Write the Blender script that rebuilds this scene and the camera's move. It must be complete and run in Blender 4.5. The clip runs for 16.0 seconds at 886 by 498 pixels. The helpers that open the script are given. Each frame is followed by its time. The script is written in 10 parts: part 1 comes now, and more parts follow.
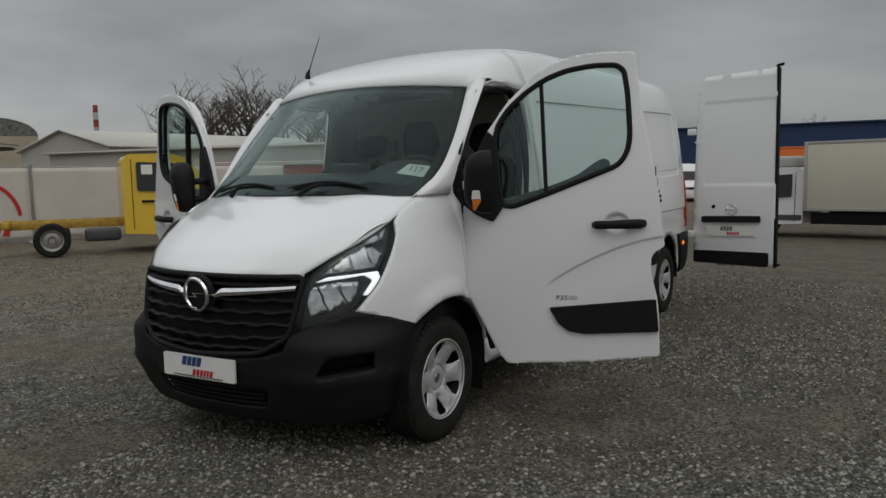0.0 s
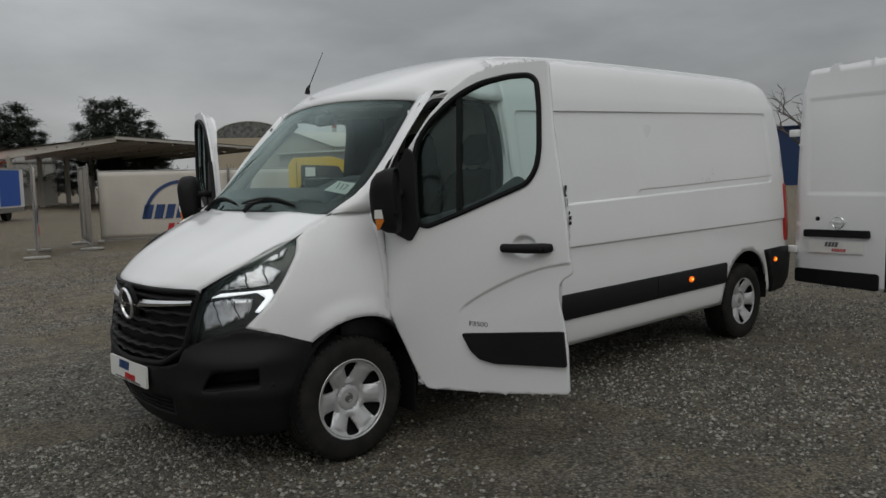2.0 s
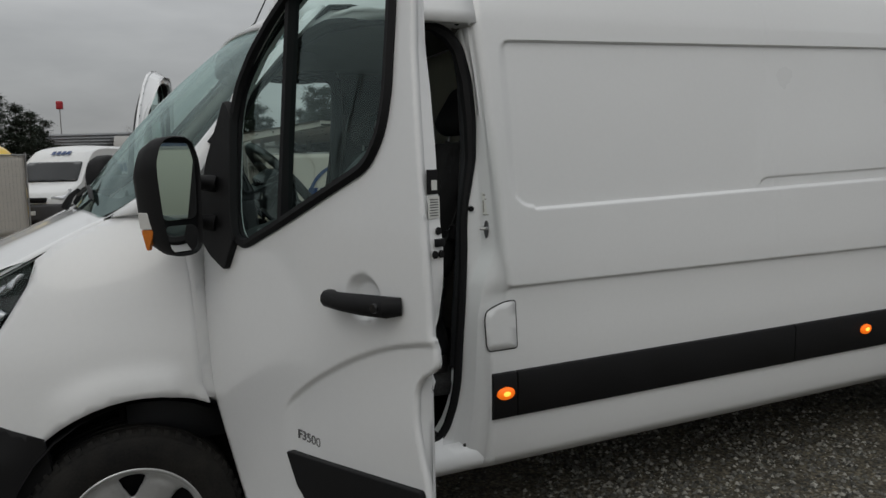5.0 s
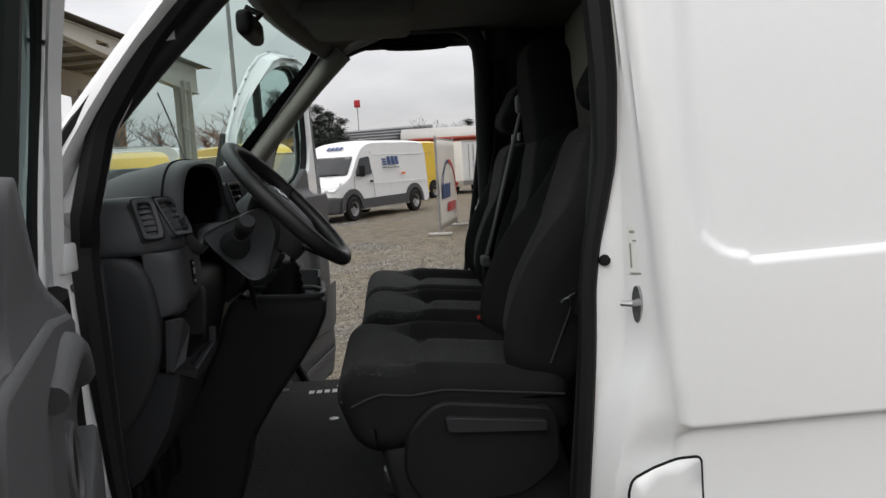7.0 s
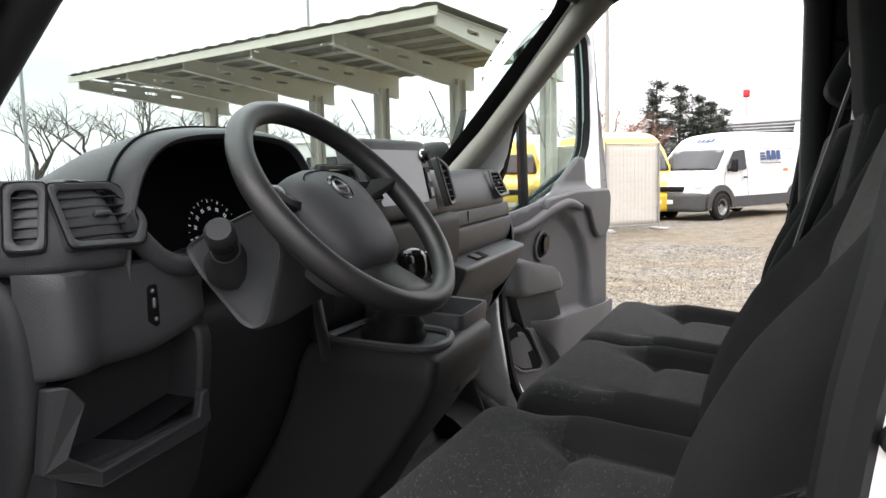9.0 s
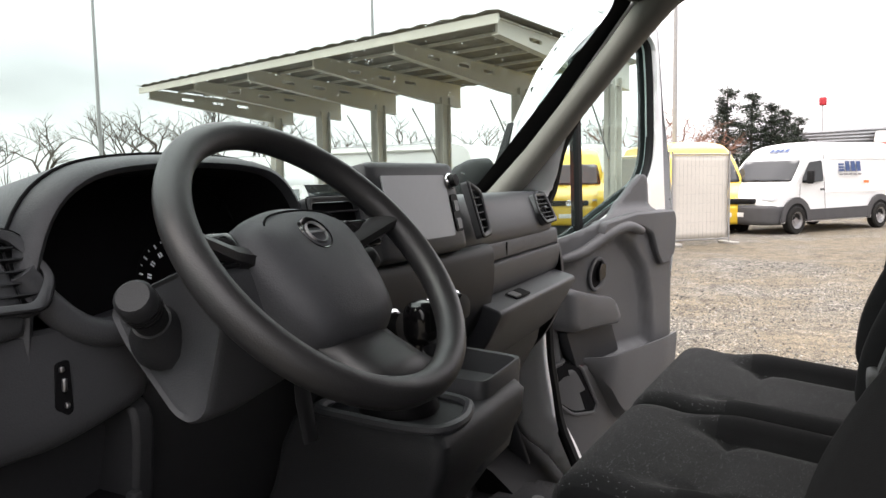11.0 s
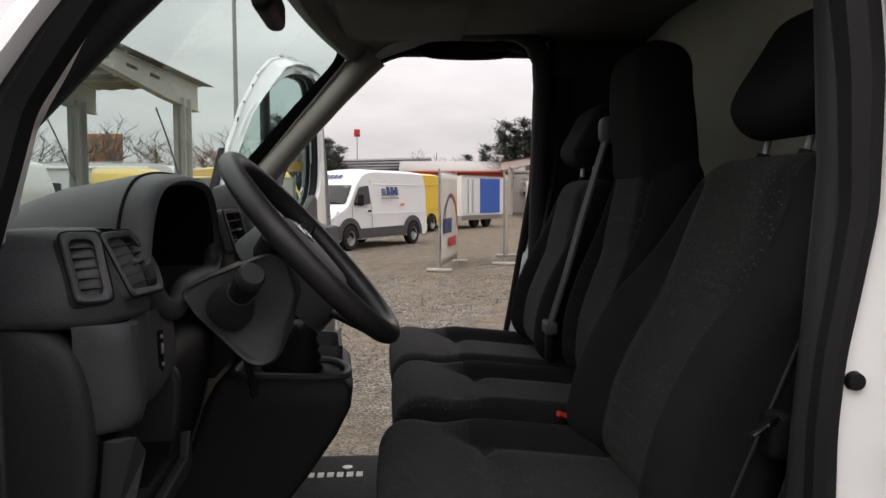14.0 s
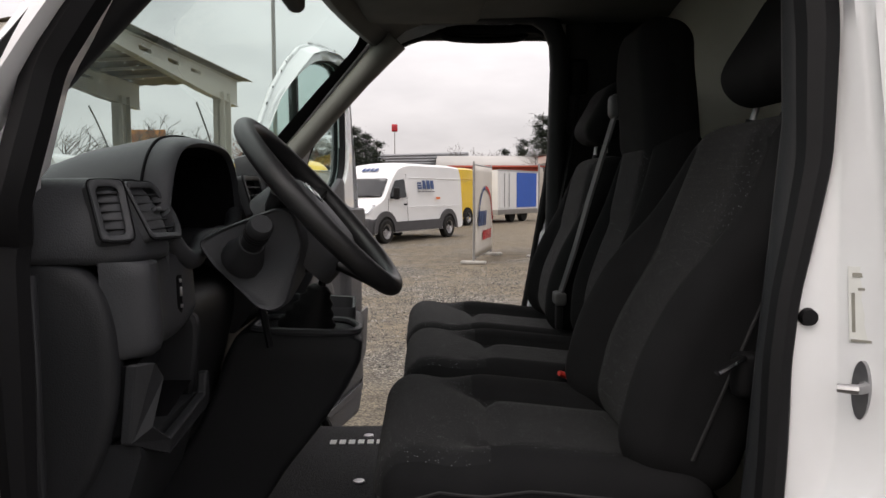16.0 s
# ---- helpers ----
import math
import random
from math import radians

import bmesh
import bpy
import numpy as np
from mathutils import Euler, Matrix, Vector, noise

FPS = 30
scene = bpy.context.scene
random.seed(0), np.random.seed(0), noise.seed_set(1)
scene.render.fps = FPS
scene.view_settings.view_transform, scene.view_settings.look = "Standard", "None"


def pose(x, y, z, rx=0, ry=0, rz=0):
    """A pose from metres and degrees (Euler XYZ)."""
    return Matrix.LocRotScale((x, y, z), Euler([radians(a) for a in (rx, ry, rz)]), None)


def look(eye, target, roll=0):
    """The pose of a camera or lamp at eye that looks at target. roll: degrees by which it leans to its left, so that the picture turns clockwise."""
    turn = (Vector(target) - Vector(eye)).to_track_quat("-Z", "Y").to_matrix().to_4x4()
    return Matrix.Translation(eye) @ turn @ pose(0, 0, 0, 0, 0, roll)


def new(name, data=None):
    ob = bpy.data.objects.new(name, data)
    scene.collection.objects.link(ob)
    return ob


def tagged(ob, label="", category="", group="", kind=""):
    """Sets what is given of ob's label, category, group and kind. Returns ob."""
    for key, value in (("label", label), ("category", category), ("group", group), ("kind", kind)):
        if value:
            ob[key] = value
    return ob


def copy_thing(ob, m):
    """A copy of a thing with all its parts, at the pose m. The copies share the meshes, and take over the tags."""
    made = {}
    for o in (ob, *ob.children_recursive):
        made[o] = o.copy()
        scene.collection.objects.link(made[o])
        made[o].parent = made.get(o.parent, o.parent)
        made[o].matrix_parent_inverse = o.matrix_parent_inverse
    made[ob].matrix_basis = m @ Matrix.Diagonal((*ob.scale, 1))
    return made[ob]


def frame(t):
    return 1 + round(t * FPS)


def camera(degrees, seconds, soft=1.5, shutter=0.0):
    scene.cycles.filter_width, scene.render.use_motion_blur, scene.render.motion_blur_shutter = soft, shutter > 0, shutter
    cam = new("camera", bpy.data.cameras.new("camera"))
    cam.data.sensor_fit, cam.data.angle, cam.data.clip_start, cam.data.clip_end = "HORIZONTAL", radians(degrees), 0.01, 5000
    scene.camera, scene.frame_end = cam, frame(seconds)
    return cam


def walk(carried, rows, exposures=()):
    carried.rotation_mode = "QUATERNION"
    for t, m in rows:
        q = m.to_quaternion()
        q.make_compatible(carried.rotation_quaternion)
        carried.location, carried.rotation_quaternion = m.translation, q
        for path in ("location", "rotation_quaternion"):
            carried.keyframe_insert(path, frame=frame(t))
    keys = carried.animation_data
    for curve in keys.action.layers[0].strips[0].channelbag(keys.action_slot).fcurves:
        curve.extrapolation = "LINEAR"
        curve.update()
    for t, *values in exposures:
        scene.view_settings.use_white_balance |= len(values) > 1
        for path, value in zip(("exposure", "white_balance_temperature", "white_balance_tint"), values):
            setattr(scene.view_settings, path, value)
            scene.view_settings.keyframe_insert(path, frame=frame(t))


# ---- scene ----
cam = camera(60.3, 16.0)
PATH = [
    (0, (-3.502, -3.186, 1.46), (-1.815, -2.129, 1.27), -1.3),
    (0.5, (-3.219, -3.544, 1.512), (-1.607, -2.377, 1.322), -1.3),
    (1, (-2.957, -3.833, 1.533), (-1.423, -2.563, 1.346), -1.3),
    (1.5, (-2.617, -4.11, 1.532), (-1.196, -2.714, 1.347), -1.4),
    (2, (-2.301, -4.393, 1.541), (-0.992, -2.892, 1.354), -1.4),
    (2.5, (-1.987, -4.528, 1.526), (-0.755, -2.963, 1.344), -1.4),
    (3, (-1.568, -4.526, 1.518), (-0.411, -2.905, 1.334), -1.4),
    (3.5, (-1.158, -4.362, 1.525), (-0.059, -2.703, 1.328), -1.2),
    (4, (-0.791, -4.109, 1.502), (0.238, -2.404, 1.312), -1.3),
    (4.5, (-0.441, -3.818, 1.519), (0.482, -2.056, 1.308), -1.2),
    (4.6, (-0.363, -3.756, 1.52), (0.54, -1.984, 1.303), -1.4),
    (5, (-0.066, -3.502, 1.494), (0.767, -1.697, 1.278), -1.3),
    (5.2, (0.074, -3.382, 1.508), (0.867, -1.56, 1.285), -1.5),
    (7.3, (0.902, -2.157, 1.527), (0.889, -0.169, 1.303), -1.0),
    (7.4, (0.915, -2.116, 1.527), (0.853, -0.13, 1.301), -0.3),
    (7.5, (0.953, -2.05, 1.517), (0.837, -0.065, 1.295), -1.1),
    (8, (1.068, -1.804, 1.515), (0.718, 0.153, 1.297), -1.4),
    (8.5, (1.138, -1.604, 1.511), (0.531, 0.29, 1.298), -1.6),
    (9, (1.181, -1.425, 1.498), (0.377, 0.395, 1.289), -1.3),
    (9.2, (1.213, -1.361, 1.496), (0.347, 0.43, 1.289), -1.4),
    (11.3, (1.087, -1.158, 1.536), (0.136, 0.592, 1.354), -1.0),
    (11.5, (1.033, -1.156, 1.538), (0.229, 0.665, 1.346), 0.0),
    (12, (0.921, -1.279, 1.554), (0.426, 0.651, 1.376), 0.1),
    (12.5, (0.873, -1.382, 1.579), (0.644, 0.599, 1.421), -0.0),
    (13, (0.838, -1.468, 1.567), (0.799, 0.526, 1.417), -0.1),
    (13.5, (0.785, -1.604, 1.557), (0.891, 0.388, 1.415), -0.2),
    (14, (0.74, -1.695, 1.532), (0.895, 0.294, 1.393), -0.1),
    (14.5, (0.749, -1.714, 1.518), (0.92, 0.273, 1.375), -0.1),
    (15, (0.816, -1.725, 1.515), (0.999, 0.262, 1.371), -0.4),
    (15.5, (0.84, -1.768, 1.49), (0.998, 0.22, 1.343), -0.1),
    (16, (0.797, -1.787, 1.478), (0.854, 0.206, 1.327), -0.1),
]
EXPOSURES = [(0.0, -0.660, 6500, 6), (5.2, -0.640, 6500, 6), (7.3, 0.780, 6600, 10), (8.0, 1.480, 6650, 11), (9.2, 2.000, 6700, 12), (11.3, 1.700, 6850, 14), (12.0, 1.220, 6900, 15), (12.6, 0.800, 6900, 16), (13.5, 0.600, 6900, 16), (16.0, 0.650, 6900, 15)]
walk(cam, [(t, look(eye, target, roll)) for t, eye, target, roll in PATH], EXPOSURES)
SKY_STRENGTH = 1.0


# ---- light ----
world = bpy.data.worlds.new("overcast_sky")
scene.world = world
world.use_nodes = True
wn, wl = world.node_tree.nodes, world.node_tree.links
wn.clear()
sky = wn.new("ShaderNodeTexSky")
sky.sky_type, sky.sun_disc = "NISHITA", False
sky.sun_elevation, sky.sun_rotation = radians(38), radians(215)
sky.dust_density, sky.air_density = 4.0, 1.0
coords = wn.new("ShaderNodeTexCoord")
clouds = wn.new("ShaderNodeTexNoise")
clouds.inputs["Scale"].default_value, clouds.inputs["Detail"].default_value = 2.2, 6.0
stretch = wn.new("ShaderNodeMapping")
stretch.inputs["Scale"].default_value = (1.0, 1.0, 3.2)
wl.new(coords.outputs["Generated"], stretch.inputs["Vector"])
wl.new(stretch.outputs["Vector"], clouds.inputs["Vector"])
cloud_ramp = wn.new("ShaderNodeValToRGB")
cloud_ramp.color_ramp.elements[0].position, cloud_ramp.color_ramp.elements[0].color = 0.32, (0.37, 0.37, 0.385, 1)
cloud_ramp.color_ramp.elements[1].position, cloud_ramp.color_ramp.elements[1].color = 0.68, (0.665, 0.66, 0.675, 1)
wl.new(clouds.outputs["Fac"], cloud_ramp.inputs["Fac"])
split = wn.new("ShaderNodeSeparateXYZ")
wl.new(coords.outputs["Generated"], split.inputs["Vector"])
height = wn.new("ShaderNodeMapRange")
height.inputs["From Min"].default_value, height.inputs["From Max"].default_value = 0.15, 0.9
height.inputs["To Min"].default_value, height.inputs["To Max"].default_value = 0.85, 2.7
wl.new(split.outputs["Z"], height.inputs["Value"])
side_glow = wn.new("ShaderNodeMapRange")
side_glow.inputs["From Min"].default_value, side_glow.inputs["From Max"].default_value = 0.35, 0.95
side_glow.inputs["To Min"].default_value, side_glow.inputs["To Max"].default_value = 1.0, 1.38
wl.new(split.outputs["Y"], side_glow.inputs["Value"])
both = wn.new("ShaderNodeMath")
both.operation = "MULTIPLY"
wl.new(height.outputs["Result"], both.inputs[0])
wl.new(side_glow.outputs["Result"], both.inputs[1])
lift = wn.new("ShaderNodeVectorMath")
lift.operation = "SCALE"
wl.new(cloud_ramp.outputs["Color"], lift.inputs[0])
wl.new(both.outputs["Value"], lift.inputs["Scale"])
dim_sky = wn.new("ShaderNodeVectorMath")
dim_sky.operation = "SCALE"
dim_sky.inputs["Scale"].default_value = 0.10
wl.new(sky.outputs["Color"], dim_sky.inputs[0])
sky_mix = wn.new("ShaderNodeMix")
sky_mix.data_type = "RGBA"
sky_mix.inputs["Factor"].default_value = 0.88
wl.new(dim_sky.outputs["Vector"], sky_mix.inputs["A"])
wl.new(lift.outputs["Vector"], sky_mix.inputs["B"])
backlight = wn.new("ShaderNodeBackground")
backlight.inputs["Strength"].default_value = SKY_STRENGTH
wl.new(sky_mix.outputs["Result"], backlight.inputs["Color"])
world_out = wn.new("ShaderNodeOutputWorld")
wl.new(backlight.outputs["Background"], world_out.inputs["Surface"])

sun = new("sun", bpy.data.lights.new("sun", "SUN"))
sun.data.energy, sun.data.angle, sun.data.color = 0.55, radians(40), (1.0, 0.97, 0.93)
sun.matrix_world = look((-6, -9, 12), (0, 0, 0))


# ---- materials ----
def material(name, color, rough=0.5, metal=0.0, vary=0.15, scale=8.0, bump=0.0, bump_scale=80.0, second=None, stain=0.0, coat=0.0, ior=1.5, spread=(0.35, 0.65), spec=0.5):
    """Principled surface with variation at two scales, wear and fine relief."""
    m = bpy.data.materials.new(name)
    m.use_nodes = True
    n, l = m.node_tree.nodes, m.node_tree.links
    b = n["Principled BSDF"]
    b.inputs["Roughness"].default_value, b.inputs["Metallic"].default_value, b.inputs["IOR"].default_value = rough, metal, ior
    b.inputs["Coat Weight"].default_value = coat
    b.inputs["Specular IOR Level"].default_value = spec
    b.inputs["Coat Roughness"].default_value = 0.03
    tc = n.new("ShaderNodeTexCoord")
    big = n.new("ShaderNodeTexNoise")
    big.inputs["Scale"].default_value, big.inputs["Detail"].default_value = scale, 6.0
    l.new(tc.outputs["Object"], big.inputs["Vector"])
    fine = n.new("ShaderNodeTexNoise")
    fine.inputs["Scale"].default_value, fine.inputs["Detail"].default_value = bump_scale, 4.0
    l.new(tc.outputs["Object"], fine.inputs["Vector"])
    ramp = n.new("ShaderNodeValToRGB")
    dark = tuple(c * (1 - vary) for c in color)
    ramp.color_ramp.elements[0].position, ramp.color_ramp.elements[1].position = spread
    ramp.color_ramp.elements[0].color = (*(second or dark), 1)
    ramp.color_ramp.elements[1].color = (*color, 1)
    mixed = n.new("ShaderNodeMath")
    mixed.operation = "MULTIPLY_ADD"
    mixed.inputs[1].default_value = 0.35
    l.new(fine.outputs["Fac"], mixed.inputs[0])
    scaled = n.new("ShaderNodeMath")
    scaled.operation = "MULTIPLY"
    scaled.inputs[1].default_value = 0.65
    l.new(big.outputs["Fac"], scaled.inputs[0])
    l.new(scaled.outputs["Value"], mixed.inputs[2])
    l.new(mixed.outputs["Value"], ramp.inputs["Fac"])
    l.new(ramp.outputs["Color"], b.inputs["Base Color"])
    if stain:
        rr = n.new("ShaderNodeMapRange")
        rr.inputs["To Min"].default_value, rr.inputs["To Max"].default_value = max(0.02, rough - stain), min(1.0, rough + stain)
        l.new(big.outputs["Fac"], rr.inputs["Value"])
        l.new(rr.outputs["Result"], b.inputs["Roughness"])
    if bump:
        bp = n.new("ShaderNodeBump")
        bp.inputs["Strength"].default_value, bp.inputs["Distance"].default_value = 1.0, bump
        l.new(fine.outputs["Fac"], bp.inputs["Height"])
        l.new(bp.outputs["Normal"], b.inputs["Normal"])
    return m


def glass(name, tint, rough=0.0, base=0.032):
    """Clear pane: tinted see-through with mirror gloss that grows at a slant, alike from both sides."""
    m = bpy.data.materials.new(name)
    m.use_nodes = True
    n, l = m.node_tree.nodes, m.node_tree.links
    n.clear()
    clear, gloss, mix, slant, out = (n.new("ShaderNode" + k) for k in ("BsdfTransparent", "BsdfGlossy", "MixShader", "LayerWeight", "OutputMaterial"))
    clear.inputs["Color"].default_value = (*tint, 1)
    gloss.inputs["Roughness"].default_value = rough
    gloss.inputs["Color"].default_value = (0.68, 0.84, 0.82, 1)
    slant.inputs["Blend"].default_value = 0.5
    power, add = n.new("ShaderNodeMath"), n.new("ShaderNodeMath")
    power.operation, power.inputs[1].default_value = "POWER", 4.0
    add.operation, add.inputs[1].default_value, add.inputs[2].default_value = "MULTIPLY_ADD", 0.85, base
    l.new(slant.outputs["Facing"], power.inputs[0])
    l.new(power.outputs["Value"], add.inputs[0])
    l.new(add.outputs["Value"], mix.inputs["Fac"])
    l.new(clear.outputs["BSDF"], mix.inputs[1])
    l.new(gloss.outputs["BSDF"], mix.inputs[2])
    l.new(mix.outputs["Shader"], out.inputs["Surface"])
    return m


def emitter(name, color, strength):
    m = bpy.data.materials.new(name)
    m.use_nodes = True
    b = m.node_tree.nodes["Principled BSDF"]
    b.inputs["Base Color"].default_value = (*color, 1)
    b.inputs["Emission Color"].default_value = (*color, 1)
    b.inputs["Emission Strength"].default_value = strength
    return m


def fabric(name, color, fleck):
    """Woven seat cloth with a fine thread relief and sparse light flecks."""
    m = material(name, color, 0.95, 0, 0.35, 14, 0.0006, 900)
    n, l = m.node_tree.nodes, m.node_tree.links
    b = n["Principled BSDF"]
    b.inputs["Sheen Weight"].default_value = 0.05
    b.inputs["Specular IOR Level"].default_value = 0.2
    vor = n.new("ShaderNodeTexVoronoi")
    vor.inputs["Scale"].default_value = 230
    tc = n.new("ShaderNodeTexCoord")
    l.new(tc.outputs["Object"], vor.inputs["Vector"])
    small = n.new("ShaderNodeMath")
    small.operation, small.inputs[1].default_value = "LESS_THAN", 0.16
    l.new(vor.outputs["Distance"], small.inputs[0])
    some = n.new("ShaderNodeSeparateColor")
    l.new(vor.outputs["Color"], some.inputs["Color"])
    pick = n.new("ShaderNodeMath")
    pick.operation, pick.inputs[1].default_value = "GREATER_THAN", 0.40
    l.new(some.outputs["Red"], pick.inputs[0])
    both = n.new("ShaderNodeMath")
    both.operation = "MULTIPLY"
    l.new(small.outputs["Value"], both.inputs[0])
    l.new(pick.outputs["Value"], both.inputs[1])
    mix = n.new("ShaderNodeMix")
    mix.data_type = "RGBA"
    old = b.inputs["Base Color"].links[0].from_socket
    l.new(both.outputs["Value"], mix.inputs["Factor"])
    l.new(old, mix.inputs["A"])
    mix.inputs["B"].default_value = (*fleck, 1)
    l.new(mix.outputs["Result"], b.inputs["Base Color"])
    return m


PAINT = material("white_van_paint", (0.80, 0.81, 0.82), 0.30, 0, 0.03, 1.5, 0, 60, stain=0.06, coat=0.9)
BLACK = material("black_moulded_plastic", (0.010, 0.010, 0.011), 0.60, 0, 0.3, 6, 0.0005, 700, stain=0.1, spec=0.22)
LAMPBOWL = material("aluminised_lamp_bowl", (0.50, 0.51, 0.53), 0.22, 1.0, 0.35, 30)
GLOSSBLACK = material("gloss_black_plastic", (0.01, 0.01, 0.011), 0.15, 0, 0.2, 6)
DASH = material("dark_grey_dash_plastic", (0.051, 0.053, 0.058), 0.5, 0, 0.2, 5, 0.0005, 500, stain=0.06, spec=0.35)
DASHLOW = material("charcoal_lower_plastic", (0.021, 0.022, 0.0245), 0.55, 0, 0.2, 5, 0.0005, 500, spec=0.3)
DOORTRIM = material("grey_door_trim_plastic", (0.070, 0.071, 0.076), 0.55, 0, 0.15, 5, 0.0005, 500)
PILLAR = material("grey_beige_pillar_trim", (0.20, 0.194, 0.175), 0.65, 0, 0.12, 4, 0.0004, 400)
LINER = material("dark_headliner_felt", (0.19, 0.187, 0.175), 0.95, 0, 0.2, 9, 0.0008, 500)
BULK = material("beige_grey_bulkhead_panel", (0.62, 0.60, 0.52), 0.7, 0, 0.12, 3, 0.0005, 300)
CLOTH = fabric("black_flecked_seat_cloth", (0.0140, 0.0141, 0.0150), (0.20, 0.21, 0.225))
CLOTHSIDE = material("black_plain_seat_cloth", (0.0140, 0.0140, 0.0149), 0.95, 0, 0.3, 10, 0.0006, 900, spec=0.15)
LEATHER = material("worn_black_wheel_rim", (0.020, 0.020, 0.021), 0.42, 0, 0.25, 10, 0.0003, 600, stain=0.08)
CHROME = material("chrome", (0.75, 0.76, 0.78), 0.12, 1.0, 0.08, 8)
STEEL = material("dull_steel", (0.45, 0.45, 0.46), 0.38, 1.0, 0.25, 18, stain=0.12)
SILVER = material("silver_wheel_cover", (0.62, 0.63, 0.64), 0.35, 0.5, 0.10, 10, stain=0.08)
RUBBER = material("tyre_rubber", (0.009, 0.009, 0.0095), 0.75, 0, 0.45, 12, 0.0012, 160, second=(0.024, 0.0225, 0.020), spec=0.2)
SEAL = material("black_rubber_seal", (0.008, 0.008, 0.009), 0.6, 0, 0.2, 10, spec=0.2)
GLASS = glass("clear_car_glass", (0.66, 0.80, 0.765), base=0.065)
SCREENGLASS = glass("green_tinted_windscreen", (0.655, 0.765, 0.735))
LENS = glass("headlamp_lens", (0.95, 0.96, 0.97))
MIRROR = material("mirror_glass", (0.85, 0.87, 0.88), 0.02, 1.0, 0.0, 5)
AMBER = emitter("lit_amber_lamp", (1.0, 0.17, 0.008), 0.95)
AMBERCORE = emitter("glowing_amber_bulb", (1.0, 0.50, 0.06), 2.2)
AMBERLENS = material("amber_lens", (0.75, 0.22, 0.03), 0.2, 0, 0.2, 40)
REDLENS = material("red_tail_lens", (0.42, 0.02, 0.015), 0.18, 0, 0.2, 40)
WHITELED = emitter("white_running_light", (0.95, 0.97, 1.0), 1.05)
PLATE = material("white_plate", (0.78, 0.78, 0.76), 0.4, 0, 0.05, 20)
NAVY = material("navy_print", (0.02, 0.055, 0.17), 0.5, 0, 0.1, 20)
REDPRINT = material("red_print", (0.50, 0.02, 0.025), 0.5, 0, 0.1, 20)
GREYPRINT = material("grey_print", (0.12, 0.12, 0.125), 0.5, 0, 0.1, 20)
FADEDPRINT = material("faded_print", (0.30, 0.29, 0.25), 0.7, 0, 0.2, 40)
PAPER = material("white_paper", (0.74, 0.75, 0.72), 0.8, 0, 0.06, 30)
REDPLASTIC = material("red_buckle_button", (0.50, 0.04, 0.03), 0.4, 0, 0.1, 30)
BELT = material("grey_seat_belt_webbing", (0.075, 0.076, 0.078), 0.7, 0, 0.2, 60, 0.0004, 900)
CARPET = material("black_ribbed_carpet", (0.012, 0.012, 0.013), 0.95, 0, 0.6, 120, 0.004, 260, second=(0.04, 0.04, 0.042))
GREYSCREEN = material("blank_grey_touchscreen", (0.32, 0.33, 0.34), 0.18, 0, 0.05, 4)
REDNEEDLE = emitter("red_gauge_needle", (0.9, 0.05, 0.03), 0.22)
# near-black for matt black parts, and for recesses whose shade is in the colour
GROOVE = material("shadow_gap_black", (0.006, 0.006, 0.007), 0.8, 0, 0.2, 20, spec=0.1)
DIALWHITE = emitter("lit_dial_print", (0.8, 0.85, 0.9), 0.035)


# ---- building helpers ----
def thing(name, label, category, group="", at=None):
    ob = new(name)
    ob.empty_display_size = 0.1
    if at is not None:
        ob.matrix_world = at
    return tagged(ob, label, category, group)


def part(name, bm, mat, parent=None, label="", smooth=40, solid=0.0, bevel=0.0, at=None, offset=-1.0, face=None):
    """Link a bmesh as one mesh object under a thing or a part; face: the way that an open skin looks."""
    bmesh.ops.remove_doubles(bm, verts=bm.verts, dist=1e-5)
    bmesh.ops.recalc_face_normals(bm, faces=bm.faces)
    if face is not None:
        total = 0.0
        for f in bm.faces:
            way = face(f.calc_center_median()) if callable(face) else face
            total += f.normal.dot(way) * f.calc_area()
        if total < 0:
            bmesh.ops.reverse_faces(bm, faces=bm.faces)
    me = bpy.data.meshes.new(name)
    bm.to_mesh(me)
    bm.free()
    mats = mat if isinstance(mat, (list, tuple)) else [mat]
    for k in mats:
        me.materials.append(k)
    if smooth:
        me.polygons.foreach_set("use_smooth", [True] * len(me.polygons))
        me.set_sharp_from_angle(angle=radians(smooth))
    ob = new(name, me)
    if parent is not None:
        ob.parent = parent
    if at is not None:
        ob.matrix_local = at
    if solid:
        sm = ob.modifiers.new("thickness", "SOLIDIFY")
        sm.thickness, sm.offset = solid, offset
    if bevel:
        bv = ob.modifiers.new("edges", "BEVEL")
        bv.width, bv.segments, bv.limit_method, bv.angle_limit = bevel, 2, "ANGLE", radians(38)
    if label:
        ob["label"] = label
    return ob


def lerp_table(table, v):
    if v <= table[0][0]:
        return table[0][1]
    for (a, fa), (b, fb) in zip(table, table[1:]):
        if v <= b:
            k = (v - a) / (b - a)
            return fa + (fb - fa) * k
    return table[-1][1]


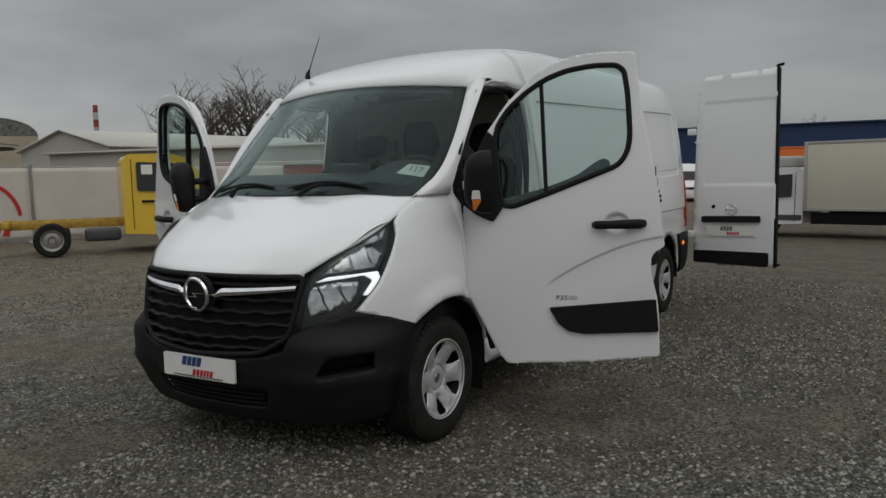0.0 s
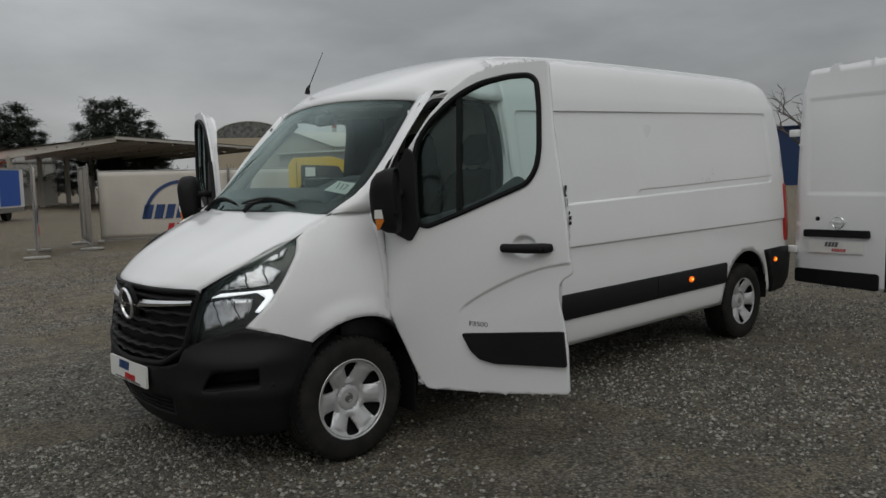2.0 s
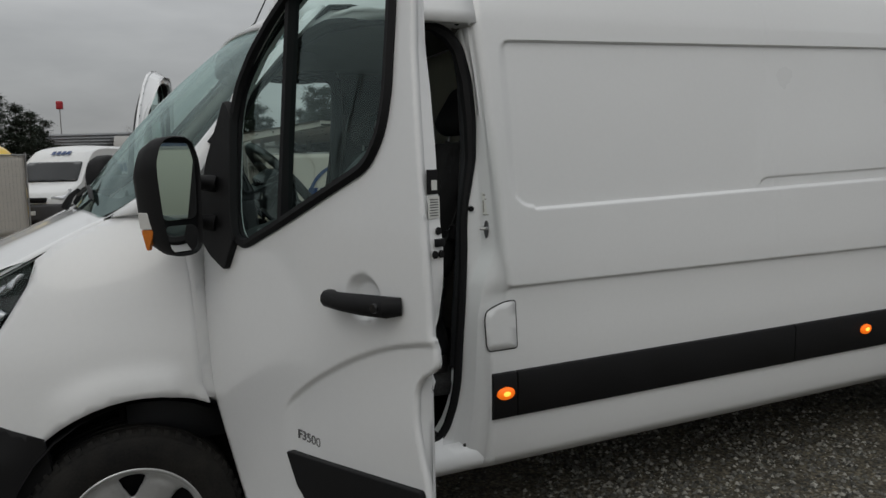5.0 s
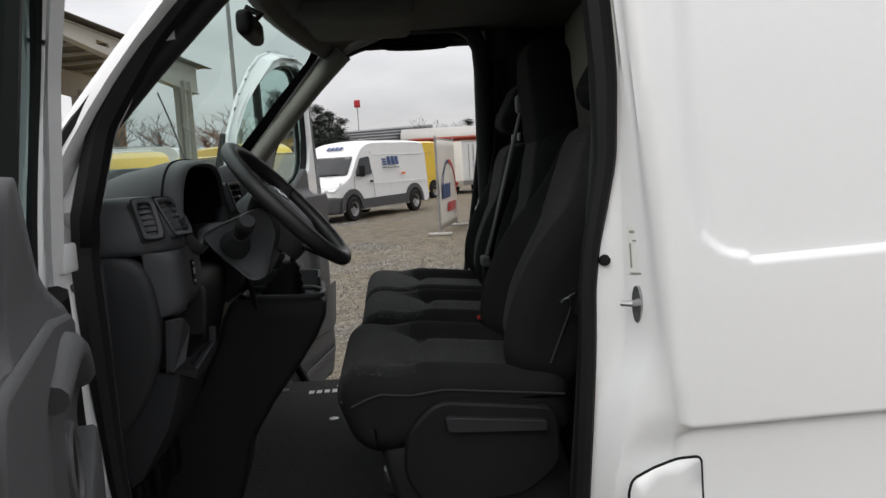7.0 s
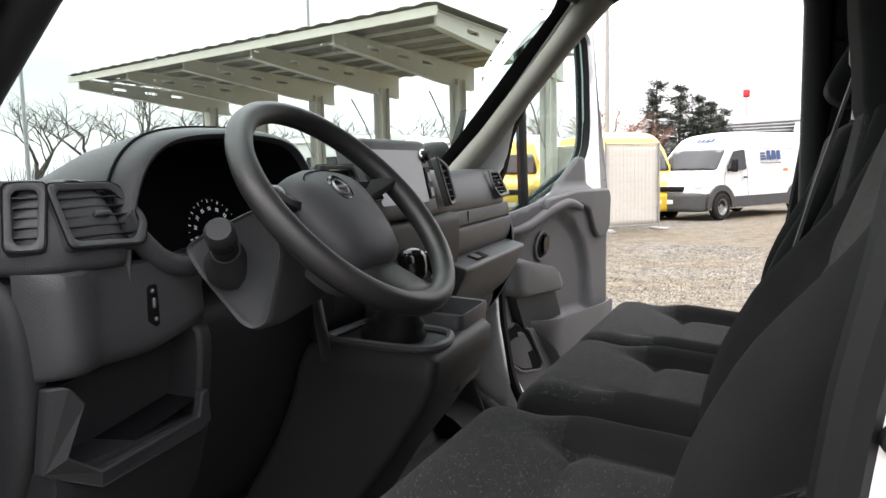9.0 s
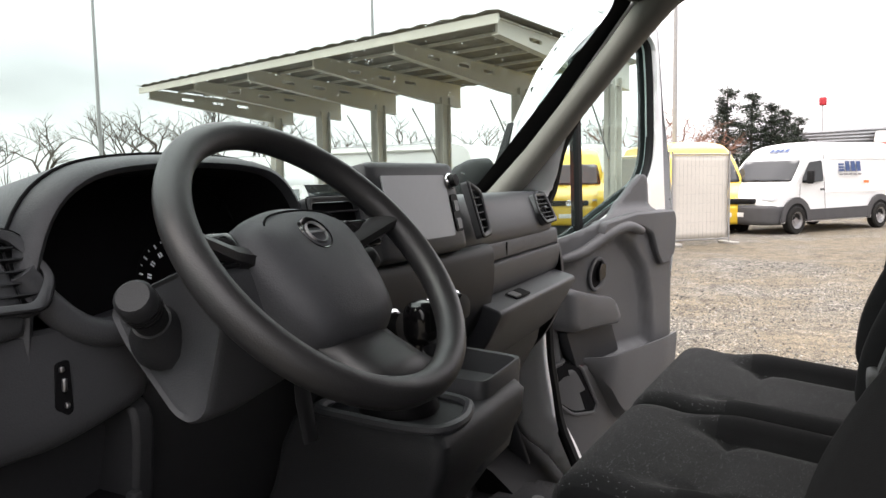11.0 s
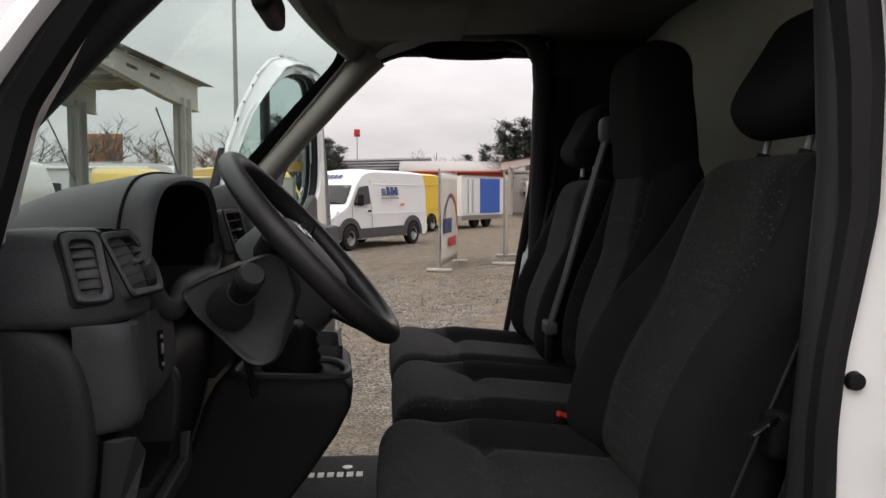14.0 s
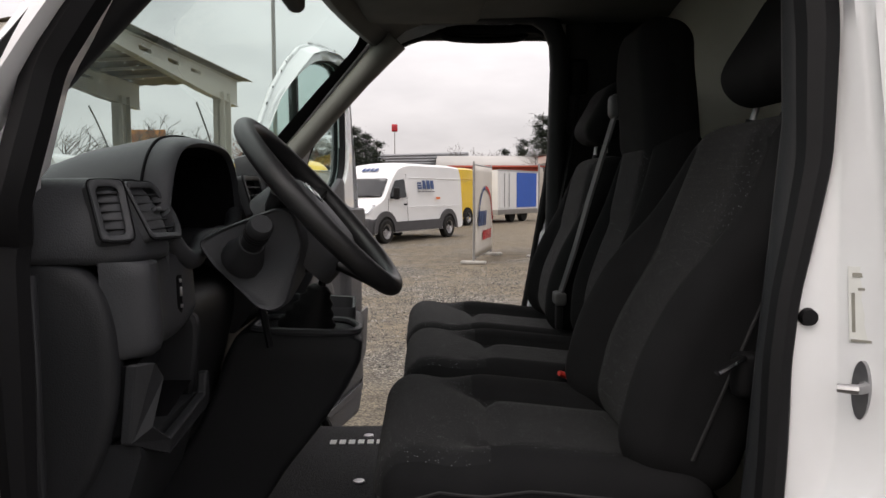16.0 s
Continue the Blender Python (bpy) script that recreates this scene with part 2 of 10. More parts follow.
def smooth_table(table, v):
    """Catmull-Rom through a table of (position, value)."""
    xs = [p[0] for p in table]
    if v <= xs[0]:
        return table[0][1]
    if v >= xs[-1]:
        return table[-1][1]
    i = max(k for k in range(len(xs) - 1) if xs[k] <= v)
    p1, p2 = table[i], table[i + 1]
    p0 = table[i - 1] if i else p1
    p3 = table[i + 2] if i + 2 < len(table) else p2
    h = p2[0] - p1[0]
    m1 = (p2[1] - p0[1]) / max(1e-6, p2[0] - p0[0]) * h
    m2 = (p3[1] - p1[1]) / max(1e-6, p3[0] - p1[0]) * h
    t = (v - p1[0]) / h
    return (2 * t ** 3 - 3 * t ** 2 + 1) * p1[1] + (t ** 3 - 2 * t ** 2 + t) * m1 + (-2 * t ** 3 + 3 * t ** 2) * p2[1] + (t ** 3 - t ** 2) * m2


def curve(points, per=8, closed=False):
    """Catmull-Rom polyline through points of any dimension."""
    p = [np.array(q, float) for q in points]
    n = len(p)
    out = []
    for i in range(n if closed else n - 1):
        a, b, c, d = (p[(i + k) % n] if closed else p[min(max(i + k, 0), n - 1)] for k in (-1, 0, 1, 2))
        for j in range(per):
            t = j / per
            out.append(0.5 * (2 * b + (c - a) * t + (2 * a - 5 * b + 4 * c - d) * t * t + (3 * b - a - 3 * c + d) * t ** 3))
    if not closed:
        out.append(p[-1])
    return [tuple(map(float, q)) for q in out]


def rounded(poly, r, seg=5):
    """A polygon with its corners rounded by radius r."""
    out, n = [], len(poly)
    for i in range(n):
        p, a, b = Vector(poly[i]), Vector(poly[i - 1]), Vector(poly[(i + 1) % n])
        u, v = (a - p), (b - p)
        cut = min(r, u.length * 0.45, v.length * 0.45)
        s, e = p + u.normalized() * cut, p + v.normalized() * cut
        for k in range(seg + 1):
            t = k / seg
            out.append(tuple((1 - t) ** 2 * s + 2 * t * (1 - t) * p + t * t * e))
    return out


def dense(poly, step):
    out = []
    for a, b in zip(poly, poly[1:] + poly[:1]):
        n = max(1, int(math.ceil(math.dist(a, b) / step)))
        out += [(a[0] + (b[0] - a[0]) * k / n, a[1] + (b[1] - a[1]) * k / n) for k in range(n)]
    return out


def within(px, py, poly):
    """Which of the points lie inside a polygon."""
    inside = np.zeros(len(px), bool)
    q = np.array(poly)
    x1, y1 = q[:, 0], q[:, 1]
    x2, y2 = np.roll(x1, -1), np.roll(y1, -1)
    for a, b, c, d in zip(x1, y1, x2, y2):
        if b == d:
            continue
        inside ^= ((b > py) != (d > py)) & (px < (c - a) * (py - b) / (d - b) + a)
    return inside


def region(bm, outline, fn, step=0.05, holes=(), rows=(), cols=()):
    """A plane region with holes, cut into small faces and carried into space by fn(u, v)."""
    from mathutils.geometry import delaunay_2d_cdt
    loops = [dense(list(outline), step)] + [dense(list(h), step) for h in holes]
    pts, edges = [], []
    for lp in loops:
        o = len(pts)
        pts += lp
        edges += [(o + i, o + (i + 1) % len(lp)) for i in range(len(lp))]
    edge_pts = np.array(pts)
    lo, hi = edge_pts.min(0), edge_pts.max(0)
    gu = sorted(set(np.round(np.arange(lo[0], hi[0], step), 5)) | set(cols))
    gv = sorted(set(np.round(np.arange(lo[1], hi[1], step), 5)) | set(rows))
    U, V = (a.ravel() for a in np.meshgrid(gu, gv))
    keep = within(U, V, loops[0])
    for h in loops[1:]:
        keep &= ~within(U, V, h)
    U, V = U[keep], V[keep]
    if len(U):
        near = np.full(len(U), 9.0)
        for p in edge_pts:
            near = np.minimum(near, (U - p[0]) ** 2 + (V - p[1]) ** 2)
        ok = near > (0.55 * step) ** 2
        pts += list(zip(U[ok].tolist(), V[ok].tolist()))
    vs, _, fs, *_ = delaunay_2d_cdt([Vector(p) for p in pts], edges, [], 0, 1e-7)
    C = np.array([[sum(vs[i][k] for i in f) / len(f) for k in (0, 1)] for f in fs])
    good = within(C[:, 0], C[:, 1], loops[0])
    for h in loops[1:]:
        good &= ~within(C[:, 0], C[:, 1], h)
    made = [bm.verts.new(fn(v[0], v[1])) for v in vs]
    for f, g in zip(fs, good):
        if g:
            try:
                bm.faces.new([made[i] for i in f])
            except ValueError:
                pass
    loose = [v for v in bm.verts if not v.link_faces]
    bmesh.ops.delete(bm, geom=loose, context="VERTS")
    return bm


def loft(bm, rings, closed=False, caps=False):
    rows = [[bm.verts.new(p) for p in ring] for ring in rings]
    for a, b in zip(rows, rows[1:]):
        n = len(a)
        for i in range(n if closed else n - 1):
            bm.faces.new((a[i], a[(i + 1) % n], b[(i + 1) % n], b[i]))
    if caps:
        bm.faces.new(rows[0][::-1])
        bm.faces.new(rows[-1])
    return bm


def box(bm, x0, x1, y0, y1, z0, z1, m=None, r=0.0):
    t = bmesh.new()
    g = bmesh.ops.create_cube(t, size=1.0)
    for v in g["verts"]:
        v.co = Vector(((x0 + x1) / 2 + v.co.x * (x1 - x0), (y0 + y1) / 2 + v.co.y * (y1 - y0), (z0 + z1) / 2 + v.co.z * (z1 - z0)))
    if r:
        r = min(r, 0.45 * min(abs(x1 - x0), abs(y1 - y0), abs(z1 - z0)))
        bmesh.ops.bevel(t, geom=list(t.edges), offset=r, segments=2, affect="EDGES", profile=0.5)
    t.verts.index_update()
    made = [bm.verts.new(m @ v.co if m is not None else v.co) for v in t.verts]
    for f in t.faces:
        bm.faces.new([made[v.index] for v in f.verts])
    t.free()
    return bm


def tube(bm, path, r, seg=8, closed=False, squash=None):
    """A round bar along a polyline; r may be a list; squash narrows it across."""
    P = [Vector(p) for p in path]
    n = len(P)
    rings, up = [], None
    for i in range(n):
        a = P[i - 1] if (closed or i) else P[i]
        b = P[(i + 1) % n] if (closed or i < n - 1) else P[i]
        t = (b - a).normalized()
        if up is None:
            ref = Vector((0, 0, 1)) if abs(t.z) < 0.9 else Vector((1, 0, 0))
            up = (ref - t * ref.dot(t)).normalized()
        up = (up - t * up.dot(t)).normalized()
        w = t.cross(up)
        rr = r[i] if isinstance(r, (list, tuple)) else r
        s = squash or 1.0
        rings.append([P[i] + up * (math.cos(k * 2 * math.pi / seg) * rr * s) + w * (math.sin(k * 2 * math.pi / seg) * rr) for k in range(seg)])
    if closed:
        rings.append(rings[0])
        rows = [[bm.verts.new(p) for p in ring] for ring in rings[:-1]]
        rows.append(rows[0])
        for a, b in zip(rows, rows[1:]):
            for i in range(seg):
                bm.faces.new((a[i], a[(i + 1) % seg], b[(i + 1) % seg], b[i]))
        return bm
    return loft(bm, rings, True, True)


def lathe(bm, profile, m, seg=32, closed=False):
    """Turn a profile of (radius, height) round the local z axis, then place it by m."""
    rings = [[m @ Vector((r * math.cos(a), r * math.sin(a), h)) for r, h in profile] for a in [2 * math.pi * k / seg for k in range(seg)]]
    rows = [[bm.verts.new(p) for p in ring] for ring in rings]
    n = len(profile)
    for i in range(seg):
        a, b = rows[i], rows[(i + 1) % seg]
        for j in range(n if closed else n - 1):
            k = (j + 1) % n
            try:
                bm.faces.new((a[j], a[k], b[k], b[j]))
            except ValueError:
                pass
    return bm


def slab(bm, poly, fn, depth):
    """A solid prism: polygon (u, v) carried by fn(u, v, w) from w = 0 to depth."""
    a = [bm.verts.new(fn(u, v, 0.0)) for u, v in poly]
    b = [bm.verts.new(fn(u, v, depth)) for u, v in poly]
    n = len(poly)
    bm.faces.new(a)
    bm.faces.new(b[::-1])
    for i in range(n):
        bm.faces.new((a[i], b[i], b[(i + 1) % n], a[(i + 1) % n]))
    return bm


def cushion(bm, x0, x1, y0, y1, z0, z1, r, m=None, seg=4, puff=0.0, bend=None):
    """A soft rounded block, a little domed; bend may move each point."""
    t = bmesh.new()
    bmesh.ops.create_cube(t, size=1.0)
    bmesh.ops.subdivide_edges(t, edges=list(t.edges), cuts=seg * 2, use_grid_fill=True)
    hx, hy, hz = (x1 - x0) / 2, (y1 - y0) / 2, (z1 - z0) / 2
    r = min(r, hx, hy, hz)
    t.verts.index_update()
    made = []
    for v in t.verts:
        # crowd the cuts towards the edges, where the rounding is
        q = [math.copysign(1 - (1 - abs(2 * c)) ** 1.5, c) for c in v.co]
        p = Vector((q[0] * hx, q[1] * hy, q[2] * hz))
        c = Vector((max(-hx + r, min(hx - r, p.x)), max(-hy + r, min(hy - r, p.y)), max(-hz + r, min(hz - r, p.z))))
        d = p - c
        if d.length > 1e-9:
            p = c + d.normalized() * r
        if puff:
            p.z += puff * (1 - (p.x / hx) ** 2) * (1 - (p.y / hy) ** 2) * (1 if p.z > 0 else 0)
        p += Vector(((x0 + x1) / 2, (y0 + y1) / 2, (z0 + z1) / 2))
        if bend:
            p = bend(p)
        made.append(bm.verts.new(m @ p if m is not None else p))
    for f in t.faces:
        bm.faces.new([made[v.index] for v in f.verts])
    t.free()
    return bm


def bars(name, parent, mat, rows, fn, thick=0.002):
    """Plain print: rectangles (u0, u1, v0, v1) in one mesh laid by fn(u, v, w)."""
    bm = bmesh.new()
    for u0, u1, v0, v1 in rows:
        slab(bm, [(u0, v0), (u1, v0), (u1, v1), (u0, v1)], fn, thick)
    return part(name, bm, mat, parent, smooth=0)


def dealer_mark(parent, fn, s, dark=NAVY, red=REDPRINT, arc=False):
    """The dealer's sign as plain shapes: a dark slanted word block, a red one below, and a two-colour arch."""
    w = lambda u, v, d: fn(u * s, v * s, d)
    def word(name, mat, u0, v0, widths, h):
        bm = bmesh.new()
        u = u0
        for k in widths:
            slab(bm, [(u, v0), (u + k, v0), (u + k + h * 0.25, v0 + h), (u + h * 0.25, v0 + h)], w, 0.003)
            u += k + 0.045
        part(name, bm, mat, parent, smooth=0)
    word("lettering", dark, -0.62, 0.0, (0.16, 0.15, 0.14, 0.15), 0.26)
    word("lettering", red, -0.20, -0.26, (0.10, 0.10, 0.10, 0.07, 0.07, 0.10), 0.17)
    if arc:
        for a0, a1, mat in ((180, 95, dark), (95, 5, red)):
            bm = bmesh.new()
            pts = [(a0 + (a1 - a0) * k / 20) * math.pi / 180 for k in range(21)]
            for a, b in zip(pts, pts[1:]):
                slab(bm, [(0.10 + r * math.cos(t), 0.02 + 1.0 * r * math.sin(t)) for r, t in ((0.62, a), (0.62, b), (0.68, b), (0.68, a))], w, 0.003)
            part("arch_print", bm, mat, parent, smooth=0)


# ---- the white van ----
RAKE = 0.0122  # the unladen van stands a little nose-down
van = thing("panel_van", "white high-roof panel van with black bumpers and opened doors, on gravel", "van")


def vpart(name, bm, mat, label="", parent=None, **k):
    for v in bm.verts:
        v.co.z += RAKE * v.co.x
    k.setdefault("face", lambda p: Vector((0.25 * (p.x - 1.2) if p.x < 0 else 0.0, p.y, 0.6 * (p.z - 1.1))))
    return part(name, bm, mat, parent or van, label, **k)


SIDE = [(0.28, 0.955), (0.34, 0.985), (0.50, 1.005), (0.75, 1.012), (1.00, 1.010), (1.30, 0.985), (1.60, 0.952), (1.90, 0.908), (2.06, 0.880), (2.2, 0.84)]
NOSE = [(0.20, -0.72), (0.34, -0.80), (0.50, -0.845), (0.70, -0.850), (0.85, -0.830), (1.00, -0.795), (1.12, -0.74), (1.24, -0.67), (1.36, -0.58)]
FLANK = [(0.20, 0.93), (0.34, 0.985), (0.50, 1.015), (0.75, 1.020), (0.92, 1.010), (1.05, 0.985), (1.15, 0.960), (1.24, 0.925), (1.32, 0.880), (1.40, 0.82)]
XS, PW = 0.35, 2.55


def ease(a, b, v):
    t = max(0.0, min(1.0, (v - a) / (b - a)))
    return t * t * (3 - 2 * t)


def half_width(x, z):
    """Half the van's width at a station and height, without the nose's rounding."""
    k = ease(-0.05, 0.45, x)
    w = smooth_table(FLANK, z) * (1 - k) + smooth_table(SIDE, z) * k
    return w * (1 - 0.055 * max(0.0, (x - 4.5) / 0.75) ** 2)


def skin(x, z):
    """The outer skin's half width, rounded towards the nose."""
    w = half_width(x, z)
    if x < XS:
        t = min(0.999, (XS - x) / (XS - smooth_table(NOSE, z)))
        w *= (1 - t ** PW) ** (1 / PW)
    return w


def nose(th, z, out=0.0):
    """A point of the front skin by its angle from the middle (degrees, + is the driver's side)."""
    s, a = (-1 if th > 0 else 1), radians(min(90, abs(th)))
    w = smooth_table(FLANK, z) + out
    x = XS - (XS - smooth_table(NOSE, z) + out) * math.cos(a) ** (2 / PW)
    return Vector((x, s * w * math.sin(a) ** (2 / PW), z))


def front(y, z, out=0.0):
    """A point of the front skin by its place across."""
    w = smooth_table(FLANK, z)
    t = min(0.98, abs(y) / w)
    return Vector((XS - (XS - smooth_table(NOSE, z) + out) * (1 - t ** PW) ** (1 / PW), y, z))


# roof line and the cross-section of the roof
ROOF = [(0.50, 2.045), (0.60, 2.092), (0.75, 2.172), (0.95, 2.256), (1.2, 2.328), (1.5, 2.380), (2.2, 2.415), (4.2, 2.415), (4.9, 2.40), (5.06, 2.37)]


SECTION = [(0.0, 0.0, 0.0), (0.12, 0.030, 0.26), (0.25, 0.068, 0.52), (0.36, 0.118, 0.715), (0.47, 0.205, 0.845), (0.62, 0.36, 0.925), (0.80, 0.60, 0.978), (1.0, 0.88, 1.0)]


def roof_point(x, k):
    """k runs 0 at the drip line to 1 at the middle of the roof (driver's side)."""
    top = smooth_table(ROOF, x)
    low_z = min(2.06, 2.02 + 0.04 * ease(0.62, 0.95, x))
    low_y = 0.855 + 0.025 * ease(0.60, 1.1, x)
    low_y *= 1 - 0.055 * max(0.0, (x - 4.5) / 0.75) ** 2
    y = low_y * (1 - smooth_table([(a, b / 0.88) for a, b, c in SECTION], k))
    z = low_z + (top - low_z) * smooth_table([(a, c) for a, b, c in SECTION], k)
    return Vector((x, -y, z))


def section(k):
    return smooth_table([(a, b) for a, b, c in SECTION], k), smooth_table([(a, c) for a, b, c in SECTION], k)


def section_at(c):
    """How far the section has leant in at a share c of its rise."""
    lo, hi = 0.0, 1.0
    for _ in range(24):
        mid = (lo + hi) / 2
        if section(mid)[1] < c:
            lo = mid
        else:
            hi = mid
    return lo


SEAM = 0.80
K_SEAM = section_at(SEAM)


def wall_half(x, z):
    """Half width of the load space, carried up round the shoulder to the roof seam."""
    if z <= 2.06:
        return half_width(x, z)
    c = (z - 2.06) / (smooth_table(ROOF, x) - 2.06)
    return (0.88 - section(section_at(min(c, 0.99)))[0]) * (1 - 0.055 * max(0.0, (x - 4.5) / 0.75) ** 2)


def screen(u, v, out=0.0):
    """u: -1..1 across, v: 0 at the foot, 1 at the top."""
    x0, z0, y0 = -0.115 + 0.090 * u * u, 1.372 - 0.025 * u * u, 0.812
    x1, z1, y1 = 0.535 + 0.123 * u * u, 2.048 - 0.046 * u * u, 0.786
    bow = 0.035 * math.sin(math.pi * v)
    wrap = smooth_table([(-0.1, -0.3), (0.0, 0.0), (0.2, 0.92), (0.45, 1.0), (0.72, 0.62), (1.0, 0.0), (1.1, -0.2)], v) * abs(u) ** 5
    x = x0 + (x1 - x0) * v - 0.74 * (bow + out) + 0.085 * wrap
    y = u * (y0 + (y1 - y0) * v + 0.056 * wrap)
    return Vector((x, y, z0 + (z1 - z0) * v + 0.67 * (bow + out) - 0.018 * wrap))


bm = bmesh.new()
upper = [K_SEAM + (1 - K_SEAM) * i / 12 for i in range(13)]
lower = [K_SEAM * i / 7 for i in range(7)]
for stations, ks in (([0.53, 0.655, 0.72, 0.82, 0.95, 1.1, 1.2, 1.297], lower + upper), ([1.297, 1.4] + [1.5 + 0.25 * i for i in range(14)] + [4.93, 5.0, 5.05], upper)):
    rings = []
    for x in stations:
        half = [roof_point(x, k) for k in ks]
        if x < 0.60:
            # the leading edge follows the head of the windscreen
            half = [screen(max(-1.0, p.y / 0.795), 0.992, 0.012) + Vector((0.6, -1.0, -0.7)) * max(0.0, -p.y - 0.795) for p in half]
        elif x < 0.70:
            half = [Vector((p.x + 0.085 * (abs(p.y) / 0.8) ** 2, p.y, p.z + 0.004)) for p in half]
        elif x < 0.80:
            half = [Vector((p.x + 0.045 * (abs(p.y) / 0.8) ** 2, p.y, p.z)) for p in half]
        if ks[0] == 0.0:
            # the skin runs on down over the door's head, flush with the load-space side
            q = half[0]
            drop = 0.012 + 0.036 * ease(0.85, 1.1, x)
            half = [Vector((q.x, q.y - 0.3 * drop * ease(0.85, 1.1, x), q.z - drop))] + half
        rings.append(half + [Vector((p.x, -p.y, p.z)) for p in half[-2::-1]])
    loft(bm, rings)
vpart("roof", bm, PAINT, "domed white steel roof", solid=0.02)


# stations of the driver's rear jamb by height: seal flange, channel and the edge of the outer skin
JAMB_IN = [(0.36, 1.05), (0.425, 1.085), (0.494, 1.135), (0.60, 1.172), (0.71, 1.185), (0.907, 1.198), (1.036, 1.213), (1.187, 1.226), (1.294, 1.233), (1.379, 1.251), (1.485, 1.277), (1.569, 1.286), (1.675, 1.288), (1.80, 1.284), (1.924, 1.268), (2.06, 1.245)]
JAMB_FOLD = [(0.36, 1.13), (0.473, 1.155), (0.60, 1.184), (0.71, 1.194), (0.91, 1.206), (1.037, 1.228), (1.10, 1.256), (1.16, 1.276), (1.356, 1.283), (1.506, 1.289), (1.60, 1.294), (1.80, 1.291), (1.93, 1.276), (2.06, 1.255)]
JAMB_RISE = [(0.36, 1.190), (0.563, 1.213), (0.715, 1.226), (0.91, 1.237), (0.996, 1.256), (1.08, 1.284), (1.163, 1.316), (1.292, 1.315), (1.504, 1.306), (1.671, 1.298), (1.876, 1.286), (2.06, 1.268)]
JAMB_SKIN = [(0.315, 1.244), (0.47, 1.260), (0.70, 1.264), (0.78, 1.266), (0.83, 1.282), (0.90, 1.315), (0.967, 1.342), (1.142, 1.336), (1.356, 1.326), (1.566, 1.313), (1.772, 1.304), (1.934, 1.296), (2.06, 1.290)]


def pressed(x, v):
    """Height of the pressed lines: they climb slightly towards the rear."""
    z = v + 0.0177 * (x - 1.4) * ease(1.03, 1.25, v) * (1 - ease(2.0, 2.14, v))
    return z - 0.004 * (x - 1.4) * ease(0.75, 0.95, v) * (1 - ease(1.03, 1.2, v))


def emboss(x, v):
    """Pressed relief of the load-space side: a recessed field, a step and a swage line."""
    top, low, edge = 1.951, 1.302, 1.352 + 0.004 * (x - 2.7)
    inx = ease(1.375, 1.425, x) * (1 - ease(4.86, 4.90, x))
    inz = ease(low - 0.006, low + 0.008, v) * (1 - ease(top - 0.007, top + 0.001, v))
    # rounded corners of the field
    for cx, cz in ((1.47, top - 0.08), (1.49, low + 0.10), (4.80, top - 0.08), (4.80, low + 0.08)):
        ox = (cx - x) if cx < 3 else (x - cx)
        oz = (v - cz) if cz > 1.7 else (cz - v)
        if ox > 0 and oz > 0:
            inx *= 1 - ease(0.080, 0.096, math.hypot(ox, oz))
    d = 0.015 * inx * inz
    # the rear half of the field stands a little proud above a second line
    curl = 0.045 * (1 - ease(2.66, 2.74, x)) ** 2
    d -= 0.008 * inx * ease(2.66, 2.70, x) * ease(edge - curl - 0.004, edge - curl + 0.004, v) * (1 - ease(1.36, 1.75, v))
    line = 1.012
    d += 0.014 * (1 - ease(line - 0.003, line + 0.005, v)) * ease(line - 0.30, line - 0.05, v)
    # faint vertical panel joint
    d += 0.002 * math.exp(-((x - 2.78) / 0.006) ** 2) * (1 if v > 1.0 else 0)
    return d


def arch(cx, cz, r, a0=0, a1=180, n=18):
    return [(cx + r * math.cos(radians(a0 + (a1 - a0) * k / n)), cz + r * math.sin(radians(a0 + (a1 - a0) * k / n))) for k in range(n + 1)]


rear_edge = [(5.20, 0.72), (5.19, 1.2), (5.16, 1.7), (5.10, 2.06), (5.06, 2.2)]
seam_edge = [(x, 2.06 + (SEAM - 0.010) * (smooth_table(ROOF, x) - 2.06)) for x in (5.03, 4.9, 4.6, 4.2, 2.2, 1.8, 1.5, 1.4, 1.30)]
fine_rows = sorted({round(v, 4) for c, n in ((1.010, 4), (1.304, 5), (1.340, 6), (1.948, 5)) for v in [c + 0.0045 * i for i in range(-n, n + 1)]} | {1.39, 1.92, 1.88, 2.0, 2.03, 2.09, 2.12, 2.15, 2.18, 2.21, 2.24, 2.26, 2.28, 2.30, 2.32})
fine_cols = sorted({round(v, 3) for a, c, s in ((1.36, 1.52, 0.014), (2.64, 2.80, 0.012), (4.72, 4.93, 0.02)) for v in np.arange(a, c, s)})
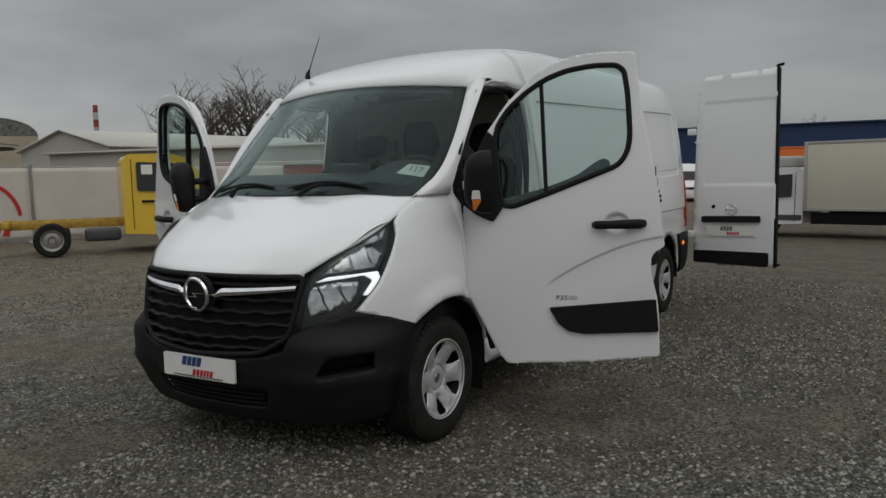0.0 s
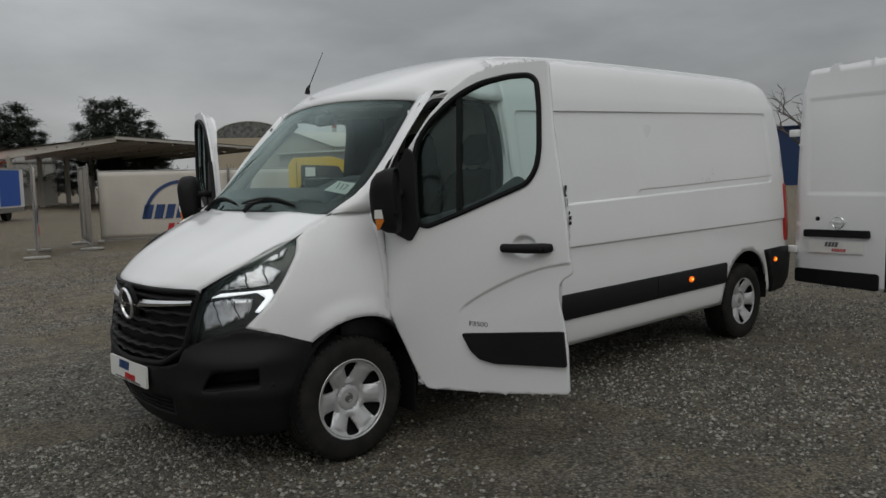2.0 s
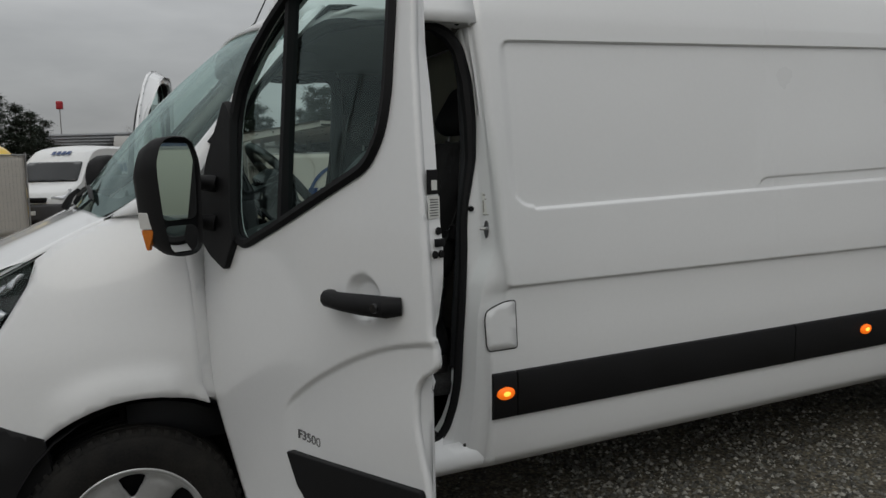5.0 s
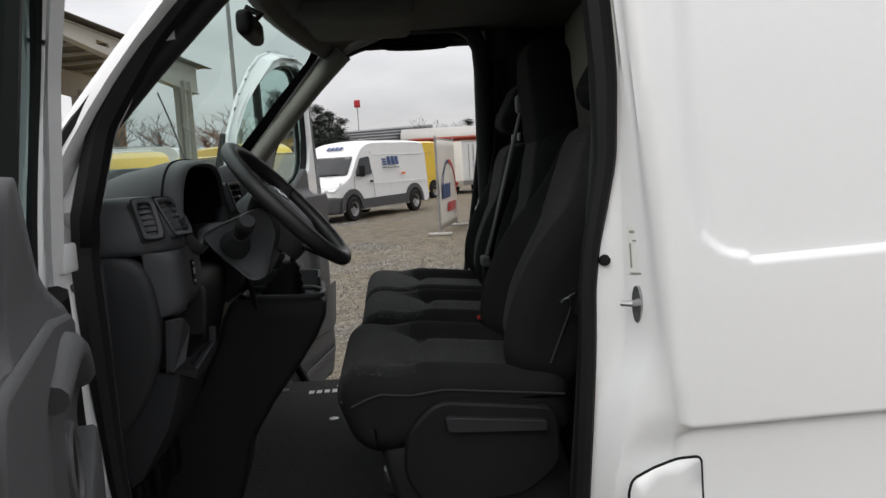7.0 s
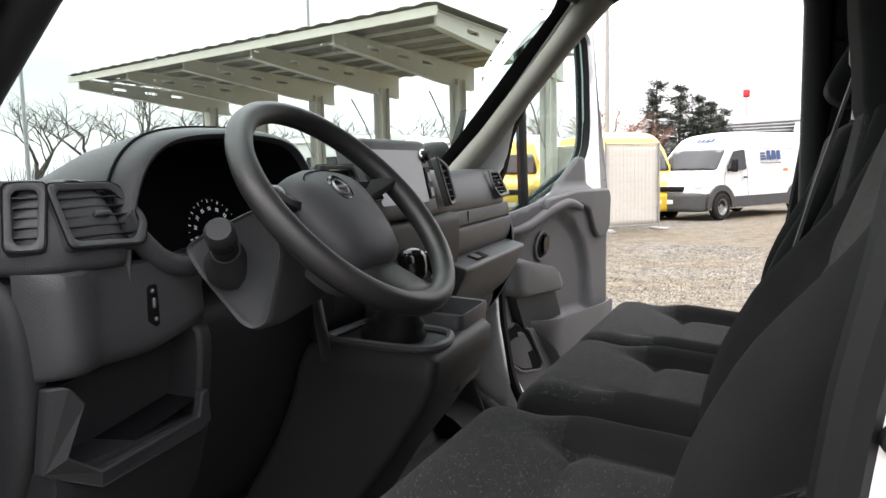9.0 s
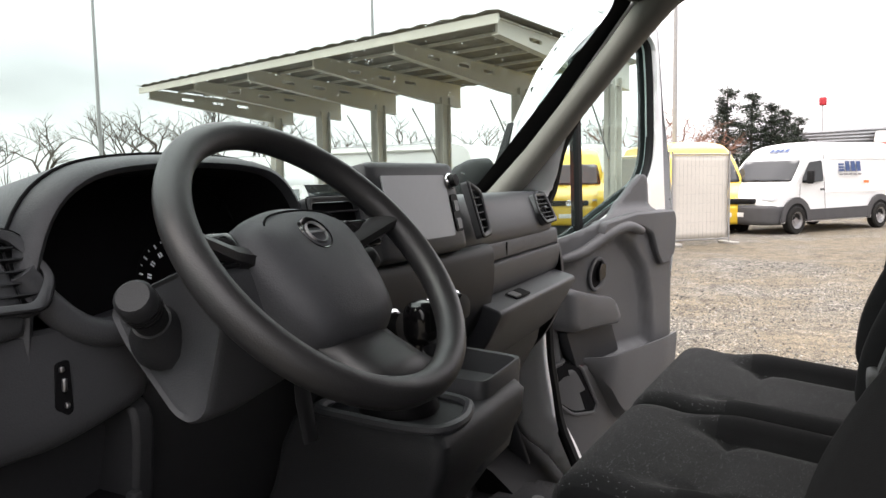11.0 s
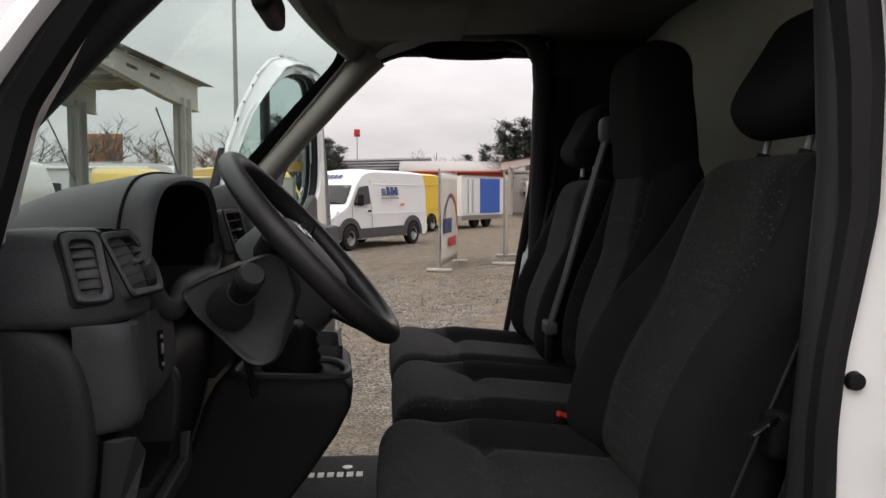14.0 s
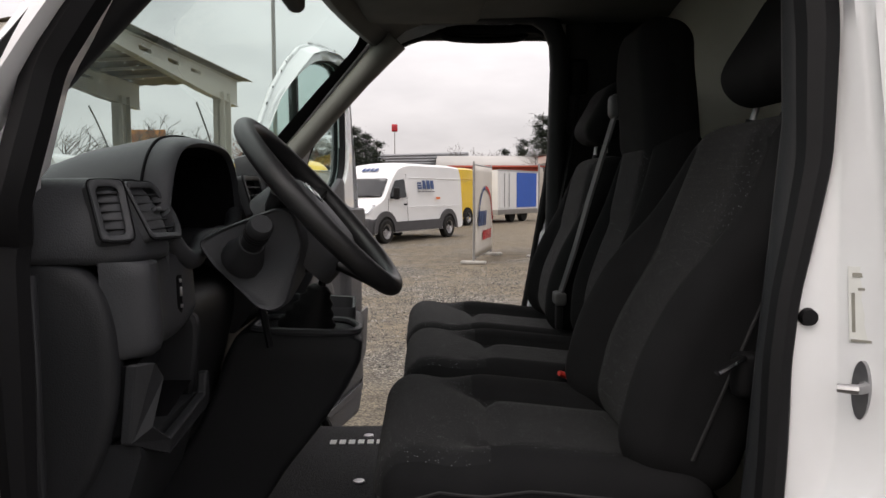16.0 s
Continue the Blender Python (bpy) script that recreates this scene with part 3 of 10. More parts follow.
for side in (-1, 1):
    bm = bmesh.new()
    front_edge = [(smooth_table(JAMB_SKIN, z), z) for z in (2.03, 1.93, 1.77, 1.57, 1.36, 1.14, 1.03, 0.967, 0.93, 0.90, 0.86, 0.83, 0.78, 0.70, 0.58, 0.47, 0.38)] if side < 0 else []
    outline = front_edge + [(1.30 if side > 0 else 1.244, 0.315), (3.93, 0.315)] + arch(4.335, 0.345, 0.415, 184, 0, 20) + [(4.76, 0.31), (5.17, 0.31)] + rear_edge + seam_edge
    region(bm, outline, lambda x, v: Vector((x, side * (wall_half(x, pressed(x, v)) - emboss(x, v)), pressed(x, v))), 0.045, rows=fine_rows, cols=fine_cols)
    vpart("side_panel", bm, PAINT, "white pressed steel load-space side with recessed field", solid=0.03)
    # black rubbing strips with lit markers
    for x0, x1 in ((1.275, 1.375), (1.382, 2.865), (2.872, 3.935)):
        bm = bmesh.new()
        n = max(3, int((x1 - x0) / 0.1))
        loft(bm, [[Vector((x0 + (x1 - x0) * i / n, side * (half_width(x0 + (x1 - x0) * i / n, z) + o), z)) for z, o in ((0.508, -0.01), (0.512, 0.012), (0.53, 0.020), (0.672, 0.020), (0.688, 0.012), (0.692, -0.01))] for i in range(n + 1)], caps=True)
        strip = vpart("rub_strip", bm, BLACK, "black moulded rubbing strip")
    for x, z in ((1.325, 0.612), (3.35, 0.612), (4.85, 0.628)):
        bm = bmesh.new()
        y = side * (half_width(x, z) + 0.0205)
        lathe(bm, [(0.0, 0.012), (0.022, 0.010), (0.030, 0.004), (0.031, -0.004)], Matrix.Translation((x, y, z)) @ Matrix.Rotation(radians(90 * -side), 4, "X") @ Matrix.Diagonal((1.25, 0.8, 1, 1)), 20)
        marker = vpart("side_marker_lamp", bm, AMBER, "lit amber side marker")
        bm = bmesh.new()
        lathe(bm, [(0.0, 0.0145), (0.009, 0.0138), (0.012, 0.0112)], Matrix.Translation((x, y, z)) @ Matrix.Rotation(radians(90 * -side), 4, "X") @ Matrix.Diagonal((1.3, 0.8, 1, 1)), 14)
        vpart("bulb", bm, AMBERCORE, parent=marker)
    # rear bumper wrap
    bm = bmesh.new()
    region(bm, [(4.64, 0.735), (4.735, 0.53), (4.83, 0.31), (5.13, 0.31), (5.24, 0.40), (5.26, 0.72), (5.0, 0.735)], lambda x, z: Vector((x, side * (half_width(x, z) + 0.022), z)), 0.05)
    vpart("rear_bumper_end", bm, BLACK, "black plastic bumper corner", solid=0.05)
    # wheel-arch liners
    for cx in (0.045, 4.335):
        bm = bmesh.new()
        loft(bm, [[Vector((cx + 0.405 * math.cos(radians(a)), side * y, 0.375 + 0.405 * math.sin(radians(a)))) for a in range(-15, 200, 12)] for y in (0.99, 0.70)])
        loft(bm, [[Vector((cx + r * math.cos(radians(a)), side * 0.70, 0.375 + r * math.sin(radians(a)))) for a in range(-15, 200, 12)] for r in (0.405, 0.05)])
        vpart("wheel_arch_liner", bm, SEAL)
    # rear lamp
    bm = bmesh.new()
    region(bm, rounded([(5.13, 0.78), (5.215, 0.78), (5.205, 1.34), (5.14, 1.34)], 0.03), lambda x, z: Vector((x, side * (half_width(x, z) + 0.008), z)), 0.04)
    vpart("tail_lamp", bm, REDLENS, "tall red tail lamp", solid=0.04)

# fuel flap on the driver's side
flap = rounded([(1.254, 0.905), (1.262, 0.930), (1.30, 0.947), (1.345, 0.960), (1.389, 0.960), (1.388, 0.778), (1.266, 0.778), (1.256, 0.80)], 0.012)
bm = bmesh.new()
region(bm, flap, lambda x, z: Vector((x, -(half_width(x, z) + 0.003 - emboss(x, z)), z)), 0.03)
fuel_flap = vpart("fuel_flap", bm, PAINT, "white fuel filler flap", solid=0.006)
bm = bmesh.new()
tube(bm, [Vector((x, -(half_width(x, z) + 0.001 - emboss(x, z)), z)) for x, z in dense(flap, 0.02)], 0.0028, 6, closed=True)
vpart("flap_gap", bm, SEAL, parent=fuel_flap)

# floor pan, closing underside and load-space inner walls
bm = bmesh.new()
box(bm, -0.55, 5.15, -0.66, 0.66, 0.30, 0.36)
box(bm, 0.46, 3.90, -0.93, 0.93, 0.302, 0.358)
box(bm, 1.28, 5.15, -0.93, 0.93, 0.52, 0.56)
vpart("floor_pan", bm, SEAL)
bm = bmesh.new()
box(bm, 5.00, 5.10, -0.95, 0.95, 0.36, 0.60, r=0.02)
box(bm, 5.08, 5.27, -0.93, 0.93, 0.36, 0.52, r=0.03)
vpart("rear_bumper", bm, BLACK, "black rear step bumper")

# closed right-hand rear door
bm = bmesh.new()
region(bm, rounded([(0.01, 0.53), (0.93, 0.53), (0.94, 1.3), (0.86, 2.05), (0.74, 2.28), (0.01, 2.32)], 0.05), lambda y, z: Vector((5.20 - 0.05 * ease(1.0, 2.4, z) - 0.06 * (y / 0.95) ** 4, y, z)), 0.06)
vpart("rear_door", bm, PAINT, "closed white rear door", solid=0.04)

# open left-hand rear door, swung back along the flank
hinge = Vector((5.245, -1.035, 0))
along = Vector((-0.155, -0.988, 0)).normalized()
outn = Vector((along.y, -along.x, 0))


def rear_leaf(s, z, d=0.0):
    return hinge + along * s + Vector((0, 0, z)) + outn * (d - 0.02 * ease(1.9, 2.5, z))


def leaf_relief(s, z):
    f = ease(0.10, 0.13, s)
    return -0.012 * f * (ease(1.285, 1.315, z) * (1 - ease(2.18, 2.20, z)))


bm = bmesh.new()
region(bm, rounded([(0.0, 0.44), (0.88, 0.42), (0.88, 2.50), (0.10, 2.47), (0.045, 2.2), (0.005, 1.3)], 0.04), lambda s, z: rear_leaf(s, z, leaf_relief(s, z)), 0.05, rows=[1.28, 1.30, 1.32, 2.17, 2.19, 2.21], cols=[0.09, 0.11, 0.13, 0.15])
door_r = part("rear_door", bm, PAINT, van, "white rear door swung fully open with plate", solid=0.05, face=outn)
bm = bmesh.new()
slab(bm, rounded([(0.01, 0.44), (0.82, 0.42), (0.82, 0.575), (0.01, 0.575)], 0.03), lambda s, z, w: rear_leaf(s, z, 0.003 + w), 0.02)
part("rub_strip", bm, BLACK, door_r, "black lower strip")
bm = bmesh.new()
slab(bm, [(0.87, 0.42), (0.895, 0.42), (0.895, 2.50), (0.87, 2.50)], lambda s, z, w: rear_leaf(s, z, -0.05 + w), 0.055)
part("edge_seal", bm, SEAL, door_r)
bm = bmesh.new()
slab(bm, rounded([(0.10, 0.885), (0.735, 0.895), (0.73, 0.965), (0.10, 0.955)], 0.02), lambda s, z, w: rear_leaf(s, z, 0.002 + w), 0.03)
part("grip_bar", bm, BLACK, door_r, "black handle bar above the plate")
bm = bmesh.new()
slab(bm, [(0.145, 0.735), (0.675, 0.745), (0.675, 0.858), (0.145, 0.848)], lambda s, z, w: rear_leaf(s, z, 0.004 + w), 0.008)
plate_r = part("plate", bm, PLATE, door_r, "white dealer plate")
dealer_mark(plate_r, lambda u, v, w: rear_leaf(0.41 + u, 0.800 + v, 0.0125 + w), 0.17, GREYPRINT)
bm = bmesh.new()
c = rear_leaf(0.425, 1.03, 0.008)
fr = Matrix.Translation(c) @ Matrix((along, Vector((0, 0, 1)), outn)).transposed().to_4x4()
lathe(bm, [(0.047, -0.004), (0.052, 0.002), (0.058, 0.002), (0.062, -0.004)], fr, 32, True)
box(bm, -0.075, 0.075, -0.006, 0.006, -0.002, 0.006, fr)
part("emblem_ring", bm, CHROME, door_r, "chrome ring emblem")
bm = bmesh.new()
lathe(bm, [(0.0, 0.004), (0.02, 0.004), (0.022, -0.004)], Matrix.Translation(rear_leaf(0.225, 1.06, 0.003)) @ fr.to_3x3().to_4x4(), 16)
part("lock_cylinder", bm, SEAL, door_r)
for z in (0.42, 2.50):
    bm = bmesh.new()
    slab(bm, [(0.86, z), (0.93, z + 0.02), (0.93, z + 0.045), (0.86, z + 0.03)], lambda s, q, w: rear_leaf(s, q, -0.03 + w), 0.03)
    part("lock_bolt", bm, SEAL, door_r)
for z in (0.72, 1.85):
    bm = bmesh.new()
    box(bm, 5.20, 5.27, -1.06, -0.97, z, z + 0.07, r=0.01)
    part("hinge", bm, PAINT, door_r)

# fenders, flared round the wheel arch
def flared(x, z):
    r = math.hypot(x - 0.045, z - 0.375)
    return skin(x, z) + 0.018 * (1 - ease(0.455, 0.545, r)) * ease(-0.30, -0.12, x) * (1 - ease(0.12, 0.20, x))


for side in (-1, 1):
    bm = bmesh.new()
    lamp_back = [nose(t, z) for t, z in ((47, 0.80), (54, 0.92), (58.5, 1.05), (61, 1.16), (61, 1.235))]
    rim = arch(0.045, 0.375, 0.425, 62, 158, 14)
    outline = [(0.218, 1.33), (0.225, 0.82), (0.245, 0.755)] + rim + [(-0.44, 0.765)] + [(p.x, p.z) for p in lamp_back] + [(-0.16, 1.288), (-0.02, 1.345), (0.05, 1.372), (0.15, 1.42)]
    region(bm, outline, lambda x, z: Vector((x, side * flared(x, z), z)), 0.022)
    vpart("front_fender", bm, PAINT, "white steel front wing", solid=0.012)
    # rolled lip of the rear arch
    bm = bmesh.new()
    tube(bm, [Vector((x, side * (half_width(x, z) - 0.010), z)) for x, z in arch(4.335, 0.345, 0.415, 2, 178, 26)], 0.007, 6)
    vpart("arch_lip", bm, PAINT)
    # mud flap and step behind the wheel
    bm = bmesh.new()
    box(bm, 0.425, 0.445, side * 0.98, side * 0.74, 0.17, 0.56, r=0.005)
    vpart("mud_flap", bm, BLACK, "black rubber mud flap")

# bonnet
EDGE = [(-0.665, 0.588, 1.000), (-0.56, 0.655, 1.075), (-0.45, 0.715, 1.135), (-0.34, 0.765, 1.190), (-0.22, 0.80, 1.252), (-0.10, 0.805, 1.312), (-0.005, 0.80, 1.352)]
MIDL = [(-0.800, 1.005), (-0.68, 1.105), (-0.55, 1.175), (-0.42, 1.235), (-0.30, 1.285), (-0.20, 1.328), (-0.125, 1.362)]
edge = [(x, skin(x, z) - 0.004, z) for x, y, z in curve(EDGE, 4)]
midl = curve(MIDL, 4)
bm = bmesh.new()
rings = []
for (ex, ey, ez), (mx, mz) in zip(edge, midl):
    ring = []
    for k in range(-14, 15):
        t = k / 14
        b = abs(t) ** 2.6
        crest = 0.010 * math.exp(-((abs(t) - 0.62) / 0.16) ** 2)
        ring.append(Vector((mx + (ex - mx) * abs(t) ** 2.2, -ey * t, mz + (ez - mz) * b + crest)))
    rings.append(ring)
front_lip = [Vector((p.x - 0.012, p.y, p.z - 0.03)) for p in rings[0]]
loft(bm, [front_lip] + rings)
vpart("bonnet", bm, PAINT, "white steel bonnet", solid=0.012)
for s in (-1, 1):
    bm = bmesh.new()
    tube(bm, [Vector((x, s * (y + 0.002), z - 0.006)) for x, y, z in edge], 0.0022, 6)
    vpart("bonnet_gap", bm, SEAL)

# windscreen with black border, cowl and wipers
bm = bmesh.new()
region(bm, rounded([(-0.985, 0.0), (0.985, 0.0), (0.985, 1.0), (-0.985, 1.0)], 0.10, 8), lambda u, v: screen(u, v), 0.06)
windscreen = vpart("windscreen", bm, SCREENGLASS, "green-tinted laminated windscreen")
windscreen.visible_shadow = False
bm = bmesh.new()
inner = rounded([(-0.945, 0.085), (0.945, 0.085), (0.945, 0.955), (-0.945, 0.955)], 0.10, 8)
region(bm, rounded([(-1.0, -0.01), (1.0, -0.01), (1.0, 1.005), (-1.0, 1.005)], 0.11, 8), lambda u, v: screen(u, v, -0.004), 0.06, holes=[inner])
vpart("screen_border", bm, SEAL, parent=windscreen)
bm = bmesh.new()
loft(bm, [[screen(0.90 * u / 10, -0.02, o) + Vector((dx, 0, dz)) for u in range(-10, 11)] for o, dx, dz in ((0.0, 0.0, -0.002), (0.0, -0.03, -0.014), (0.0, -0.07, -0.085))])
vpart("cowl_panel", bm, BLACK, "black plastic scuttle panel", solid=0.01)
for (ub, ua, ue) in ((0.12, 0.30, 0.86), (-0.62, -0.55, 0.02)):
    bm = bmesh.new()
    base = screen(-ub, -0.03, 0.03)
    elbow = screen(-ua, 0.055, 0.035)
    tube(bm, [base, (base + elbow) / 2 + Vector((0, 0, 0.012)), elbow], [0.016, 0.011, 0.008], 8)
    wiper = vpart("wiper", bm, SEAL, "black windscreen wiper arm")
    bm = bmesh.new()
    lo, hi = min(ua - 0.30, ue - 0.62), ue
    pts = [screen(-(ua - 0.34 + 0.70 * k / 10), 0.035 + 0.045 * math.sin(math.pi * k / 10) + 0.01 * k / 10, 0.014) for k in range(11)]
    tube(bm, pts, [0.004] + [0.009] * 9 + [0.004], 6)
    vpart("blade", bm, SEAL, parent=wiper)

# card with a printed number behind the screen
card = thing("number_card", "white paper card with the printed number 117 behind the windscreen", "card")
def on_card(u, v, w=0.0):
    """u runs 0..1 towards the pillar, v 0..1 up the leaning sheet."""
    low, high = screen(-0.775 - 0.190 * u, 0.187 - 0.018 * u, -0.012), screen(-0.825 - 0.130 * u, 0.266 - 0.006 * u, -0.012)
    return low.lerp(high, v) + Vector((-0.64, -0.38, 0.67)) * w + Vector((0, 0, RAKE * 0.1))
bm = bmesh.new()
slab(bm, [(0.0, 0.0), (1.0, 0.0), (1.0, 1.0), (0.0, 1.0)], lambda u, v, w: on_card(u, v, w), 0.002)
part("sheet", bm, PAPER, card, smooth=0)
fnt = bpy.data.curves.new("number", "FONT")
fnt.body, fnt.size, fnt.align_x, fnt.align_y, fnt.extrude = "117", 0.062, "CENTER", "CENTER", 0.0004
number = new("number", fnt)
fnt.materials.append(GREYPRINT)
number.parent = card
o = on_card(0.5, 0.5, 0.007)
ux = (on_card(1.0, 0.5) - on_card(0.0, 0.5)).normalized()
vx = (on_card(0.5, 1.0) - on_card(0.5, 0.0)).normalized()
number.matrix_world = Matrix.Translation(o) @ Matrix((ux, vx, ux.cross(vx))).transposed().to_4x4()

# A pillars outside, door surround and sills
OPEN = [(0.53, 0.455), (0.465, 0.60), (0.375, 0.80), (0.345, 1.00), (0.345, 1.40), (0.40, 1.62), (0.50, 1.775), (0.615, 1.905), (0.76, 1.985), (0.92, 2.012), (1.20, 2.005), (1.255, 1.96), (1.262, 1.86), (1.25, 1.55), (1.225, 1.38), (1.19, 1.15), (1.165, 1.00), (1.12, 0.62), (1.07, 0.47)]
def aperture(side):
    """The door aperture; the driver's seal sits a little further out at both pillars."""
    if side > 0:
        return rounded(OPEN, 0.05, 4)
    moved = [(x - 0.032 if z > 1.3 else x, z) for x, z in OPEN if x < 0.8]
    moved += [(0.92, 2.012), (1.16, 2.006), (1.225, 1.972), (1.262, 1.915)] + [(smooth_table(JAMB_IN, z), z) for z in (1.80, 1.65, 1.50, 1.42, 1.34, 1.26, 1.15, 1.0, 0.8, 0.65, 0.56, 0.49)] + [(1.085, 0.44)]
    first = moved.index((0.53, 0.455))
    return rounded(moved[first:] + moved[:first], 0.02, 4)


for side in (-1, 1):
    opening = aperture(side)
    bm = bmesh.new()
    outer = [(0.22, 0.78), (0.222, 1.30), (0.235, 1.42), (0.31, 1.58), (0.455, 1.77), (0.60, 1.94), (0.70, 2.05), (1.298, 2.068), (1.298, 0.318), (0.468, 0.318), (0.458, 0.50), (0.405, 0.62), (0.34, 0.70), (0.26, 0.762)]
    def jamb(x, z):
        # the surround dips inwards from the outer skin to the seal
        d = 0.012
        if x > 1.1 and z > (0.44 if side < 0 else 0.0):
            d = 0.075 * (1 - ease(1.235, 1.298, x)) * (1 - ease(2.0, 2.05, z)) + 0.002
        elif z < 0.5 and x > 0.5:
            d = 0.06 * ease(0.36, 0.44, z)
        elif z < 1.45 and x < 0.5:
            d = 0.07 * ease(0.225, 0.30, x) * (ease(0.70, 0.90, z) * 0.7 + 0.3)
        else:
            d = 0.035 - 0.031 * ease(2.0, 2.05, z) * ease(0.75, 0.95, x)
        return Vector((x, side * (half_width(max(x, 0.36), z) - d - (0.06 * (1 - ease(0.1, 0.45, x)) if z > 1.30 else 0)), z))
    region(bm, outer, jamb, 0.035, holes=[opening])
    if side < 0:
        gone = [f for f in bm.faces if f.calc_center_median().x > 1.10 and 0.43 < f.calc_center_median().z < 2.0]
        bmesh.ops.delete(bm, geom=gone, context="FACES")
    vpart("door_surround", bm, PAINT, "white painted door aperture", solid=0.05)
    # outside of the A pillar
    bm = bmesh.new()
    low, top = screen(1.0, 0.0), screen(1.0, 0.97)
    rings = []
    for k in range(13):
        v = k / 12
        a = screen(1.0, v * 0.985, 0.004)
        x, z = 0.215 + (0.735 - 0.215) * v, 1.36 + (2.045 - 1.36) * v
        b = Vector((x - 0.02 - 0.05 * math.sin(math.pi * v), half_width(0.5, z) * (1 - 0.055 * (1 - v) ** 2), z))
        mid = (a + b) / 2 + Vector((-0.018, 0.014, 0.010))
        rings.append([Vector((p.x, side * abs(p.y), p.z)) for p in (a - Vector((0, 0, 0.02)), a, (a * 2 + mid * 2 + b * 0) / 4 + Vector((-0.004, 0.002, 0.004)), mid, (b + mid) / 2 + Vector((0, 0.006, 0.0)), b, b + Vector((0.02, -0.05, -0.01)))])
    loft(bm, rings)
    vpart("windscreen_pillar", bm, PAINT, "white windscreen pillar", solid=0.01)
    # rubber seal round the aperture
    bm = bmesh.new()
    pts = []
    for x, z in dense(opening, 0.05):
        d = 0.085 if (z < 1.45 or x > 1.1) else 0.06
        rear = ease(1.08, 1.16, x) * (side < 0)
        pts.append(Vector((x - 0.014 * rear, side * (half_width(max(0.36, x), z) - d + 0.008), z)))
    tube(bm, pts, [0.017 + (0.010 * ease(1.1, 1.2, p.x) * ease(1.30, 1.75, p.z) + 0.008 * (1 - ease(0.75, 0.95, p.x)) * ease(1.0, 1.3, p.z)) * (side < 0) for p in pts], 8, closed=True)
    vpart("door_seal", bm, SEAL, "black rubber door seal")
    # inner trim along the rear pillar and the roof rail
    bm = bmesh.new()
    if side > 0:
        run_in = [(1.262, 0.70 + 0.1 * i) for i in range(12)] + [(1.262, 1.87), (1.255, 1.95), (1.225, 2.01), (1.17, 2.042), (1.0, 2.052), (0.80, 2.045)]
    else:
        run_in = [(1.195, 0.70), (1.205, 0.90), (1.222, 1.05), (1.245, 1.25), (1.262, 1.38), (1.285, 1.55), (1.292, 1.8), (1.285, 1.95)]
    tube(bm, [Vector((x, side * (half_width(1.25, z) - (0.125 if side > 0 else 0.140)), z)) for x, z in run_in], 0.034 if side > 0 else 0.026, 10)
    vpart("pillar_trim", bm, DASHLOW, "black plastic pillar trim")
    # black channel between windscreen pillar and open door
    bm = bmesh.new()
    tube(bm, [Vector((x, side * (half_width(0.5, z) - 0.028), z)) for x, z in ((0.30, 1.58), (0.47, 1.80), (0.62, 1.965), (0.74, 2.045), (1.0, 2.062), (1.24, 2.06))], 0.010, 6)
    vpart("roof_drip_seal", bm, SEAL)
    # sill step inside the aperture
    bm = bmesh.new()
    box(bm, 0.50, 1.09, side * 0.60, side * 0.93, 0.40, 0.455, r=0.01)
    vpart("entry_step", bm, BLACK, "black ribbed entry step")

# stepped flange of the driver's rear jamb
bm = bmesh.new()
rings = []
for k in range(58):
    z = 0.345 + (2.03 - 0.345) * k / 57
    xi, xf, xr, xs = (smooth_table(t, z) for t in (JAMB_IN, JAMB_FOLD, JAMB_RISE, JAMB_SKIN))
    hw = half_width(1.3, z)
    ho = hw - emboss(1.3, z)
    rings.append([Vector((x, -y, z)) for x, y in ((xi, hw - 0.16), (xi, hw - 0.080), (xi + 0.003, hw - 0.074), ((xi + xf) / 2 + 0.001, hw - 0.071), (xf, hw - 0.068), (xf + 0.004, hw - 0.064), (xr - 0.004, hw - 0.032), (xr, hw - 0.028), (xr + 0.5 * (xs - xr), ho - 0.018), (xs - 0.006, ho - 0.007), (xs, ho - 0.001))])
loft(bm, rings)
vpart("door_jamb", bm, PAINT, "stepped white door jamb flange", smooth=50, face=lambda p: Vector((-0.4, -1, 0)))
bm = bmesh.new()
box(bm, 1.243, 1.33, -0.975, -0.90, 0.79, 0.958, r=0.008)
vpart("filler_recess", bm, SEAL, "black filler recess beside the flap")

# latch parts on the driver's rear jamb
bm = bmesh.new()
lathe(bm, [(0.0, 0.005), (0.0095, 0.004), (0.011, -0.004)], Matrix.Translation((1.250, -0.916, 1.315)) @ Matrix.Rotation(radians(90), 4, "X"), 16)
vpart("blanking_plug", bm, SEAL)
bm = bmesh.new()
slab(bm, [(0.010 * math.cos(a), 1.235 + 0.034 * math.sin(a)) for a in [2 * math.pi * k / 24 for k in range(24)]], lambda u, z, w: Vector((1.301 + 0.54 * u - 0.84 * (w - 0.002), -0.944 - 0.84 * u - 0.54 * (w - 0.003), z)), 0.008)
tube(bm, [(1.304, -0.942, 1.240), (1.294, -0.958, 1.240), (1.284, -0.962, 1.240), (1.266, -0.952, 1.240)], [0.007, 0.0065, 0.006, 0.005], 8)
vpart("striker", bm, STEEL, "steel door striker")
bm = bmesh.new()
def on_label(x, z, w):
    return Vector((x, -(half_width(1.3, z) - 0.060 + 0.95 * (x - 1.287) + 0.002 + w), z))
slab(bm, [(1.290, 1.29), (1.308, 1.29), (1.308, 1.375), (1.290, 1.375)], on_label, 0.001)
label = vpart("tyre_label", bm, PAPER, "worn paper information sticker")
bm = bmesh.new()
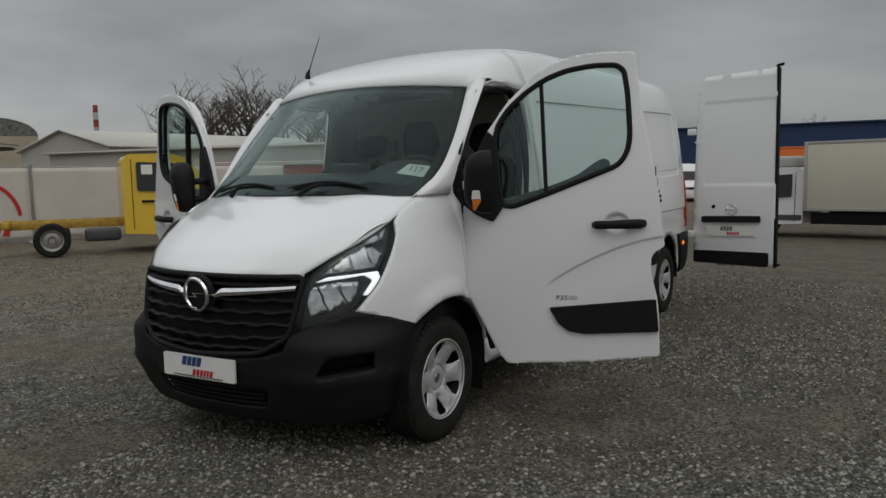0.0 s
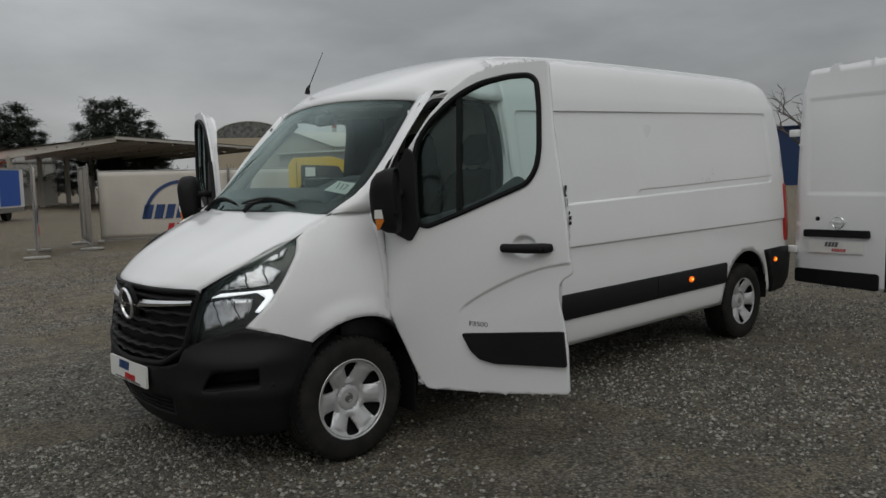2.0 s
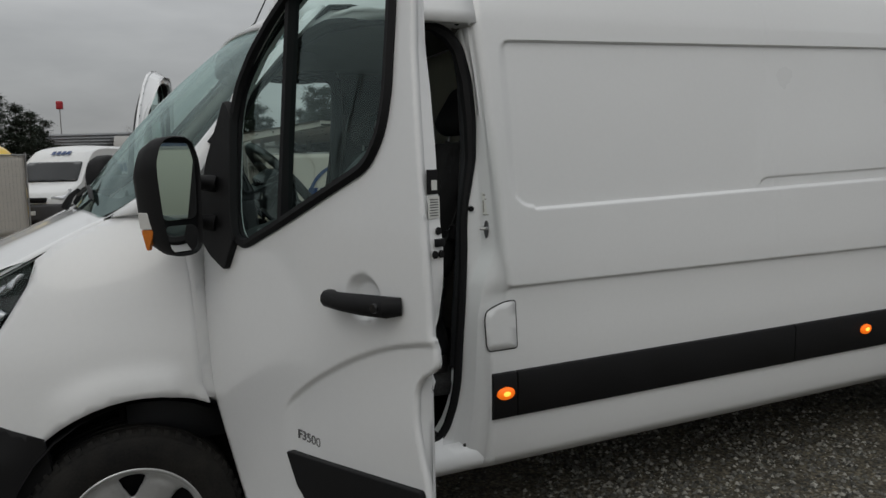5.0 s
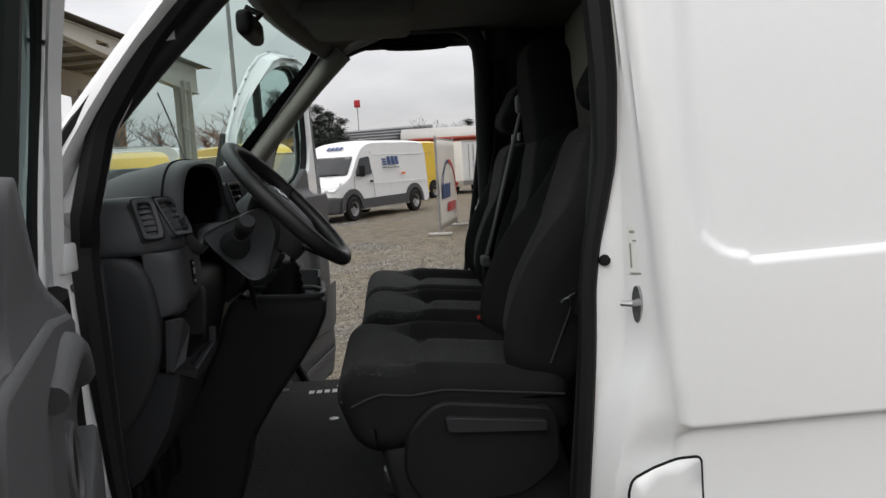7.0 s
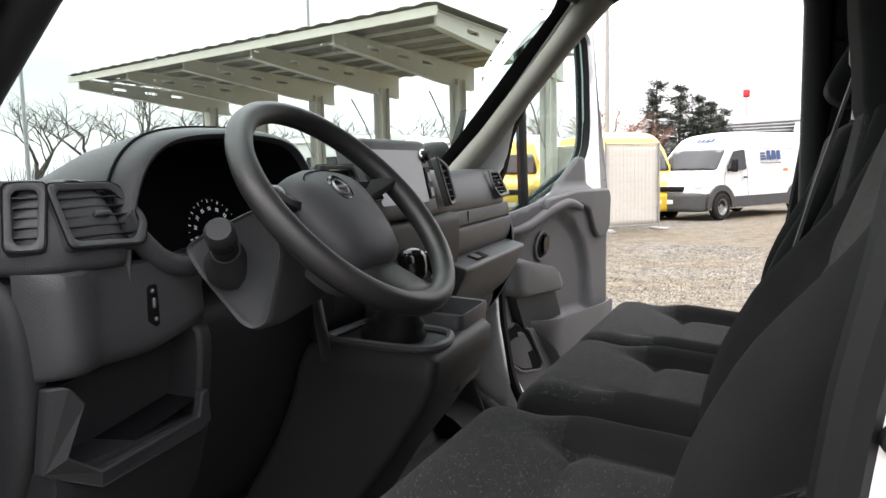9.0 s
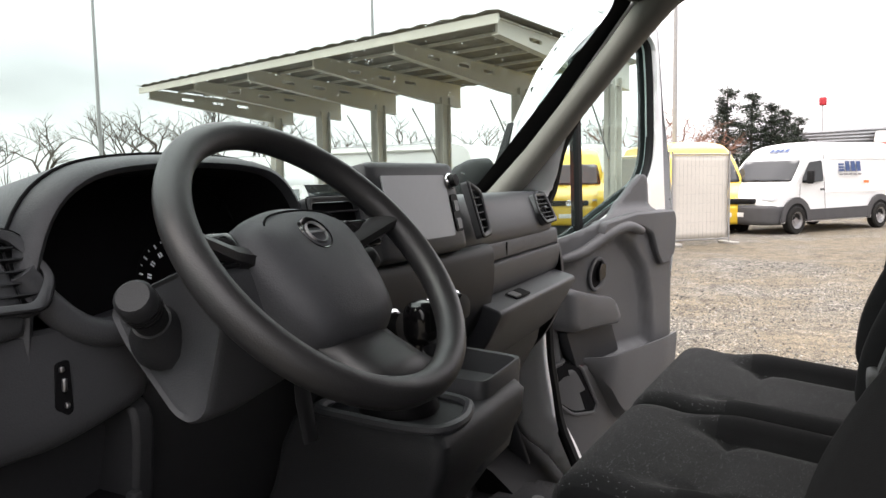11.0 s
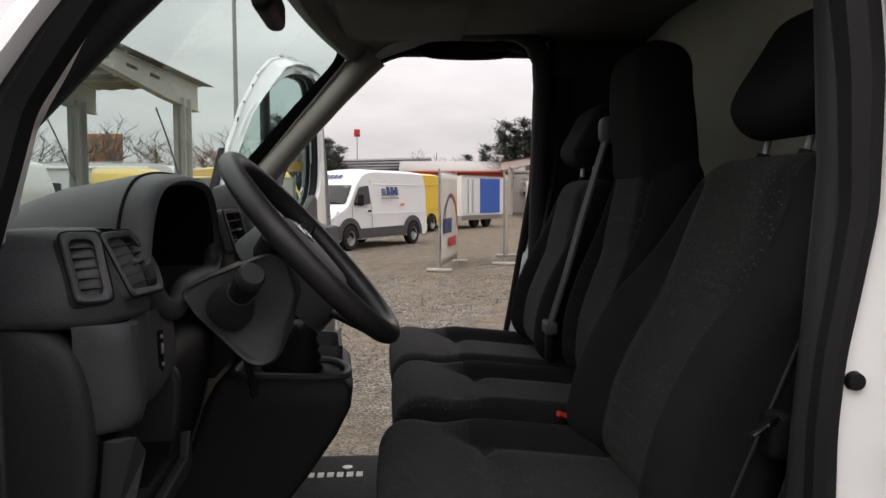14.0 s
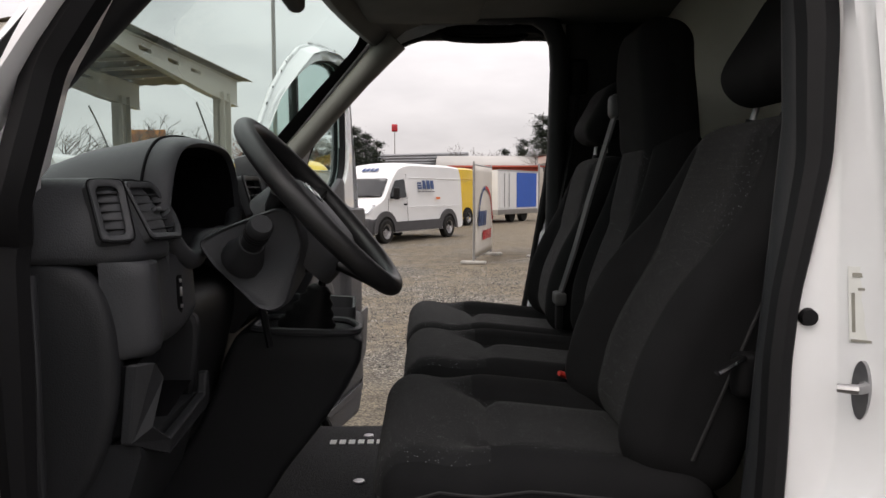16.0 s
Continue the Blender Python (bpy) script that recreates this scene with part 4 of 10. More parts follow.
for x0, x1, z0, z1 in ((1.291, 1.307, 1.289, 1.292), (1.292, 1.2945, 1.30, 1.345), (1.297, 1.306, 1.348, 1.351), (1.293, 1.303, 1.363, 1.368)):
    slab(bm, [(x0, z0), (x1, z0), (x1, z1), (x0, z1)], lambda x, z, w: on_label(x, z, w + 0.0012), 0.0006)
vpart("print", bm, FADEDPRINT, parent=label)
for x, z in ((1.235, 2.015), (1.185, 0.41)):
    bm = bmesh.new()
    lathe(bm, [(0.0, 0.004), (0.010, 0.003), (0.011, -0.004)], Matrix.Translation((x, -(half_width(x, z) - (0.040 if z < 1 else 0.034)), z)) @ Matrix.Rotation(radians(90), 4, "X"), 14)
    vpart("blanking_plug", bm, SEAL)

# front bumper
bm = bmesh.new()
top_l = [(66.5, 0.70), (58, 0.755), (47, 0.80), (36, 0.755), (27, 0.695), (25, 0.62), (18, 0.585), (8, 0.572), (0, 0.57)]
outline = [(-t, z) for t, z in top_l] + top_l[-2::-1] + [(68, 0.50), (69, 0.36), (66, 0.26), (52, 0.225), (30, 0.215), (0, 0.21), (-30, 0.215), (-52, 0.225), (-66, 0.26), (-69, 0.36), (-68, 0.50)]
air = rounded([(-17, 0.30), (17, 0.30), (19, 0.405), (-19, 0.405)], 1.2)
fogs = [rounded([(s * 34, 0.485), (s * 52, 0.515), (s * 52, 0.60), (s * 38, 0.585)][::s], 1.5) for s in (1, -1)]
def bumper_skin(t, z):
    bulge = 0.016 * math.exp(-((z - 0.46) / 0.05) ** 2) * ease(18, 30, abs(t))
    corner = 0.062 * ease(18, 40, abs(t)) * (1 - ease(50, 67, abs(t))) * (1 - ease(0.62, 0.74, z))
    return nose(t, z, 0.006 + bulge + corner)
region(bm, [(t / 40, z) for t, z in outline], lambda t, z: bumper_skin(t * 40, z), 0.020, holes=[[(t / 40, z) for t, z in h] for h in [air] + fogs])
bumper = vpart("front_bumper", bm, BLACK, "unpainted black plastic front bumper", solid=0.02)
bm = bmesh.new()
region(bm, [(t / 40, z) for t, z in [(-66, 0.215), (66, 0.215), (66, 0.78), (-66, 0.78)]], lambda t, z: nose(t * 40, z, -0.05), 0.08)
vpart("bumper_backing", bm, SEAL, parent=bumper)
for z in (0.325, 0.352, 0.38):
    bm = bmesh.new()
    tube(bm, [nose(t, z, -0.012) for t in range(-19, 20, 3)], 0.007, 6)
    vpart("intake_slat", bm, BLACK, parent=bumper)
for s in (1, -1):
    bm = bmesh.new()
    loft(bm, [[nose(s * t, z + 0.0012 * (t - 34), o + 0.052) for t in range(32, 57, 3)] for z, o in ((0.455, -0.030), (0.468, 0.006), (0.480, 0.012), (0.494, 0.008), (0.502, -0.07))])
    vpart("bumper_blade", bm, BLACK, parent=bumper, solid=0.006)
    bm = bmesh.new()
    hole = [(s * 34, 0.485), (s * 52, 0.515), (s * 52, 0.60), (s * 38, 0.585)]
    ring = dense([(t / 40, z) for t, z in hole], 0.04)
    loft(bm, [[bumper_skin(t * 40, z) if k == 0 else nose(t * 40, z, -0.045) for t, z in ring + ring[:1]] for k in (0, 1)])
    vpart("fog_recess", bm, BLACK, parent=bumper)
    bm = bmesh.new()
    p, q = nose(s * 43, 0.39, 0.05), nose(s * 43, 0.39, 0.15)
    d = (q - p).normalized()
    m = Matrix.Translation(p) @ d.to_track_quat("Z", "Y").to_matrix().to_4x4()
    lathe(bm, [(0.0, -0.016), (0.034, -0.016), (0.044, -0.004), (0.052, 0.002), (0.060, -0.004)], m, 28)
    vpart("fog_lamp_blank", bm, BLACK, "black blanked fog lamp recess", parent=bumper)

# grille
def grille_skin(y, z, out=0.0):
    return front(y, z, out)
bm = bmesh.new()
region(bm, [(-0.60, 0.97), (-0.585, 0.995), (0.585, 0.995), (0.60, 0.97), (0.56, 0.68), (0.40, 0.60), (0.0, 0.575), (-0.40, 0.60), (-0.56, 0.68)], lambda y, z: grille_skin(y, z, -0.045), 0.06)
grille = vpart("grille", bm, SEAL, "black honeycomb-slatted radiator grille")
bm = bmesh.new()
frame_pts = rounded([(-0.595, 0.985), (0.595, 0.985), (0.585, 0.90), (0.55, 0.69), (0.40, 0.605), (0.0, 0.578), (-0.40, 0.605), (-0.55, 0.69), (-0.585, 0.90)], 0.05)
tube(bm, [grille_skin(y, z, 0.004) for y, z in dense(frame_pts, 0.06)], 0.014, 8, closed=True)
vpart("grille_frame", bm, BLACK, parent=grille)
for i, z in enumerate((0.945, 0.865, 0.805, 0.745, 0.685, 0.635)):
    w = (0.585, 0.58, 0.565, 0.55, 0.52, 0.42)[i]
    bm = bmesh.new()
    n = 44
    rings = []
    for k in range(n + 1):
        y = -w + 2 * w * k / n
        ph = (abs(y) / 0.155 + 0.5 * (i % 2)) % 1.0
        wave = 0.008 * (ease(0.1, 0.3, ph) - ease(0.6, 0.8, ph)) if i else 0.0
        zz = z + wave - 0.02 * (1 - abs(y) / 0.6) * (1 if i > 3 else 0)
        rings.append([grille_skin(y, zz + dz, o) for dz, o in ((-0.012, -0.03), (-0.009, 0.0), (0.0, 0.006), (0.008, -0.002), (0.010, -0.03))])
    loft(bm, rings)
    vpart("grille_slat", bm, BLACK, parent=grille)
for s in (-1, 1):
    bm = bmesh.new()
    rings = []
    for k in range(13):
        t = k / 12
        y = s * (0.085 + 0.485 * t)
        zc = 0.900 + 0.030 * t + (-0.012 if t < 0.12 else 0)
        h = 0.026 * (1 - 0.45 * t) * (0.25 + 0.75 * ease(0.0, 0.14, t))
        rings.append([grille_skin(y, zc + dz, o) for dz, o in ((-h, -0.01), (-h * 0.8, 0.012), (0.0, 0.020), (h * 0.8, 0.012), (h, -0.01))])
    loft(bm, rings)
    vpart("chrome_bar", bm, CHROME, "chrome grille wing", parent=grille)
bm = bmesh.new()
ec = front(0.0, 0.885, 0.03)
em = Matrix.Translation(ec) @ Matrix.Rotation(radians(-90), 4, "Y") @ Matrix.Rotation(radians(-6), 4, "Y")
lathe(bm, [(0.073, -0.004), (0.078, 0.006), (0.088, 0.006), (0.094, -0.004)], em, 40, True)
slab(bm, [(-0.10, 0.012), (0.02, 0.012), (0.0, -0.006), (0.10, -0.012), (-0.02, -0.012), (0.0, 0.006)], lambda u, v, w: em @ Vector((v, u, w - 0.002)), 0.010)
vpart("emblem_ring", bm, CHROME, "chrome ring emblem", parent=grille)
bm = bmesh.new()
lathe(bm, [(0.0, -0.012), (0.10, -0.014), (0.115, -0.03)], em, 32)
vpart("emblem_base", bm, BLACK, parent=grille)

# number plate carrier at the front
bm = bmesh.new()
pc = front(-0.01, 0.505, 0.014)
pm = Matrix.Translation(pc) @ Matrix.Rotation(radians(2.0), 4, "Z")
slab(bm, rounded([(-0.26, -0.06), (0.26, -0.06), (0.26, 0.06), (-0.26, 0.06)], 0.006, 2), lambda u, v, w: pm @ Vector((-w, -u, v)), 0.012)
plate_f = vpart("plate", bm, PLATE, "white dealer plate in the bumper", parent=bumper)
fn = lambda u, v, w: pm @ Vector((-0.0125 - w, -u, v + RAKE * -0.85))
dealer_mark(plate_f, lambda u, v, w: fn(u - 0.005, v + 0.004, w), 0.185)
bars("small_print", plate_f, GREYPRINT, [(-0.18 + 0.024 * i, -0.162 + 0.024 * i, -0.055, -0.047) for i in range(15)], fn)

# headlamps
LAMP = [(26.5, 0.705), (33, 0.735), (40, 0.772), (47, 0.805), (54, 0.925), (58.3, 1.05), (60.8, 1.16), (60.8, 1.232), (53, 1.20), (45, 1.125), (38, 1.05), (32, 0.985), (29, 0.90)]
for s in (1, -1):
    lamp_poly = [(t / 40, z) for t, z in curve(LAMP, 3, True)]
    bm = bmesh.new()
    region(bm, lamp_poly, lambda t, z: nose(s * t * 40, z, -0.05), 0.04)
    lamp = vpart("headlamp", bm, GLOSSBLACK, "clear headlamp with dark surround and white running light")
    bm = bmesh.new()
    big = [(0.665 + (u - 0.665) * 1.0, z) for u, z in lamp_poly]
    loft(bm, [[nose(s * u * 40, z, o) for u, z in big + big[:1]] for o in (-0.055, 0.001)])
    vpart("housing", bm, BLACK, parent=lamp)
    for poly, mat, o in (([(33, 0.775), (41, 0.812), (47.5, 0.865), (48.5, 0.94), (42, 0.945), (33, 0.93), (31.5, 0.85)], LAMPBOWL, -0.022),
                         ([(37, 0.990), (46, 0.998), (54.5, 1.012), (57.3, 1.075), (52, 1.118), (45, 1.09)], LAMPBOWL, -0.022),
                         ([(48.5, 1.118), (56.5, 1.135), (58.6, 1.195), (54, 1.185)], LAMPBOWL, -0.022),
                         ([(34.5, 0.952), (50, 0.974), (52.8, 0.945), (49.5, 0.875), (51, 0.872), (55.6, 0.945), (54.6, 0.988), (38, 0.974)], WHITELED, -0.016)):
        bm = bmesh.new()
        region(bm, rounded([(t / 40, z) for t, z in poly], 0.010, 3), lambda t, z: nose(s * t * 40, z, o - (0.012 * math.exp(-((t - 1.13) / 0.20) ** 2) * math.cos(12 * (z - 0.90)) ** 2 + 0.010 * ((t * 6.0 + z * 4.0) % 1.0)) * (mat is LAMPBOWL)), 0.02)
        vpart("running_light" if mat is WHITELED else "reflector", bm, mat, "lit white running light strip" if mat is WHITELED else "chrome reflector bowl", parent=lamp, solid=0.004)
    bm = bmesh.new()
    region(bm, lamp_poly, lambda t, z: nose(s * t * 40, z, 0.004), 0.04)
    lens = vpart("lens", bm, LENS, parent=lamp)
    lens.visible_shadow = False

# aerial
bm = bmesh.new()
tube(bm, [(0.75, 0.60, 2.185), (0.757, 0.60, 2.225), (0.775, 0.602, 2.25)], [0.022, 0.014, 0.007], 8)
tube(bm, [(0.775, 0.602, 2.25), (0.90, 0.604, 2.50)], [0.004, 0.0025], 6)
part("aerial", bm, SEAL, van, "black whip aerial")


# wheels: tyre, pressed cover, hub
def wheel(x, y, side):
    m = Matrix.Translation((x, y, 0.343)) @ Matrix.Rotation(radians(90 * -side), 4, "X")
    bm = bmesh.new()
    prof = [(0.205, -0.10), (0.225, -0.113), (0.27, -0.118), (0.312, -0.112), (0.333, -0.098), (0.342, -0.075)]
    for g in (-0.058, -0.022, 0.022, 0.058):
        prof += [(0.3435, g - 0.007), (0.336, g - 0.006), (0.336, g + 0.006), (0.3435, g + 0.007)]
    prof += [(0.342, 0.075), (0.333, 0.098), (0.312, 0.112), (0.27, 0.118), (0.225, 0.113), (0.205, 0.10)]
    lathe(bm, prof, m, 64)
    for k in range(56):
        a = 2 * math.pi * k / 56
        for h0, h1 in ((0.076, 0.108), (-0.108, -0.076)):
            q = m @ Matrix.Rotation(a, 4, "Z")
            slab(bm, [(0.326, h0), (0.3445, h0), (0.3445, (h0 + h1) / 2), (0.327, h1)] if h0 > 0 else [(0.327, h0), (0.3445, (h0 + h1) / 2), (0.3445, h1), (0.326, h1)], lambda r, h, w: q @ Vector((r, w - 0.008, h)), 0.016)
    tyre_ob = part("wheel", bm, RUBBER, van, "black tyre with silver pressed wheel cover")
    bm = bmesh.new()
    def dish(u, v):
        r, a = math.hypot(u, v), math.atan2(v, u)
        off = abs((a * 3 / math.pi + 0.5) % 1 - 0.5) * 2
        z = smooth_table([(0.0, 0.066), (0.060, 0.066), (0.066, 0.058), (0.074, 0.058), (0.080, 0.066), (0.12, 0.078), (0.170, 0.094), (0.190, 0.096), (0.205, 0.104), (0.215, 0.105)], r)
        flat = ease(0.085, 0.11, r) * (1 - ease(0.178, 0.19, r))
        return m @ Vector((u, v, z - 0.012 * flat * ease(0.38, 0.62, off) + 0.004 * flat * (1 - ease(0.0, 0.30, off))))
    ring = [(0.213 * math.cos(2 * math.pi * k / 72), 0.213 * math.sin(2 * math.pi * k / 72)) for k in range(72)]
    holes = []
    for k in range(6):
        a = 2 * math.pi * (k + 0.5) / 6
        q = [(0.112, -0.06), (0.150, -0.165), (0.196, -0.215), (0.202, -0.12), (0.203, 0.0), (0.202, 0.12), (0.196, 0.215), (0.150, 0.165), (0.112, 0.06)]
        holes.append(rounded([(r * math.cos(a + d), r * math.sin(a + d)) for r, d in q], 0.008, 3))
    region(bm, ring, dish, 0.011, holes=holes)
    lathe(bm, [(0.213, 0.1049), (0.217, 0.105), (0.221, 0.101), (0.222, 0.092)], m, 72)
    part("wheel_cover", bm, SILVER, tyre_ob, "silver plastic wheel cover", solid=0.010, smooth=30, face=m.to_3x3() @ Vector((0, 0, 1)))
    bm = bmesh.new()
    lathe(bm, [(0.0, 0.02), (0.10, 0.02), (0.20, 0.045), (0.21, 0.09)], m, 32)
    part("rim", bm, SEAL, tyre_ob)
    bm = bmesh.new()
    lathe(bm, [(0.0, 0.069), (0.026, 0.069), (0.030, 0.064)], m, 20)
    lathe(bm, [(0.016, 0.070), (0.0185, 0.0715), (0.021, 0.070)], m, 24)
    part("hub_emblem", bm, STEEL, tyre_ob)


for wx in (0.0, 4.332):
    for sd in (-1, 1):
        wheel(wx, sd * 0.868, sd)


# ---- cab doors ----
def cab_door(side):
    """An opened cab door. s runs along the door from the hinge, z is height."""
    ang = radians(72.6 if side < 0 else 74.0)
    d = Vector((math.cos(ang), side * math.sin(ang), 0))
    n_out = Vector((-math.sin(ang), side * math.cos(ang), 0))
    hp = Vector((0.296, -1.045, 0)) if side < 0 else Vector((0.175, 1.004, 0))
    tip_in = 0.105 if side < 0 else 0.010

    def P(s, z, w=0.0):
        lean = 0.012 * ease(0.3, 0.7, z) - tip_in * ease(1.25, 2.3, z)
        if side < 0 and w < -0.075:
            # the driver's lining is shallower
            w = -0.075 + 0.22 * (w + 0.075)
        return hp + d * s + n_out * (w + lean) + Vector((0, 0, z))
    def IN(s):
        return 0.030 + 0.036 * ease(0.08, 0.38, s)
    # rear edge of the inner pressing, where the shut face ends
    SHUT = [(0.45, 0.952), (0.76, 0.948), (1.03, 0.954), (1.106, 0.961), (1.174, 0.986), (1.25, 0.998), (1.314, 0.999), (1.363, 0.989), (1.512, 0.965), (1.664, 0.929), (1.78, 0.896), (2.1, 0.84)]
    outline = [(-0.085, 0.82), (-0.08, 1.28), (-0.045, 1.40), (0.055, 1.70), (0.17, 1.865), (0.30, 1.99), (0.42, 2.072), (0.55, 2.108), (0.70, 2.118), (0.868, 2.110), (0.914, 1.763), (0.935, 1.661), (0.958, 1.55), (0.987, 1.391), (0.998, 1.318), (1.006, 1.245), (1.016, 1.135), (1.030, 1.058), (0.976, 1.026), (0.957, 0.995), (0.957, 0.92), (0.973, 0.844), (0.988, 0.785), (1.0, 0.68), (1.003, 0.45), (0.60, 0.405), (0.16, 0.378), (0.10, 0.46), (0.02, 0.62)]
    win = rounded([(0.115, 1.36), (0.135, 1.295), (0.20, 1.278), (0.405, 1.352), (0.62, 1.436), (0.785, 1.500), (0.832, 1.57), (0.845, 1.66), (0.832, 1.88), (0.812, 2.01), (0.770, 2.042), (0.65, 2.046), (0.50, 2.026), (0.385, 1.985), (0.28, 1.918), (0.185, 1.835), (0.118, 1.74), (0.10, 1.65)], 0.045, 4)
    crease = [(0.36, 0.78), (0.395, 0.833), (0.428, 0.864), (0.519, 0.923), (0.655, 0.994), (0.778, 1.047), (0.888, 1.083), (1.025, 1.112)]

    def relief(s, z):
        w = 0.0
        line = smooth_table(crease, s)
        if s > 0.36:
            w += -0.009 * (1 - ease(line - 0.008, line + 0.008, z)) * ease(line - 0.24, line - 0.03, z) * ease(0.36, 0.46, s)
        w += 0.010 * math.exp(-((z - 1.02) / 0.25) ** 2)
        cup = math.hypot((s - 0.775) / 0.075, (z - 1.185) / 0.062)
        w += -0.022 * (1 - ease(0.55, 1.0, cup))
        return w
    bm = bmesh.new()
    region(bm, rounded(outline, 0.02, 3), lambda s, z: P(s, z, relief(s, z)), 0.0125, holes=[win], cols=[round(0.37 + 0.0065 * i, 4) for i in range(95)], rows=[round(0.80 + 0.005 * i, 4) for i in range(90)])
    door = part("cab_door", bm, PAINT, van, "white cab door standing wide open", solid=0.018, face=n_out)
    # pressed inner frame
    bm = bmesh.new()
    inner_out = [(0.0, 0.84), (0.0, 1.24), (0.02, 1.40), (0.09, 1.69), (0.20, 1.845), (0.32, 1.96), (0.44, 2.045), (0.56, 2.078), (0.832, 2.078), (0.875, 1.70), (0.92, 1.28), (0.93, 0.95), (0.93, 0.48), (0.60, 0.44), (0.20, 0.41), (0.14, 0.47), (0.05, 0.64)]
    win_in = win
    region(bm, inner_out, lambda s, z: P(s, z, -IN(s) - 0.010 * (1 - ease(1.1, 1.3, z))), 0.05, holes=[win_in])
    loft(bm, [[P(s, z, -w * IN(s)) for s, z in win + win[:1]] for w in (0.55, 1.0)])
    part("inner_frame", bm, PAINT, door, solid=0.012, face=-n_out)
    # edge flange joining the skins
    bm = bmesh.new()
    lp = rounded(outline, 0.02, 3)
    cx, cz = 0.48, 1.15
    lp = [(s + (cx - s) * 0.008, z + (cz - z) * 0.006) for s, z in lp]
    ins = [(s + (cx - s) * 0.05, z + (cz - z) * 0.035) if s < 0.80 or z > 2.06 or z < 0.47 else (smooth_table(SHUT, z), z) for s, z in lp]
    ring = [P(s, z, -0.012) for s, z in lp + lp[:1]]
    back = [P(s, z, -0.052 if s > 0.80 else -IN(s) - 0.003) for s, z in ins + ins[:1]]
    loft(bm, [ring, [a.lerp(b, 0.5) + d * (0.001 if s > 0.8 else 0) for a, b, (s, z) in zip(ring, back, lp + lp[:1])], back, [p - n_out * 0.016 - d * 0.02 for p in back]])
    part("edge_flange", bm, PAINT, door)
    # seals round the glass
    bm = bmesh.new()
    tube(bm, [P(s, z, 0.003) for s, z in dense(win, 0.05)], 0.015, 6, closed=True)
    part("window_seal", bm, SEAL, door, "black window rubber")
    bm = bmesh.new()
    tube(bm, [P(s, z, -0.6 * IN(s)) for s, z in dense(win_in, 0.05)], 0.009, 6, closed=True)
    loft(bm, [[P(s, z, -w * IN(s)) for s, z in win + win[:1]] for w in (0.2, 0.58)])
    part("window_seal", bm, SEAL, door)
    bm = bmesh.new()
    slab(bm, [(0.382, 1.34), (0.401, 1.35), (0.368, 1.985), (0.350, 1.97)], lambda s, z, w: P(s, z, -0.03 + w), 0.035)
    part("window_divider", bm, SEAL, door)
    bm = bmesh.new()
    region(bm, win, lambda s, z: P(s, z, -0.02), 0.15)
    pane = part("window_pane", bm, GLASS, door, "clear side window", smooth=0)
    pane.visible_shadow = False
    # sail panel with the mirror
    bm = bmesh.new()
    slab(bm, rounded([(-0.082, 1.30), (-0.06, 1.42), (-0.025, 1.535), (0.06, 1.71), (0.112, 1.66), (0.142, 1.36), (0.160, 1.29), (0.095, 1.195), (0.0, 1.235)], 0.015, 3), lambda s, z, w: P(s, z, -0.004 + w), 0.028)
    part("sail_panel", bm, BLACK, door, "black mirror base panel", bevel=0.006)
    # mirror: two arms, tall shell, two glasses, amber repeater
    bm = bmesh.new()
    ms = 0.03
    for z in (1.335, 1.455):
        tube(bm, [P(0.03, z, 0.01), P(-0.02, z + 0.01, 0.07), P(ms - 0.01, z + 0.005, 0.12)], [0.034, 0.028, 0.026], 10, squash=0.8)
    part("mirror_arm", bm, BLACK, door, "black double mirror arm")
    bm = bmesh.new()
    face = (d - 0.34 * n_out).normalized()
    across = Vector((face.y, -face.x, 0))
    if across.dot(n_out) < 0:
        across = -across
    mc = P(ms, 1.425, 0.185)
    rings = []
    sh = rounded([(-0.078, -0.172), (0.040, -0.176), (0.068, -0.06), (0.083, 0.10), (0.052, 0.170), (-0.050, 0.174), (-0.082, 0.10)], 0.045, 4)
    for dpt, k in ((0.052, 0.94), (0.077, 0.955), (0.082, 0.98), (0.076, 1.0), (0.03, 0.985), (-0.02, 0.86), (-0.048, 0.66), (-0.060, 0.4)):
        rings.append([mc + across * (u * k) + Vector((0, 0, v * k)) + face * dpt for u, v in sh])
    loft(bm, rings, True)
    bm.faces.new([v for v in bm.verts][-len(sh):])
    mir = part("wing_mirror", bm, BLACK, door, "tall black wing mirror")
    for v0, v1 in ((-0.068, 0.152), (-0.160, -0.084)):
        bm = bmesh.new()
        slab(bm, rounded([(-0.070, v0), (0.044 + 0.018 * (v0 > -0.1), v0), (0.070 if v0 > -0.1 else 0.054, v1 - 0.02), (0.044, v1), (-0.054, v1), (-0.072, v1 - 0.02)], 0.03, 4), lambda u, v, w: mc + across * u + Vector((0, 0, v)) + face * (0.066 + w), 0.004)
        part("mirror_glass", bm, MIRROR, mir, "silvered mirror glass", smooth=0)
    bm = bmesh.new()
    slab(bm, [(u * 0.94, v * 0.94) for u, v in sh], lambda u, v, w: mc + across * u + Vector((0, 0, v)) + face * (0.054 + w), 0.008)
    part("mirror_backing", bm, SEAL, mir)
    for z0, z1, mt, lb in ((-0.155, -0.095, AMBERLENS, "amber turn repeater"), (-0.093, -0.045, PLATE, "clear repeater end")):
        bm = bmesh.new()
        lo, hi = (0.010, 0.026) if mt is AMBERLENS else (0.026, 0.020)
        slab(bm, rounded([(-0.028 + 0.01 * (z0 < -0.1), z0), (-0.028 + 2 * lo, z0), (-0.024 + 2 * hi, z1), (-0.024, z1)], 0.006, 3), lambda q, v, w: mc + across * (0.046 + 0.17 * (v + 0.10) + w) + Vector((0, 0, v)) + face * q, 0.010)
